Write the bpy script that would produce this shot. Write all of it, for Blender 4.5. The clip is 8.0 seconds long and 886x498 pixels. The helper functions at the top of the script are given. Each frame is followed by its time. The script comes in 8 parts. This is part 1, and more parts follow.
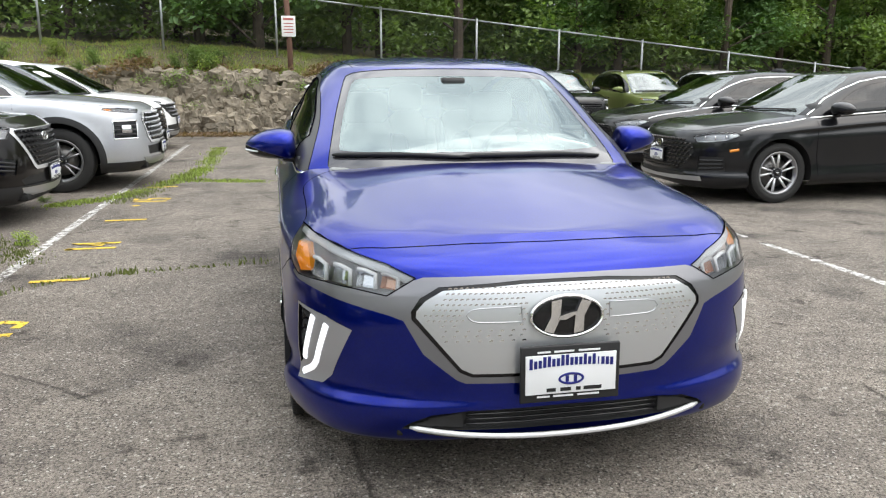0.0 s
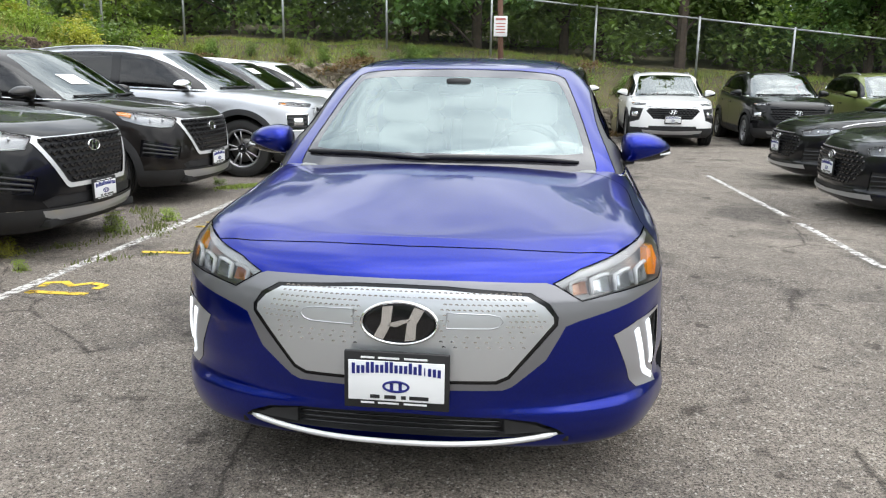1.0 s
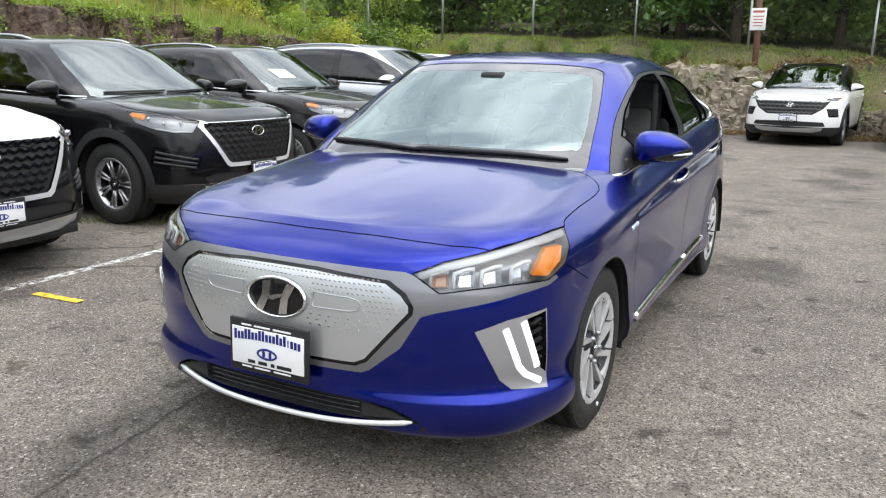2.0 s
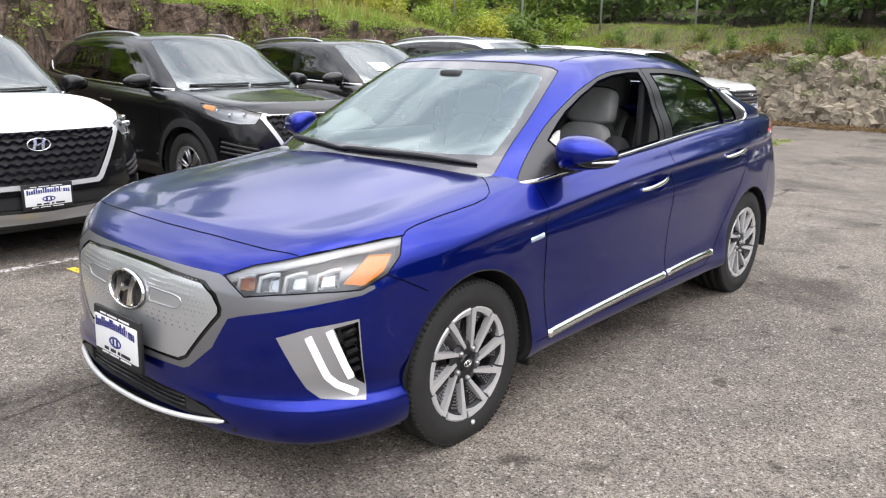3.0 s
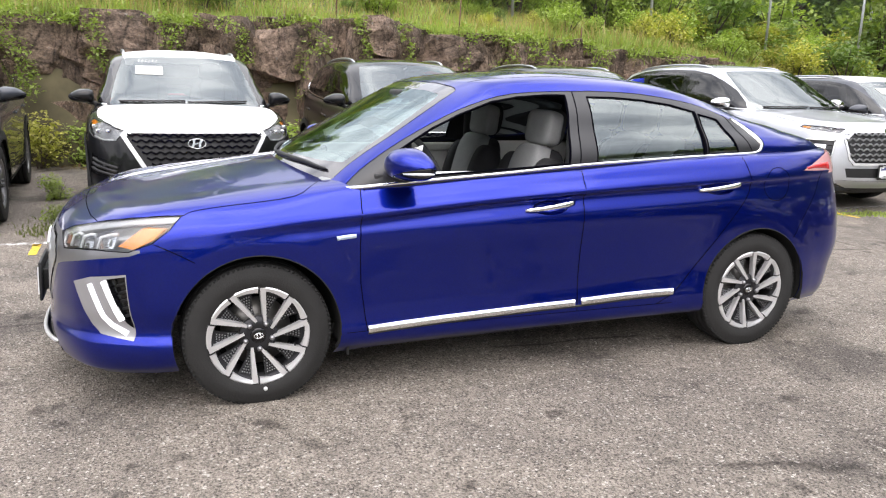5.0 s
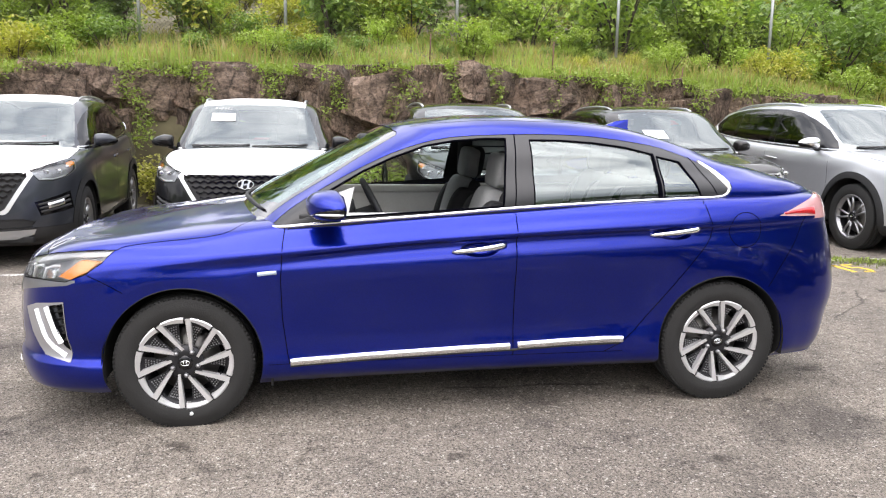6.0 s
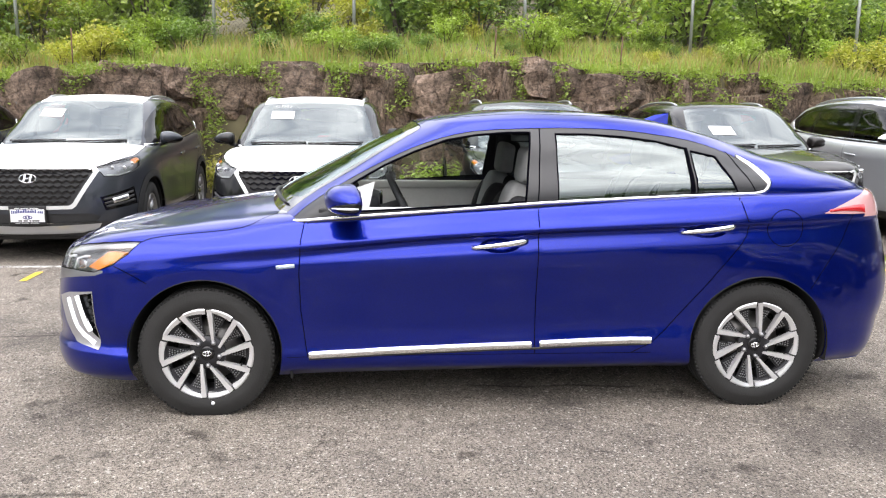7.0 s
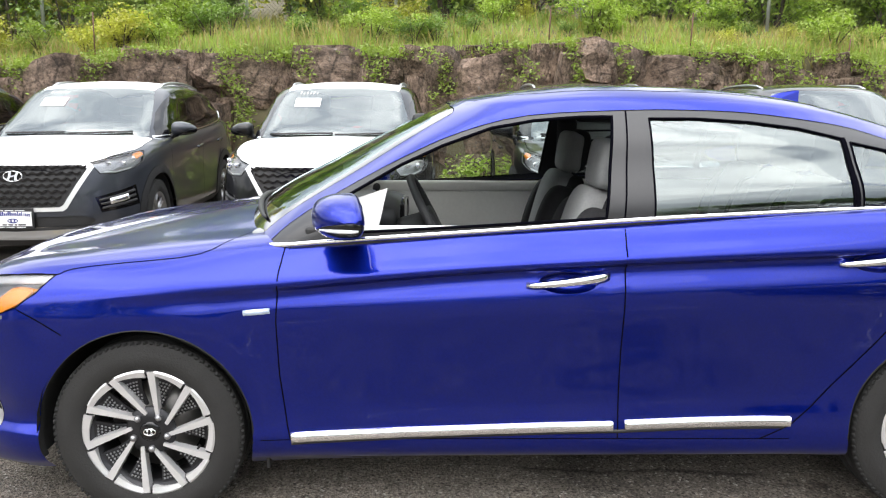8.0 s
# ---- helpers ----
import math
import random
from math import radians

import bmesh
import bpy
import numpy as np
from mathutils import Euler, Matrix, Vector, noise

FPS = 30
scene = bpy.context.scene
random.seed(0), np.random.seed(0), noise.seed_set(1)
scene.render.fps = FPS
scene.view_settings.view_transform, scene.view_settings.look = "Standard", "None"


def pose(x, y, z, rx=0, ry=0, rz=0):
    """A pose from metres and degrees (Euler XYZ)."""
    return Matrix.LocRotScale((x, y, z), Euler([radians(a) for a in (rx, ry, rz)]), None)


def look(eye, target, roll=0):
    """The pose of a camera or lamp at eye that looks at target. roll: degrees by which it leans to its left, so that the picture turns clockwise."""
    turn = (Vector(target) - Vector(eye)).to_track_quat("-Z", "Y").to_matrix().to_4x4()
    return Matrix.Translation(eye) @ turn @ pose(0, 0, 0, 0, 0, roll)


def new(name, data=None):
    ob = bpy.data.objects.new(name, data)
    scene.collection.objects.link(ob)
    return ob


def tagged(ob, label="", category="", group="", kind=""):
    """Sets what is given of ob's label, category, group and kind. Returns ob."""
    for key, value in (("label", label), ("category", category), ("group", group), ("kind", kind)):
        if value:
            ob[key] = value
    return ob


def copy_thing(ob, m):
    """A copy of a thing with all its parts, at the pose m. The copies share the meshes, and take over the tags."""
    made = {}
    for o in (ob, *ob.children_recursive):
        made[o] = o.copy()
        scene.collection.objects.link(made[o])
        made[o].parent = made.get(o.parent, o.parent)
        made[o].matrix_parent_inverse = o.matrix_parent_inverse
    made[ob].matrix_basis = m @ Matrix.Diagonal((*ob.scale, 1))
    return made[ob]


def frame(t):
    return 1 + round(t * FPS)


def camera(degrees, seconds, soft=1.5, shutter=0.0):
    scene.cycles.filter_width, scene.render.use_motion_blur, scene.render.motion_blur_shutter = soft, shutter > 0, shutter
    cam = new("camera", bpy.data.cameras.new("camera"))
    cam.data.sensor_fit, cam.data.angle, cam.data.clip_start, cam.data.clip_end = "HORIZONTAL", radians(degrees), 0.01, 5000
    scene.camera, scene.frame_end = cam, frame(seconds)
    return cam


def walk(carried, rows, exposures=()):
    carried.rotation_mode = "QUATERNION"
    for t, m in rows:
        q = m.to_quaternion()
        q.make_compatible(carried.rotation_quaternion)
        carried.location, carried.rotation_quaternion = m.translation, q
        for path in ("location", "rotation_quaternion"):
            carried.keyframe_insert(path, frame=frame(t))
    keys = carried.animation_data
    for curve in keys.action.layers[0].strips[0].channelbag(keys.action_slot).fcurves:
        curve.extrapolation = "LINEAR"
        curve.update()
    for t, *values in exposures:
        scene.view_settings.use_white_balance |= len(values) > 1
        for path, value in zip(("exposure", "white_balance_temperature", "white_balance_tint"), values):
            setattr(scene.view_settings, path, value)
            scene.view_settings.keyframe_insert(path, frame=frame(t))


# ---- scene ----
from mathutils.bvhtree import BVHTree

cam = camera(59.5, 8.0, soft=1.2)
PATH = [
    (0, (-0.872, -4.485, 1.353), (-0.481, -2.571, 0.924), 0.1),
    (0.5, (-0.236, -4.572, 1.352), (-0.123, -2.62, 0.928), 1.4),
    (1, (0.404, -4.52, 1.368), (0.178, -2.581, 0.933), 0.8),
    (1.5, (1.056, -4.42, 1.377), (0.433, -2.571, 0.94), 0.6),
    (1.7, (1.316, -4.353, 1.369), (0.572, -2.55, 0.926), 0.7),
    (2.8, (2.406, -3.63, 1.396), (1.203, -2.105, 0.919), 1.2),
    (3, (2.587, -3.471, 1.429), (1.312, -2.008, 0.945), 0.9),
    (3.5, (2.968, -3.016, 1.439), (1.508, -1.748, 0.929), 0.8),
    (4, (3.274, -2.58, 1.453), (1.675, -1.495, 0.937), 1.4),
    (4.5, (3.746, -2.22, 1.463), (2.033, -1.314, 0.968), 1.9),
    (5, (4.15, -1.801, 1.432), (2.335, -1.081, 0.999), 1.7),
    (6.3, (4.559, -0.613, 1.475), (2.604, -0.347, 1.147), 1.0),
    (6.5, (4.58, -0.547, 1.464), (2.618, -0.33, 1.137), 1.1),
    (7, (4.502, -0.511, 1.447), (2.538, -0.358, 1.103), 0.6),
    (7.5, (4.027, -0.446, 1.39), (2.058, -0.362, 1.047), 0.1),
    (8, (3.341, -0.397, 1.399), (1.376, -0.371, 1.032), 0.2),
]
walk(cam, [(t, look(eye, target, roll)) for t, eye, target, roll in PATH], [(0.0, 0.86, 6600, 8), (1.5, 0.85, 6400, 8), (3.5, 1.06, 6600, 14), (5.0, 1.18, 6650, 14), (6.5, 1.26, 6650, 14), (8.0, 1.34, 6600, 10)])

# ---- sky, sun, exposure ----
world = bpy.data.worlds.new("overcast_sky")
scene.world = world
world.use_nodes = True
SUN_EL, SUN_AZ = 58.0, 115.0


SUN_DIR = (math.sin(radians(SUN_AZ)) * math.cos(radians(SUN_EL)), math.cos(radians(SUN_AZ)) * math.cos(radians(SUN_EL)), math.sin(radians(SUN_EL)))


def sky_nodes():
    nt = world.node_tree
    nd, ln = nt.nodes, nt.links
    nd.clear()
    out = nd.new("ShaderNodeOutputWorld")
    bg = nd.new("ShaderNodeBackground")
    sky = nd.new("ShaderNodeTexSky")
    sky.sky_type = 'NISHITA'
    sky.sun_disc = False
    sky.sun_elevation = radians(SUN_EL)
    sky.sun_rotation = radians(SUN_AZ)
    sky.dust_density = 3.0
    co = nd.new("ShaderNodeTexCoord")
    mp = nd.new("ShaderNodeMapping")
    mp.inputs["Scale"].default_value = (1.0, 1.0, 2.2)
    n1 = nd.new("ShaderNodeTexNoise")
    n1.inputs["Scale"].default_value = 2.6
    n1.inputs["Detail"].default_value = 7.0
    n1.inputs["Roughness"].default_value = 0.55
    n1.inputs["Distortion"].default_value = 0.4
    ramp = nd.new("ShaderNodeValToRGB")
    ramp.color_ramp.elements[0].position = 0.40
    ramp.color_ramp.elements[0].color = (4.4, 4.7, 5.2, 1)
    ramp.color_ramp.elements[1].position = 0.61
    ramp.color_ramp.elements[1].color = (9.6, 9.8, 10.0, 1)
    mix = nd.new("ShaderNodeMix")
    mix.data_type = 'RGBA'
    mix.inputs[0].default_value = 0.86
    ln.new(co.outputs["Generated"], mp.inputs["Vector"])
    ln.new(mp.outputs["Vector"], n1.inputs["Vector"])
    ln.new(n1.outputs[0], ramp.inputs[0])
    ln.new(sky.outputs[0], mix.inputs[6])
    ln.new(ramp.outputs[0], mix.inputs[7])
    # the veiled sun brightens the cloud round it
    sd = nd.new("ShaderNodeVectorMath")
    sd.operation = 'DOT_PRODUCT'
    sd.inputs[1].default_value = SUN_DIR
    nrm = nd.new("ShaderNodeVectorMath")
    nrm.operation = 'NORMALIZE'
    ln.new(co.outputs["Generated"], nrm.inputs[0])
    ln.new(nrm.outputs[0], sd.inputs[0])
    mr = nd.new("ShaderNodeMapRange")
    mr.interpolation_type = 'SMOOTHERSTEP'
    mr.inputs[1].default_value, mr.inputs[2].default_value = 0.45, 1.0
    mr.inputs[3].default_value, mr.inputs[4].default_value = 1.0, 1.2
    ln.new(sd.outputs["Value"], mr.inputs[0])
    glow = nd.new("ShaderNodeVectorMath")
    glow.operation = 'SCALE'
    ln.new(mix.outputs[2], glow.inputs[0])
    ln.new(mr.outputs[0], glow.inputs["Scale"])
    # an overcast sky is three times as bright overhead as at the horizon
    sp = nd.new("ShaderNodeSeparateXYZ")
    ln.new(nrm.outputs[0], sp.inputs[0])
    up = nd.new("ShaderNodeMapRange")
    up.inputs[1].default_value, up.inputs[2].default_value = 0.0, 1.0
    up.inputs[3].default_value, up.inputs[4].default_value = 0.42, 1.42
    ln.new(sp.outputs[2], up.inputs[0])
    dome = nd.new("ShaderNodeVectorMath")
    dome.operation = 'SCALE'
    ln.new(glow.outputs[0], dome.inputs[0])
    ln.new(up.outputs[0], dome.inputs["Scale"])
    ln.new(dome.outputs[0], bg.inputs["Color"])
    bg.inputs["Strength"].default_value = 0.15
    ln.new(bg.outputs[0], out.inputs[0])


sky_nodes()
sun = new("sun", bpy.data.lights.new("sun", 'SUN'))
sun.data.energy = 0.85
sun.data.angle = radians(85)
sun.data.color = (1.0, 0.95, 0.88)
sun.matrix_world = look((0, 0, 30), Vector((0, 0, 30)) - Vector(SUN_DIR))


# ---- materials ----
def mat(name, color, rough=0.5, metal=0.0, coat=0.0, noise_amt=0.0, noise_scale=8.0, bump=0.0, bump_scale=60.0, spec=0.5, emit=None, random_amt=0.0):
    """A principled material whose colour and relief vary at two scales."""
    m = bpy.data.materials.new(name)
    m.use_nodes = True
    nd, ln = m.node_tree.nodes, m.node_tree.links
    b = nd["Principled BSDF"]
    c = (*color, 1)
    b.inputs["Base Color"].default_value = c
    b.inputs["Roughness"].default_value = rough
    b.inputs["Metallic"].default_value = metal
    b.inputs["Specular IOR Level"].default_value = spec
    b.inputs["Coat Weight"].default_value = coat
    b.inputs["Coat Roughness"].default_value = 0.03
    b.inputs["Coat IOR"].default_value = 1.38
    co = nd.new("ShaderNodeTexCoord")
    if noise_amt or random_amt:
        n1 = nd.new("ShaderNodeTexNoise")
        n1.inputs["Scale"].default_value = noise_scale
        n1.inputs["Detail"].default_value = 8
        n2 = nd.new("ShaderNodeTexNoise")
        n2.inputs["Scale"].default_value = noise_scale * 0.13
        n2.inputs["Detail"].default_value = 3
        ln.new(co.outputs["Object"], n1.inputs["Vector"])
        ln.new(co.outputs["Object"], n2.inputs["Vector"])
        ad = nd.new("ShaderNodeMath")
        ad.operation = 'ADD'
        ln.new(n1.outputs[0], ad.inputs[0])
        ln.new(n2.outputs[0], ad.inputs[1])
        mr = nd.new("ShaderNodeMapRange")
        mr.inputs[1].default_value, mr.inputs[2].default_value = 0.65, 1.35
        mr.inputs[3].default_value, mr.inputs[4].default_value = 1 - noise_amt, 1 + noise_amt
        ln.new(ad.outputs[0], mr.inputs[0])
        last = mr.outputs[0]
        if random_amt:
            oi = nd.new("ShaderNodeObjectInfo")
            ge = nd.new("ShaderNodeNewGeometry")
            sm = nd.new("ShaderNodeMath")
            sm.operation = 'ADD'
            ln.new(oi.outputs["Random"], sm.inputs[0])
            ln.new(ge.outputs["Random Per Island"], sm.inputs[1])
            r2 = nd.new("ShaderNodeMapRange")
            r2.inputs[1].default_value, r2.inputs[2].default_value = 0.0, 2.0
            r2.inputs[3].default_value, r2.inputs[4].default_value = 1 - random_amt, 1 + random_amt
            ln.new(sm.outputs[0], r2.inputs[0])
            ml = nd.new("ShaderNodeMath")
            ml.operation = 'MULTIPLY'
            ln.new(last, ml.inputs[0])
            ln.new(r2.outputs[0], ml.inputs[1])
            last = ml.outputs[0]
        vm = nd.new("ShaderNodeVectorMath")
        vm.operation = 'SCALE'
        vm.inputs[0].default_value = color
        ln.new(last, vm.inputs["Scale"])
        ln.new(vm.outputs[0], b.inputs["Base Color"])
    if bump:
        n3 = nd.new("ShaderNodeTexNoise")
        n3.inputs["Scale"].default_value = bump_scale
        n3.inputs["Detail"].default_value = 6
        ln.new(co.outputs["Object"], n3.inputs["Vector"])
        bp = nd.new("ShaderNodeBump")
        bp.inputs["Strength"].default_value = bump
        bp.inputs["Distance"].default_value = 0.01
        ln.new(n3.outputs[0], bp.inputs["Height"])
        ln.new(bp.outputs[0], b.inputs["Normal"])
    if emit:
        b.inputs["Emission Color"].default_value = (*emit[0], 1)
        b.inputs["Emission Strength"].default_value = emit[1]
    return m


def glass_mat(name, tint, gloss_rough=0.0, ior=1.5, gloss=(1, 1, 1)):
    """A thin pane: clear tinted through-view plus a mirror gloss that grows at grazing angles."""
    m = bpy.data.materials.new(name)
    m.use_nodes = True
    nd, ln = m.node_tree.nodes, m.node_tree.links
    nd.clear()
    out = nd.new("ShaderNodeOutputMaterial")
    tr = nd.new("ShaderNodeBsdfTransparent")
    tr.inputs[0].default_value = (*tint, 1)
    gl = nd.new("ShaderNodeBsdfGlossy")
    gl.inputs["Color"].default_value = (*gloss, 1)
    gl.inputs["Roughness"].default_value = gloss_rough
    fr = nd.new("ShaderNodeFresnel")
    fr.inputs["IOR"].default_value = ior
    mx = nd.new("ShaderNodeMixShader")
    ln.new(fr.outputs[0], mx.inputs[0])
    ln.new(tr.outputs[0], mx.inputs[1])
    ln.new(gl.outputs[0], mx.inputs[2])
    ln.new(mx.outputs[0], out.inputs[0])
    return m


def paint(name, color, metal=0.35, rough=0.35, flake=0.12):
    """Metallic lacquer: fine flake in the base, a clear coat over it."""
    m = mat(name, color, rough=rough, metal=metal, coat=1.0, noise_amt=flake, noise_scale=900.0, spec=0.12)
    return m


M_BLUE = paint("blue_metallic_paint", (0.0018, 0.0115, 0.225), metal=0.93, rough=0.31)
M_BLACKPAINT = paint("black_paint", (0.006, 0.006, 0.007), metal=0.2, rough=0.3)
M_GREYPAINT = paint("dark_grey_paint", (0.043, 0.047, 0.057), metal=0.5, rough=0.35)
M_BROWNPAINT = paint("brown_black_paint", (0.014, 0.012, 0.011), metal=0.4, rough=0.3)
M_SEDANPAINT = paint("charcoal_paint", (0.012, 0.0125, 0.0145), metal=0.5, rough=0.3)
M_SILVERPAINT = paint("silver_paint", (0.486, 0.4995, 0.5265), metal=0.6, rough=0.35)
M_WHITEPAINT = paint("white_paint", (0.78, 0.78, 0.78), metal=0.0, rough=0.35, flake=0.02)
M_GREENPAINT = paint("olive_green_paint", (0.15, 0.18, 0.055), metal=0.3)
M_FILM = mat("white_protective_film", (0.784, 0.784, 0.784), rough=0.42, noise_amt=0.03, noise_scale=3.0, bump=0.05, bump_scale=14.0)
M_CHROME = mat("chrome", (0.9, 0.9, 0.91), rough=0.12, metal=1.0)
M_SATIN = mat("satin_silver_trim", (0.46, 0.47, 0.49), rough=0.3, metal=0.85)
M_GUNMETAL = mat("grey_metallic_trim", (0.22, 0.22, 0.235), rough=0.34, metal=0.7, coat=0.4)
M_GLOSSBLACK = mat("gloss_black_plastic", (0.006, 0.006, 0.007), rough=0.12)
M_BLACKPLASTIC = mat("black_plastic", (0.011, 0.011, 0.012), rough=0.55, noise_amt=0.12, noise_scale=30, bump=0.1, bump_scale=500)
M_CLADDING = mat("grained_black_cladding", (0.014, 0.014, 0.015), rough=0.6, noise_amt=0.15, noise_scale=20, bump=0.15, bump_scale=400)
M_SEAM = mat("dark_joint", (0.003, 0.003, 0.005), rough=1.0, spec=0.0)
M_TYRE = mat("tyre_rubber", (0.0146, 0.0143, 0.0139), rough=0.75, noise_amt=0.25, noise_scale=14, bump=0.25, bump_scale=120)
M_TREAD = mat("tyre_tread_rubber", (0.01, 0.01, 0.01), rough=0.85, noise_amt=0.2, noise_scale=20, bump=0.3, bump_scale=90)
M_MACHINED = mat("machined_alloy", (0.70, 0.70, 0.71), rough=0.28, metal=0.6, noise_amt=0.05, noise_scale=60)
M_RIMLIP = mat("brushed_rim_lip", (0.34, 0.34, 0.35), rough=0.32, metal=0.85)
M_DARKALLOY = mat("dark_alloy", (0.03, 0.03, 0.033), rough=0.42, metal=0.6)
M_LINER = mat("wheel_arch_liner", (0.006, 0.006, 0.006), rough=0.9)
M_CLEARGLASS = glass_mat("clear_side_glass", (0.80, 0.86, 0.84), ior=1.5)
M_GLASS = glass_mat("windscreen_glass", (0.50, 0.62, 0.61), ior=2.9, gloss=(0.84, 0.98, 0.985))
M_SIDEGLASS = glass_mat("side_window_glass", (0.62, 0.70, 0.68), ior=2.35, gloss=(0.92, 1.0, 0.99))
M_DARKGLASS = glass_mat("dark_privacy_glass", (0.07, 0.08, 0.08), ior=1.6)
M_LENS = glass_mat("clear_lamp_lens", (0.93, 0.95, 0.96), ior=1.65)


# ---- mesh helpers ----
def part(name, bm, material, parent=None, label="", smooth=True):
    """Links a bmesh as one mesh object under a thing or a part."""
    me = bpy.data.meshes.new(name)
    bm.to_mesh(me)
    bm.free()
    if smooth:
        for p in me.polygons:
            p.use_smooth = True
    if material is not None:
        me.materials.append(material)
    ob = new(name, me)
    if parent is not None:
        ob.parent = parent
    if label:
        ob["label"] = label
    return ob


def thing(name, m, label, category, group="", kind=""):
    """An empty at the base of a thing, to which its parts are attached."""
    ob = new(name)
    ob.empty_display_size = 0.2
    ob.matrix_basis = m
    return tagged(ob, label, category, group, kind)


def add_box(bm, cx, cy, cz, sx, sy, sz, bevel=0.0, m=None):
    r = bmesh.ops.create_cube(bm, size=1.0)
    vs = r["verts"]
    for v in vs:
        v.co = Vector((cx + v.co.x * sx, cy + v.co.y * sy, cz + v.co.z * sz))
    if bevel:
        es = list({e for v in vs for e in v.link_edges})
        rb = bmesh.ops.bevel(bm, geom=es, offset=bevel, segments=2, affect='EDGES', profile=0.6)
        vs = list({v for f in rb["faces"] for v in f.verts} | {v for v in vs if v.is_valid})
    if m is not None:
        for v in vs:
            v.co = m @ v.co
    return vs


def box_bm(cx, cy, cz, sx, sy, sz, bevel=0.0, m=None):
    bm = bmesh.new()
    add_box(bm, cx, cy, cz, sx, sy, sz, bevel, m)
    return bm


def lathe(bm, profile, axis_y, axis_z, steps=48, close=False):
    """Turns a profile of (x, radius) round the x axis through (axis_y, axis_z)."""
    rings = []
    for k in range(steps):
        a = 2 * math.pi * k / steps
        rings.append([bm.verts.new((x, axis_y + r * math.cos(a), axis_z + r * math.sin(a))) for x, r in profile])
    n = len(profile)
    for k in range(steps):
        a, b = rings[k], rings[(k + 1) % steps]
        for i in range(n - 1 + (1 if close else 0)):
            j = (i + 1) % n
            bm.faces.new((a[i], a[j], b[j], b[i]))
    return bm


def tube(bm, pts, radius, sides=8, cap=True):
    """A round bar along a line of points; radius may be one number or one per point."""
    pts = [Vector(p) for p in pts]
    rad = radius if isinstance(radius, (list, tuple)) else [radius] * len(pts)
    rings = []
    ref = Vector((0, 0, 1))
    for i, p in enumerate(pts):
        t = (pts[min(i + 1, len(pts) - 1)] - pts[max(i - 1, 0)]).normalized()
        a = t.cross(ref)
        if a.length < 0.05:
            a = t.cross(Vector((1, 0, 0)))
        a.normalize()
        b = a.cross(t)
        rings.append([bm.verts.new(p + rad[i] * (math.cos(2 * math.pi * k / sides) * a + math.sin(2 * math.pi * k / sides) * b)) for k in range(sides)])
    for r0, r1 in zip(rings, rings[1:]):
        for k in range(sides):
            bm.faces.new((r0[k], r0[(k + 1) % sides], r1[(k + 1) % sides], r1[k]))
    if cap:
        bm.faces.new(rings[0][::-1])
        bm.faces.new(rings[-1])
    return bm


def prism(bm, pts, depth):
    """A closed plate: a ring of 3D points and the same ring shifted by depth."""
    d = Vector(depth)
    a = [bm.verts.new(p) for p in pts]
    b = [bm.verts.new(Vector(p) + d) for p in pts]
    bm.faces.new(a)
    bm.faces.new(b[::-1])
    n = len(a)
    for i in range(n):
        bm.faces.new((a[i], b[i], b[(i + 1) % n], a[(i + 1) % n]))
    bmesh.ops.recalc_face_normals(bm, faces=bm.faces[-(n + 2):])
    return bm


def smooth_line(pts, n=8):
    """A Catmull-Rom line through points of any dimension."""
    p = [np.array(q, float) for q in pts]
    p = [2 * p[0] - p[1]] + p + [2 * p[-1] - p[-2]]
    out = []
    for i in range(1, len(p) - 2):
        for k in range(n):
            t = k / n
            out.append(0.5 * (2 * p[i] + (p[i + 1] - p[i - 1]) * t + (2 * p[i - 1] - 5 * p[i] + 4 * p[i + 1] - p[i + 2]) * t * t + (3 * p[i] - p[i - 1] - 3 * p[i + 1] + p[i + 2]) * t ** 3))
    out.append(p[-2])
    return out


# ---- car surfaces: a net of level lines, splined both ways ----
def crom(p, n):
    """Splines an array (N, M, 3) along its first axis; the first and the last rows only steer the ends."""
    h = np.linalg.norm(np.diff(p, axis=0), axis=2).mean(axis=1) + 1e-6
    s = np.diff(p, axis=0) / h[:, None, None]
    m = (s[1:] * h[:-1, None, None] + s[:-1] * h[1:, None, None]) / (h[1:] + h[:-1])[:, None, None]
    out = []
    for i in range(1, len(p) - 2):
        for k in range(n):
            t = k / n
            a, b, c, d = 2 * t ** 3 - 3 * t * t + 1, t ** 3 - 2 * t * t + t, -2 * t ** 3 + 3 * t * t, t ** 3 - t * t
            out.append(a * p[i] + b * h[i] * m[i - 1] + c * p[i + 1] + d * h[i] * m[i])
    out.append(p[-2])
    return np.array(out)


FLIP = np.array([-1.0, 1.0, 1.0])


def dense_net(net, nu, nv):
    """Splines rows (bottom to middle line) and columns (nose round to tail) of half a car."""
    net = np.concatenate([net[:, 1:2] * FLIP, net, net[:, -2:-1] * FLIP], axis=1)
    top = net[-2:-1] * FLIP
    bottom = 2 * net[0:1] - net[1:2]
    net = np.concatenate([bottom, net, top], axis=0)
    g = crom(net, nu)
    g = crom(g.transpose(1, 0, 2), nv).transpose(1, 0, 2)
    g[:, 0, 0] = 0
    g[:, -1, 0] = 0
    g[-1, :, 0] = 0
    return g


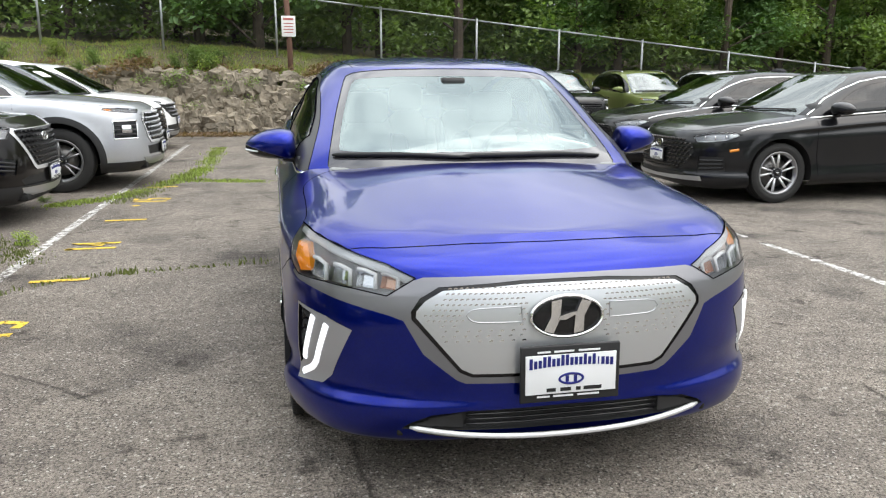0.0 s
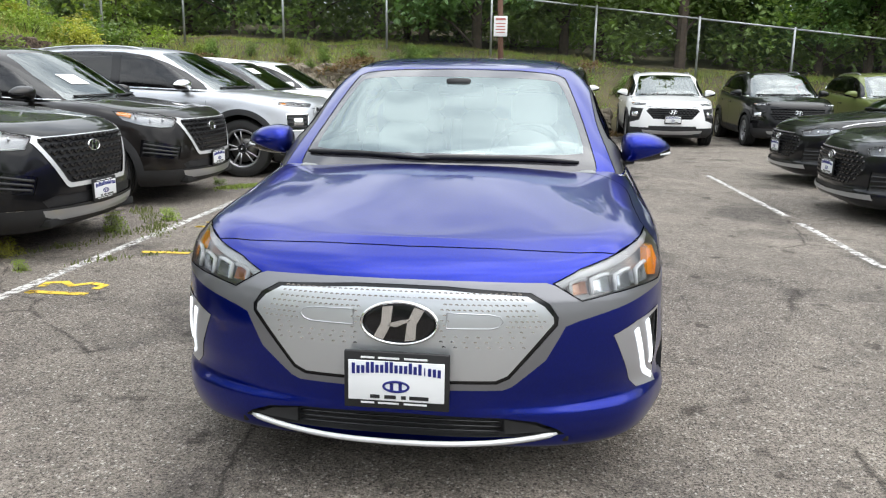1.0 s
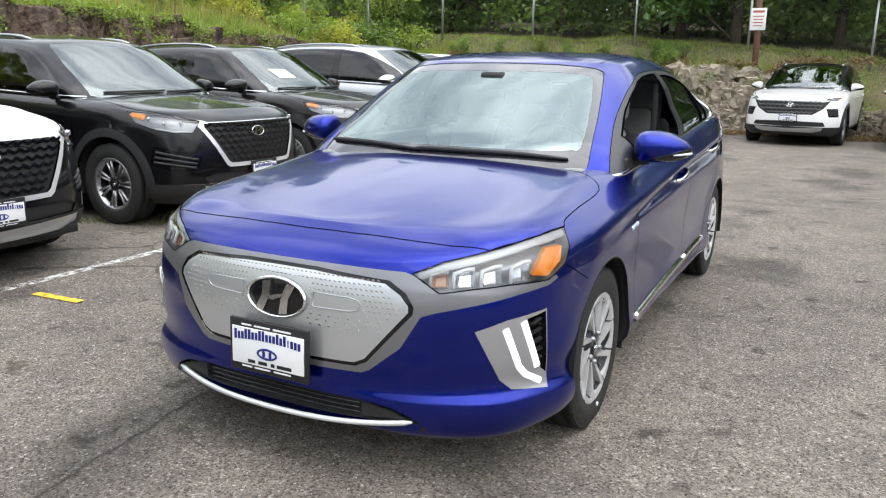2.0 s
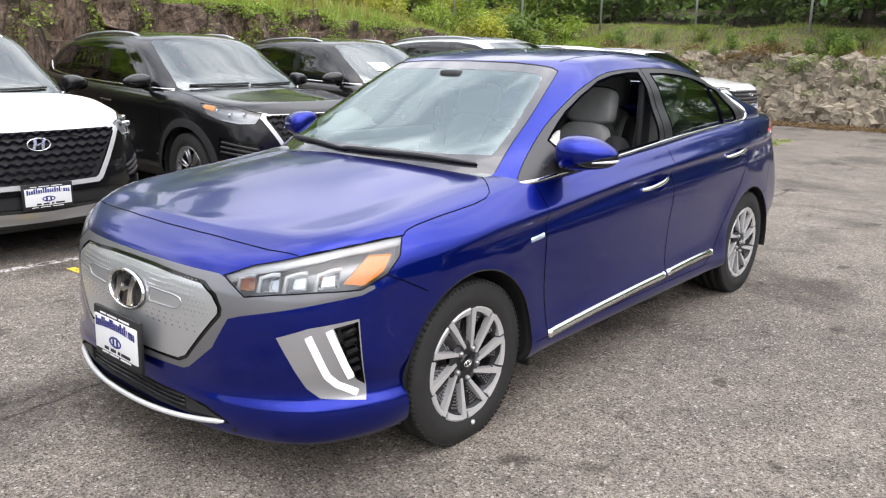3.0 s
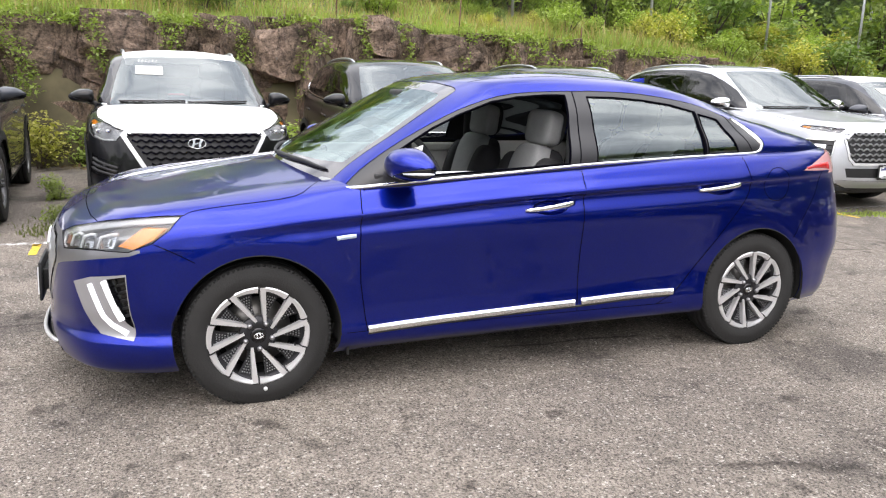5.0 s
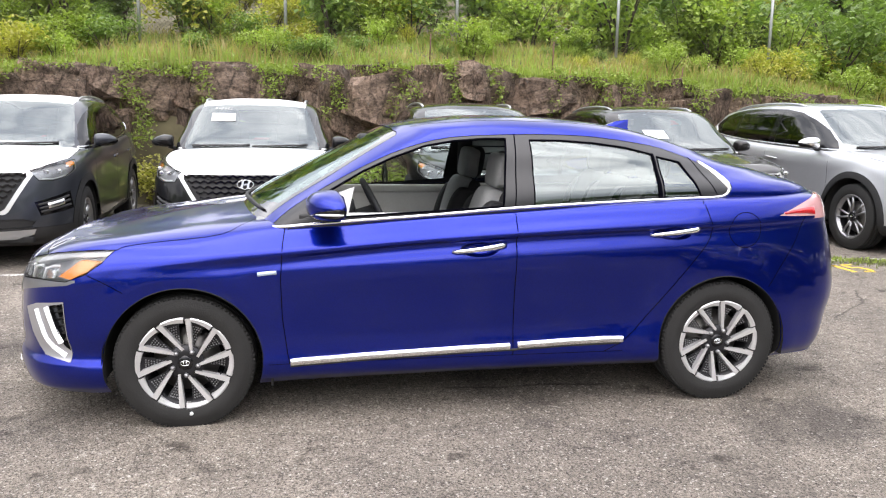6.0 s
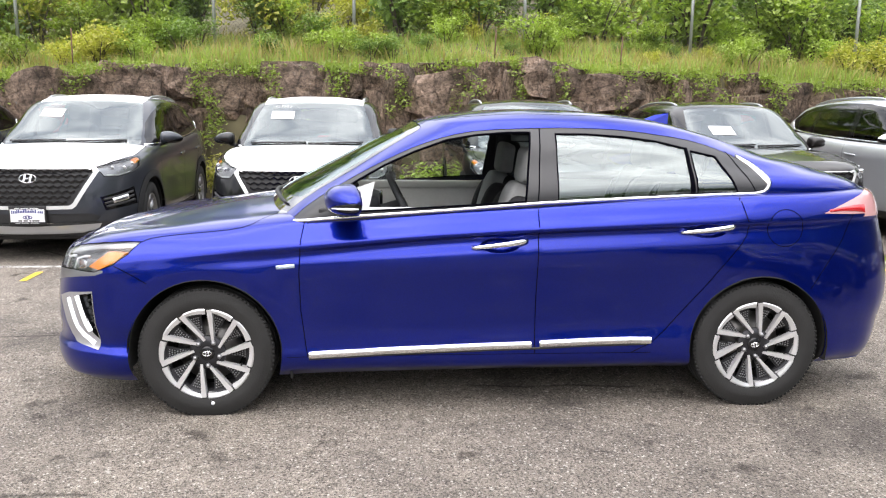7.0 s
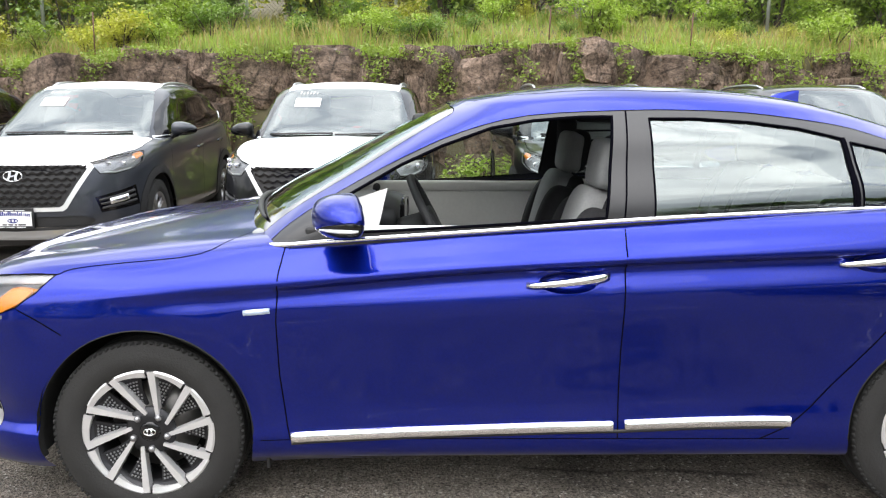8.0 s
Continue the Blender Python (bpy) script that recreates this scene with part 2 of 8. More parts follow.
def along(table, k):
    """Reads a table of (place, value) at k by a smooth curve that never overshoots."""
    xs, ys = np.array([p[0] for p in table], float), np.array([p[1] for p in table], float)
    if k <= xs[0]:
        return float(ys[0])
    if k >= xs[-1]:
        return float(ys[-1])
    h = np.diff(xs)
    d = np.diff(ys) / h
    i = int(np.searchsorted(xs, k, side="right")) - 1

    def slope(j):
        if j == 0:
            return d[0]
        if j == len(xs) - 1:
            return d[-1]
        if d[j - 1] * d[j] <= 0:
            return 0.0
        w1, w2 = 2 * h[j] + h[j - 1], h[j] + 2 * h[j - 1]
        return (w1 + w2) / (w1 / d[j - 1] + w2 / d[j])

    t = (k - xs[i]) / h[i]
    return float((2 * t ** 3 - 3 * t * t + 1) * ys[i] + (t ** 3 - 2 * t * t + t) * h[i] * slope(i) + (3 * t * t - 2 * t ** 3) * ys[i + 1] + (t ** 3 - t * t) * h[i] * slope(i + 1))


def level_rows(plan, rows):
    """Each row: the plan line drawn in by d and lifted to z, both tables over the columns."""
    p = np.array(plan)
    t = np.zeros_like(p)
    ext = np.concatenate([[p[1] * [-1, 1]], p, [p[-2] * [-1, 1]]])
    t = ext[2:] - ext[:-2]
    nrm = np.stack([t[:, 1], -t[:, 0]], axis=1)
    nrm /= np.linalg.norm(nrm, axis=1)[:, None]
    out = []
    for d, z in rows:
        row = []
        for k in range(len(p)):
            q = p[k] - nrm[k] * along(d, k)
            row.append((q[0] if 0 < k < len(p) - 1 else 0.0, q[1], along(z, k)))
        out.append(row)
    return out


class Shell:
    """Half a dense car surface that can be cut along lines drawn in any direction of view."""

    def __init__(self, g):
        self.bm = bmesh.new()
        R, C = g.shape[:2]
        vs = [[self.bm.verts.new(g[i, j]) for j in range(C)] for i in range(R)]
        for i in range(R - 1):
            for j in range(C - 1):
                q = (vs[i][j], vs[i][j + 1], vs[i + 1][j + 1], vs[i + 1][j])
                self.bm.faces.new(q)
        bmesh.ops.remove_doubles(self.bm, verts=self.bm.verts, dist=1e-5)
        self.tag = self.bm.faces.layers.int.new("region")
        self.bm.normal_update()
        # the uncut surface, both halves, for rays and normals
        du = np.zeros_like(g)
        dv = np.zeros_like(g)
        du[1:-1] = g[2:] - g[:-2]
        du[0], du[-1] = g[1] - g[0], g[-1] - g[-2]
        dv[:, 1:-1] = g[:, 2:] - g[:, :-2]
        dv[:, 0], dv[:, -1] = g[:, 1] - g[:, 0], g[:, -1] - g[:, -2]
        nn = np.cross(dv, du)
        nn[:, 0, 0] = 0
        nn[:, -1, 0] = 0
        nn[-1, :, 0] = 0
        nn /= np.linalg.norm(nn, axis=2)[:, :, None] + 1e-9
        verts = g.reshape(-1, 3)
        faces = [(i * C + j, i * C + j + 1, (i + 1) * C + j + 1, (i + 1) * C + j) for i in range(R - 1) for j in range(C - 1)]
        n = len(verts)
        self.pts = np.concatenate([verts, verts * FLIP])
        self.nrm = np.concatenate([nn.reshape(-1, 3), nn.reshape(-1, 3) * FLIP])
        self.faces = faces + [tuple(n + k for k in f[::-1]) for f in faces]
        self.tree = BVHTree.FromPolygons([tuple(v) for v in self.pts], self.faces)

    def normal(self, co):
        loc, nor, idx, dist = self.tree.find_nearest(co)
        if idx is None:
            return Vector((0, 0, 1))
        f = self.faces[idx]
        w = np.array([1.0 / (np.linalg.norm(self.pts[k] - np.array(loc)) + 1e-4) ** 2 for k in f])
        v = (self.nrm[list(f)] * w[:, None]).sum(axis=0)
        v = Vector(v)
        return v.normalized() if v.length > 1e-6 else nor

    def cast(self, p, view):
        """The point of the surface behind p seen along the view direction, and its normal."""
        view = Vector(view).normalized()
        loc, nor, idx, d = self.tree.ray_cast(Vector(p) - view * 6.0, view)
        if loc is None:
            loc, nor, idx, d = self.tree.find_nearest(Vector(p))
        return loc, self.normal(loc)

    def cut(self, poly, view, region, keep=None, closed=True, only=None):
        """Cuts the half surface along a polygon of 3D points seen along view; faces inside get the region."""
        view = Vector(view).normalized()
        up = Vector((0, 0, 1)) if abs(view.z) < 0.9 else Vector((0, 1, 0))
        ax = up.cross(view).normalized()
        ay = view.cross(ax)
        q = [(Vector(p).dot(ax), Vector(p).dot(ay)) for p in poly]
        P = [Vector(p) for p in poly]
        bm = self.bm

        def facing(f):
            return f.normal.dot(view) < 0.02 and (only is None or f[self.tag] in only) and (keep is None or keep(f.calc_center_median()))

        n = len(q)
        for i in range(n if closed else n - 1):
            a, b = q[i], q[(i + 1) % n]
            lo = (min(a[0], b[0]) - 1e-4, min(a[1], b[1]) - 1e-4)
            hi = (max(a[0], b[0]) + 1e-4, max(a[1], b[1]) + 1e-4)
            sel = []
            for f in bm.faces:
                xs = [v.co.dot(ax) for v in f.verts]
                if max(xs) < lo[0] or min(xs) > hi[0]:
                    continue
                ys = [v.co.dot(ay) for v in f.verts]
                if max(ys) < lo[1] or min(ys) > hi[1]:
                    continue
                if facing(f):
                    sel.append(f)
            if not sel:
                continue
            d = P[(i + 1) % n] - P[i]
            no = d.cross(view)
            if no.length < 1e-7:
                continue
            geom = list({v for f in sel for v in f.verts}) + list({e for f in sel for e in f.edges}) + sel
            bmesh.ops.bisect_plane(bm, geom=geom, dist=1e-5, plane_co=P[i], plane_no=no.normalized())
        hits = []
        for f in bm.faces:
            if not facing(f):
                continue
            c = f.calc_center_median()
            x, y = c.dot(ax), c.dot(ay)
            inside = False
            for i in range(n):
                (x0, y0), (x1, y1) = q[i], q[(i + 1) % n]
                if (y0 > y) != (y1 > y) and x < (x1 - x0) * (y - y0) / (y1 - y0) + x0:
                    inside = not inside
            if inside:
                f[self.tag] = region
                hits.append(f)
        return hits

    def take(self, region, mirrored=None, push=0.0, scale=None, rim=0.0):
        """A bmesh of one region: the half as it is (mirrored False), the other half (True), or both joined (None)."""
        out = bmesh.new()
        for side in ((False, True) if mirrored is None else (mirrored,)):
            made = {}
            for f in self.bm.faces:
                if f[self.tag] != region:
                    continue
                vs = []
                for v in f.verts:
                    if v not in made:
                        co = Vector((-v.co.x, v.co.y, v.co.z)) if side else v.co.copy()
                        made[v] = out.verts.new(co)
                    vs.append(made[v])
                if side:
                    vs.reverse()
                try:
                    out.faces.new(vs)
                except ValueError:
                    pass
        if mirrored is None:
            bmesh.ops.remove_doubles(out, verts=[v for v in out.verts if abs(v.co.x) < 2e-4], dist=4e-4)
        if push:
            for v in out.verts:
                v.co += self.normal(v.co) * push
        if rim:
            es = [e for e in out.edges if e.is_boundary]
            r = bmesh.ops.extrude_edge_only(out, edges=es)
            for v in [g for g in r["geom"] if isinstance(g, bmesh.types.BMVert)]:
                v.co -= self.normal(v.co) * rim
        return out

    def panel(self, name, region, material, parent, mirrored=None, label="", push=0.0, rim=0.0):
        bm = self.take(region, mirrored, push, rim=rim)
        if not bm.faces:
            bm.free()
            return None
        ob = part(name, bm, material, parent, label)
        me = ob.data
        if rim == 0.0:
            me.normals_split_custom_set_from_vertices([tuple(self.normal(v.co)) for v in me.vertices])
        return ob

    def ribbon(self, bm, pts, view, width, lift=0.001, high=0.0, step=0.02, smooth=True, mirror=False):
        """A strip laid on the surface along a line seen along view; high gives it a rounded back."""
        line = [np.array(p, float) for p in pts]
        fine = []
        for a, b in zip(line, line[1:]):
            k = max(1, int(np.linalg.norm(b - a) / step))
            fine += [a + (b - a) * i / k for i in range(k)]
        fine.append(line[-1])
        got = [self.cast(p, view) for p in fine]
        prof = [(-0.5, 0.0), (0.5, 0.0)] if not high else [(-0.5, -0.004), (-0.42, high * 0.7), (0.0, high), (0.42, high * 0.7), (0.5, -0.004)]
        rows = []
        for i, (c, n) in enumerate(got):
            t = got[min(i + 1, len(got) - 1)][0] - got[max(i - 1, 0)][0]
            side = n.cross(t)
            if side.length < 1e-9:
                continue
            side.normalize()
            w = width(i / max(1, len(got) - 1)) if callable(width) else width
            row = [c + side * (u * w) + n * (lift + h) for u, h in prof]
            if mirror:
                row = [Vector((-v.x, v.y, v.z)) for v in row][::-1]
            rows.append([bm.verts.new(v) for v in row])
        for a, b in zip(rows, rows[1:]):
            for k in range(len(prof) - 1):
                bm.faces.new((a[k], b[k], b[k + 1], a[k + 1]))
        if high:
            for r in (rows[0], rows[-1]):
                bm.faces.new(r)
        return bm


# ---- the blue hatchback's surfaces ----
HERO_PLAN = [(0, -2.24), (0.3, -2.225), (0.55, -2.165), (0.76, -2.035), (0.868, -1.85), (0.90, -1.62), (0.91, -1.35), (0.912, -0.9), (0.912, -0.3), (0.912, 0.25), (0.912, 0.85),
             (0.908, 1.35), (0.885, 1.75), (0.82, 2.02), (0.63, 2.165), (0.32, 2.225), (0, 2.24)]


def arch_flare(g, wheels, inner, outer, amount):
    """Swells the flank round the wheel openings, with a soft step at the outer radius."""
    for y0, z0 in wheels:
        rho = np.hypot(g[..., 1] - y0, g[..., 2] - z0)
        t = np.clip((outer - rho) / (outer - inner), 0, 1)
        g[..., 0] += np.where(g[..., 0] > 0.5, amount * t * t * (3 - 2 * t), 0)
    return g


def hero_body_net():
    rows = level_rows(HERO_PLAN, [
        ([(0, .07), (3, .06), (5, .06), (8, .09), (11, .08), (13, .08), (16, .12)], [(0, .185), (3, .165), (5, .175), (8, .195), (11, .205), (13, .215), (16, .25)]),
        ([(0, .02), (3, .018), (5, .012), (6, .02), (8, .025), (11, .015), (13, .05), (16, .06)], [(0, .215), (3, .20), (6, .235), (8, .235), (13, .26), (16, .32)]),
        ([(0, .015), (3, .0), (5, .0), (8, .006), (11, .0), (13, .03), (16, .03)], [(0, .31), (4, .31), (8, .31), (13, .36), (16, .42)]),
        ([(0, .012), (2, .016), (3, .020), (5, .018), (6, .010), (8, .009), (11, .004), (13, .026), (16, .026)], [(0, .335), (4, .345), (6, .345), (8, .345), (13, .40), (16, .46)]),
        ([(0, .014), (3, .016), (5, .008), (8, .018), (10, .018), (11, .01), (13, .0), (16, .0)], [(0, .43), (4, .45), (8, .43), (13, .52), (16, .56)]),
        ([(0, .024), (2, .022), (3, .016), (5, .01), (8, .012), (10, .012), (11, .01), (13, .005), (16, .01)], [(0, .57), (4, .57), (8, .60), (13, .66), (16, .68)]),
        ([(0, .042), (2, .036), (3, .026), (5, .012), (6, .01), (7, .008), (8, .001), (10, .001), (11, .008), (13, .036), (16, .05)], [(0, .67), (3, .66), (6, .71), (8, .772), (11, .83), (13, .83), (16, .83)]),
        ([(0, .06), (2, .05), (3, .036), (5, .016), (6, .014), (7, .018), (8, .022), (10, .022), (11, .022), (13, .066), (16, .085)], [(0, .715), (3, .70), (5, .735), (6, .765), (7, .80), (8, .853), (11, .925), (13, .945), (16, .92)]),
        ([(0, .075), (2, .065), (3, .046), (5, .022), (6, .012), (8, .002), (11, .01), (13, .066), (16, .09)], [(0, .74), (3, .735), (5, .765), (6, .79), (7, .82), (8, .868), (11, .940), (13, .96), (16, .94)]),
        ([(0, .13), (2, .11), (3, .078), (5, .065), (6, .055), (8, .036), (9, .032), (11, .036), (13, .085), (16, .11)], [(0, .785), (3, .785), (5, .825), (6, .845), (7, .88), (8, .925), (9, .955), (11, 1.015), (13, 1.03), (16, 1.03)]),
        ([(0, .21), (2, .19), (3, .145), (4, .13), (5, .13), (6, .135), (7, .11), (8, .082), (9, .072), (11, .078), (13, .115), (16, .14)], [(0, .825), (2, .82), (3, .83), (5, .87), (6, .895), (7, .94), (8, .977), (9, 1.008), (11, 1.07), (13, 1.08), (16, 1.07)]),
    ])
    mid_y = [(0, -1.90), (1, -1.82), (2, -1.70), (3, -1.56), (4, -1.44), (5, -1.30), (6, -1.15), (7, -0.95), (8, -0.4), (9, 0.25), (10, 0.8), (11, 1.2), (12, 1.5), (13, 1.75), (14, 1.9), (15, 2.0), (16, 2.04)]
    mid_z = [(-2.0, .84), (-1.9, .858), (-1.7, .897), (-1.4, .95), (-1.15, .985), (-0.9, 1.0), (0, 1.0), (1.3, 1.07), (1.8, 1.09), (2.1, 1.085)]
    centre = [(0.0, along(mid_y, k), along(mid_z, along(mid_y, k))) for k in range(17)]
    return np.array(rows + crown_rows(rows[-1], centre, mid_z))


def calm(g, y0, y1, rounds=8):
    """Evens out the surface behind y0, fully so behind y1."""
    w = np.clip((g[..., 1] - y0) / (y1 - y0), 0, 1)[..., None] * .5
    w[0], w[-1] = 0, 0
    w[:, 0], w[:, -1] = 0, 0
    for _ in range(rounds):
        m = g.copy()
        m[1:-1, 1:-1] = (g[2:, 1:-1] + g[:-2, 1:-1] + g[1:-1, 2:] + g[1:-1, :-2]) / 4
        g = g + (m - g) * w
    return g


def crown_rows(edge, centre, mid_z, power=2.2):
    """Rows between the shoulder line and the middle line that follow one smooth crown."""
    side = [p for p in edge if p[0] > .55]
    side.sort(key=lambda p: p[1])
    tx = [(p[1], p[0]) for p in side]
    tz = [(p[1], p[2]) for p in side]
    out = []
    for f in (.28, .55, .80):
        row = []
        for e, c in zip(edge, centre):
            x, y = e[0] * (1 - f), e[1] + (c[1] - e[1]) * f
            zc = along(mid_z, y)
            q = min(1.0, abs(x) / along(tx, y))
            row.append((x, y, zc - (zc - along(tz, y)) * q ** power))
        out.append(row)
    return out + [centre]


HERO_BASE = [(0, -1.13), (0.35, -1.10), (0.62, -1.02), (0.788, -0.95), (0.826, -0.74), (0.834, -0.3), (0.832, 0.25), (0.818, 0.8), (0.806, 1.2), (0.803, 1.42), (0.770, 1.72), (0.66, 1.97), (0.36, 2.08), (0, 2.1)]
HERO_RAIL = [(0, -0.36), (0.25, -0.34), (0.47, -0.29), (0.595, -0.215), (0.628, -0.05), (0.648, 0.12), (0.652, 0.36), (0.642, 0.70), (0.62, 0.98), (0.59, 1.18), (0.53, 1.38), (0.39, 1.5), (0.2, 1.54), (0, 1.55)]


def hero_roof_z(x, y):
    z = along([(-0.5, 1.345), (-0.36, 1.402), (-0.2, 1.440), (0.0, 1.464), (0.2, 1.476), (0.45, 1.475), (0.7, 1.459), (0.95, 1.424), (1.2, 1.360), (1.4, 1.298), (1.6, 1.245), (1.9, 1.165), (2.1, 1.10)], y)
    return z - 0.05 * x * x - 5.3 * abs(x) ** 10


def hero_roof_net():
    bz = [(0, .985), (2, .955), (3, .925), (4, .94), (5, .975), (6, 1.01), (7, 1.042), (8, 1.064), (9, 1.072), (10, 1.072), (11, 1.072), (13, 1.075)]
    base = [(x, y, along(bz, k)) for k, (x, y) in enumerate(HERO_BASE)]
    low = [(x * 1.0 - (0.03 if k > 3 else 0.0), y, z - 0.14) for k, (x, y, z) in enumerate(base)]
    low = [(x, y + (-0.10 if k < 4 else 0.0) + (0.08 if k > 10 else 0), z) for k, (x, y, z) in enumerate(low)]
    rail = [(x, y, hero_roof_z(x, y) - 0.004) for x, y in HERO_RAIL]
    mid = []
    for k, (a, b) in enumerate(zip(base, rail)):
        a, b = np.array(a), np.array(b)
        c = (a + b) / 2
        s = along([(0, .018), (2, .02), (3, .018), (5, .03), (8, .028), (9, .028), (10, .03), (11, .03), (13, .012)], k)
        c[0] += s * (0.0 if k in (0, 13) else 0.8)
        c[2] += s * (0.7 if k < 4 or k > 9 else 0.2)
        c[1] += (-0.01 if k < 3 else 0.0)
        mid.append(tuple(c))
    cy = [(0, -0.02), (3, 0.10), (5, 0.28), (6, 0.42), (7, 0.6), (9, 0.85), (11, 1.0), (13, 1.08)]
    inner = []
    for f in (.94, .87, .78, .5, 0.0):
        row = []
        for k, (x, y) in enumerate(HERO_RAIL):
            yh = y * f + along(cy, k) * (1 - f)
            row.append((x * f, yh, hero_roof_z(x * f, yh)))
        inner.append(row)
    return np.array([low, base, mid, rail] + inner)


# ---- car parts shared by all cars ----
SIDE = (-1, 0, 0)
FRONT = (0, 1, 0)
REAR = (0, -1, 0)
TOP = (0, 0, -1)


def yz(pts, x=0.9):
    return [(x, y, z) for y, z in pts]


def xz(pts, y=-2.2):
    return [(x, y, z) for x, z in pts]


def xy(pts, z=1.0):
    return [(x, y, z) for x, y in pts]


def arch_line(y0, z0, r, low=0.0):
    """A wheel opening: a round arch carried straight down to the ground."""
    pts = [(y0 + r * math.cos(radians(a)), z0 + r * math.sin(radians(a))) for a in range(-20, 201, 10)]
    return [(pts[0][0], low)] + pts + [(pts[-1][0], low)]


def ellipse_plate(bm, c, rx, rz, depth, y_bulge=0.0, n=40, tilt=0.0):
    """An oval plate facing forwards, domed by y_bulge."""
    c = Vector(c)
    rot = Matrix.Rotation(tilt, 4, 'X')
    rings = []
    for k, f in enumerate((1.0, 1.0, 0.85, 0.5)):
        y = depth if k == 0 else -y_bulge * (1 - f * f)
        rings.append([bm.verts.new(c + rot @ Vector((rx * f * math.cos(2 * math.pi * i / n), y, rz * f * math.sin(2 * math.pi * i / n)))) for i in range(n)])
    mid = bm.verts.new(c + rot @ Vector((0, -y_bulge, 0)))
    for a, b in zip(rings, rings[1:]):
        for i in range(n):
            bm.faces.new((a[i], a[(i + 1) % n], b[(i + 1) % n], b[i]))
    for i in range(n):
        bm.faces.new((rings[-1][i], rings[-1][(i + 1) % n], mid))
    return bm


def oval_ring(bm, c, rx, rz, w, h, n=44, tilt=0.0):
    """An oval ring of rounded section facing forwards."""
    c = Vector(c)
    rot = Matrix.Rotation(tilt, 4, 'X')
    prof = [(-0.5, 0.3), (-0.35, -0.75), (0.0, -1.0), (0.35, -0.75), (0.5, 0.3)]
    rows = []
    for i in range(n):
        a = 2 * math.pi * i / n
        rows.append([bm.verts.new(c + rot @ Vector(((rx + u * w) * math.cos(a), v * h, (rz + u * w) * math.sin(a)))) for u, v in prof])
    for i in range(n):
        a, b = rows[i], rows[(i + 1) % n]
        for k in range(len(prof) - 1):
            bm.faces.new((a[k], b[k], b[k + 1], a[k + 1]))
    return bm


def emblem(parent, c, rx, rz, tilt=0.0, back=True, ring_mat=None):
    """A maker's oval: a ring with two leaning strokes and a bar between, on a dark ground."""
    ring_mat = ring_mat or M_CHROME
    ob = part("emblem", oval_ring(bmesh.new(), c, rx, rz, rz * 0.16, rz * 0.10, tilt=tilt), ring_mat, parent, "chrome oval emblem ring")
    if back:
        part("emblem_ground", ellipse_plate(bmesh.new(), (c[0], c[1] + 0.004, c[2]), rx, rz, 0.012, 0.004, tilt=tilt), M_GLOSSBLACK, ob, "gloss black emblem ground")
    bm = bmesh.new()
    rot = Matrix.Rotation(tilt, 4, 'X')
    cc = Vector(c)
    for ring in ([(-0.66, -0.66), (-0.40, -0.80), (-0.22, -0.10), (-0.16, 0.84), (-0.44, 0.76), (-0.46, 0.0)], [(0.66, 0.66), (0.40, 0.80), (0.22, 0.10), (0.16, -0.84), (0.44, -0.76), (0.46, 0.0)], [(-0.30, -0.14), (-0.05, -0.16), (0.28, 0.12), (0.30, 0.24), (0.05, 0.16), (-0.28, -0.02)]):
        prism(bm, [cc + rot @ Vector((u * rx, -rz * 0.10, v * rz)) for u, v in ring], rot @ Vector((0, rz * 0.12, 0)))
    part("emblem_mark", bm, ring_mat, ob, smooth=False)
    return ob


def number_plate(parent, c, w=0.305, h=0.155, tilt=0.0, holder=True):
    """A dealer's show plate: white sheet in a dark holder, its writing as plain bars."""
    x, y, z = c
    m = Matrix.Translation((x, y, z)) @ Matrix.Rotation(tilt, 4, 'X')
    ob = part("number_plate", box_bm(0, 0, 0, w + 0.03, 0.014, h + 0.022, 0.004, m), M_BLACKPLASTIC, parent, "white show plate in black holder")
    part("plate_sheet", box_bm(0, -0.010, 0, w, 0.006, h - 0.036, 0.001, m), M_PLATEWHITE, ob, "white plate sheet")
    # one long word on a slight arc, its letters as bars of two heights
    tall = (1, 0, 0, 1, 1, 0, 0, 1, 1, 0, 0, 0, 1, 0, 1, 0, 0, 0, 0)
    for i, t in enumerate(tall):
        u = -0.445 + i * 0.0495
        hb = h * (0.215 if t else 0.155)
        part("writing_bar", box_bm(u * w, -0.0138, h * (0.125 + 0.05 * (1 - (u / 0.45) ** 2)) + hb / 2, w * (0.034 if i != 15 else 0.012), 0.002, hb, 0, m), M_PLATEBLUE, ob, smooth=False)
    bm = bmesh.new()
    oval_ring(bm, (0, 0, 0), w * 0.13, h * 0.10, h * 0.05, 0.002, n=24)
    for v in bm.verts:
        v.co = m @ (v.co + Vector((0, -0.0142, -h * 0.10)))
    for u in (-0.045, 0.045):
        add_box(bm, u * w, -0.0138, -h * 0.10, w * 0.035, 0.002, h * 0.13, 0, m)
    part("plate_mark", bm, M_PLATEBLUE, ob, smooth=False)
    for u, bw in ((-0.22, 0.10), (-0.06, 0.12), (0.08, 0.05), (0.24, 0.20)):
        part("writing_bar", box_bm(u * w, -0.0138, -h * 0.31, w * bw, 0.002, h * 0.07, 0, m), M_BLACKPLASTIC, ob, smooth=False)
    for sd in (-1, 1):
        for u, bw in ((-0.30, 0.14), (-0.08, 0.22), (0.20, 0.24)):
            part("writing_bar", box_bm(u * w, -0.0085, sd * h * 0.45, w * bw, 0.002, h * 0.035, 0, m), M_PLATEWHITE, ob, smooth=False)
    return ob


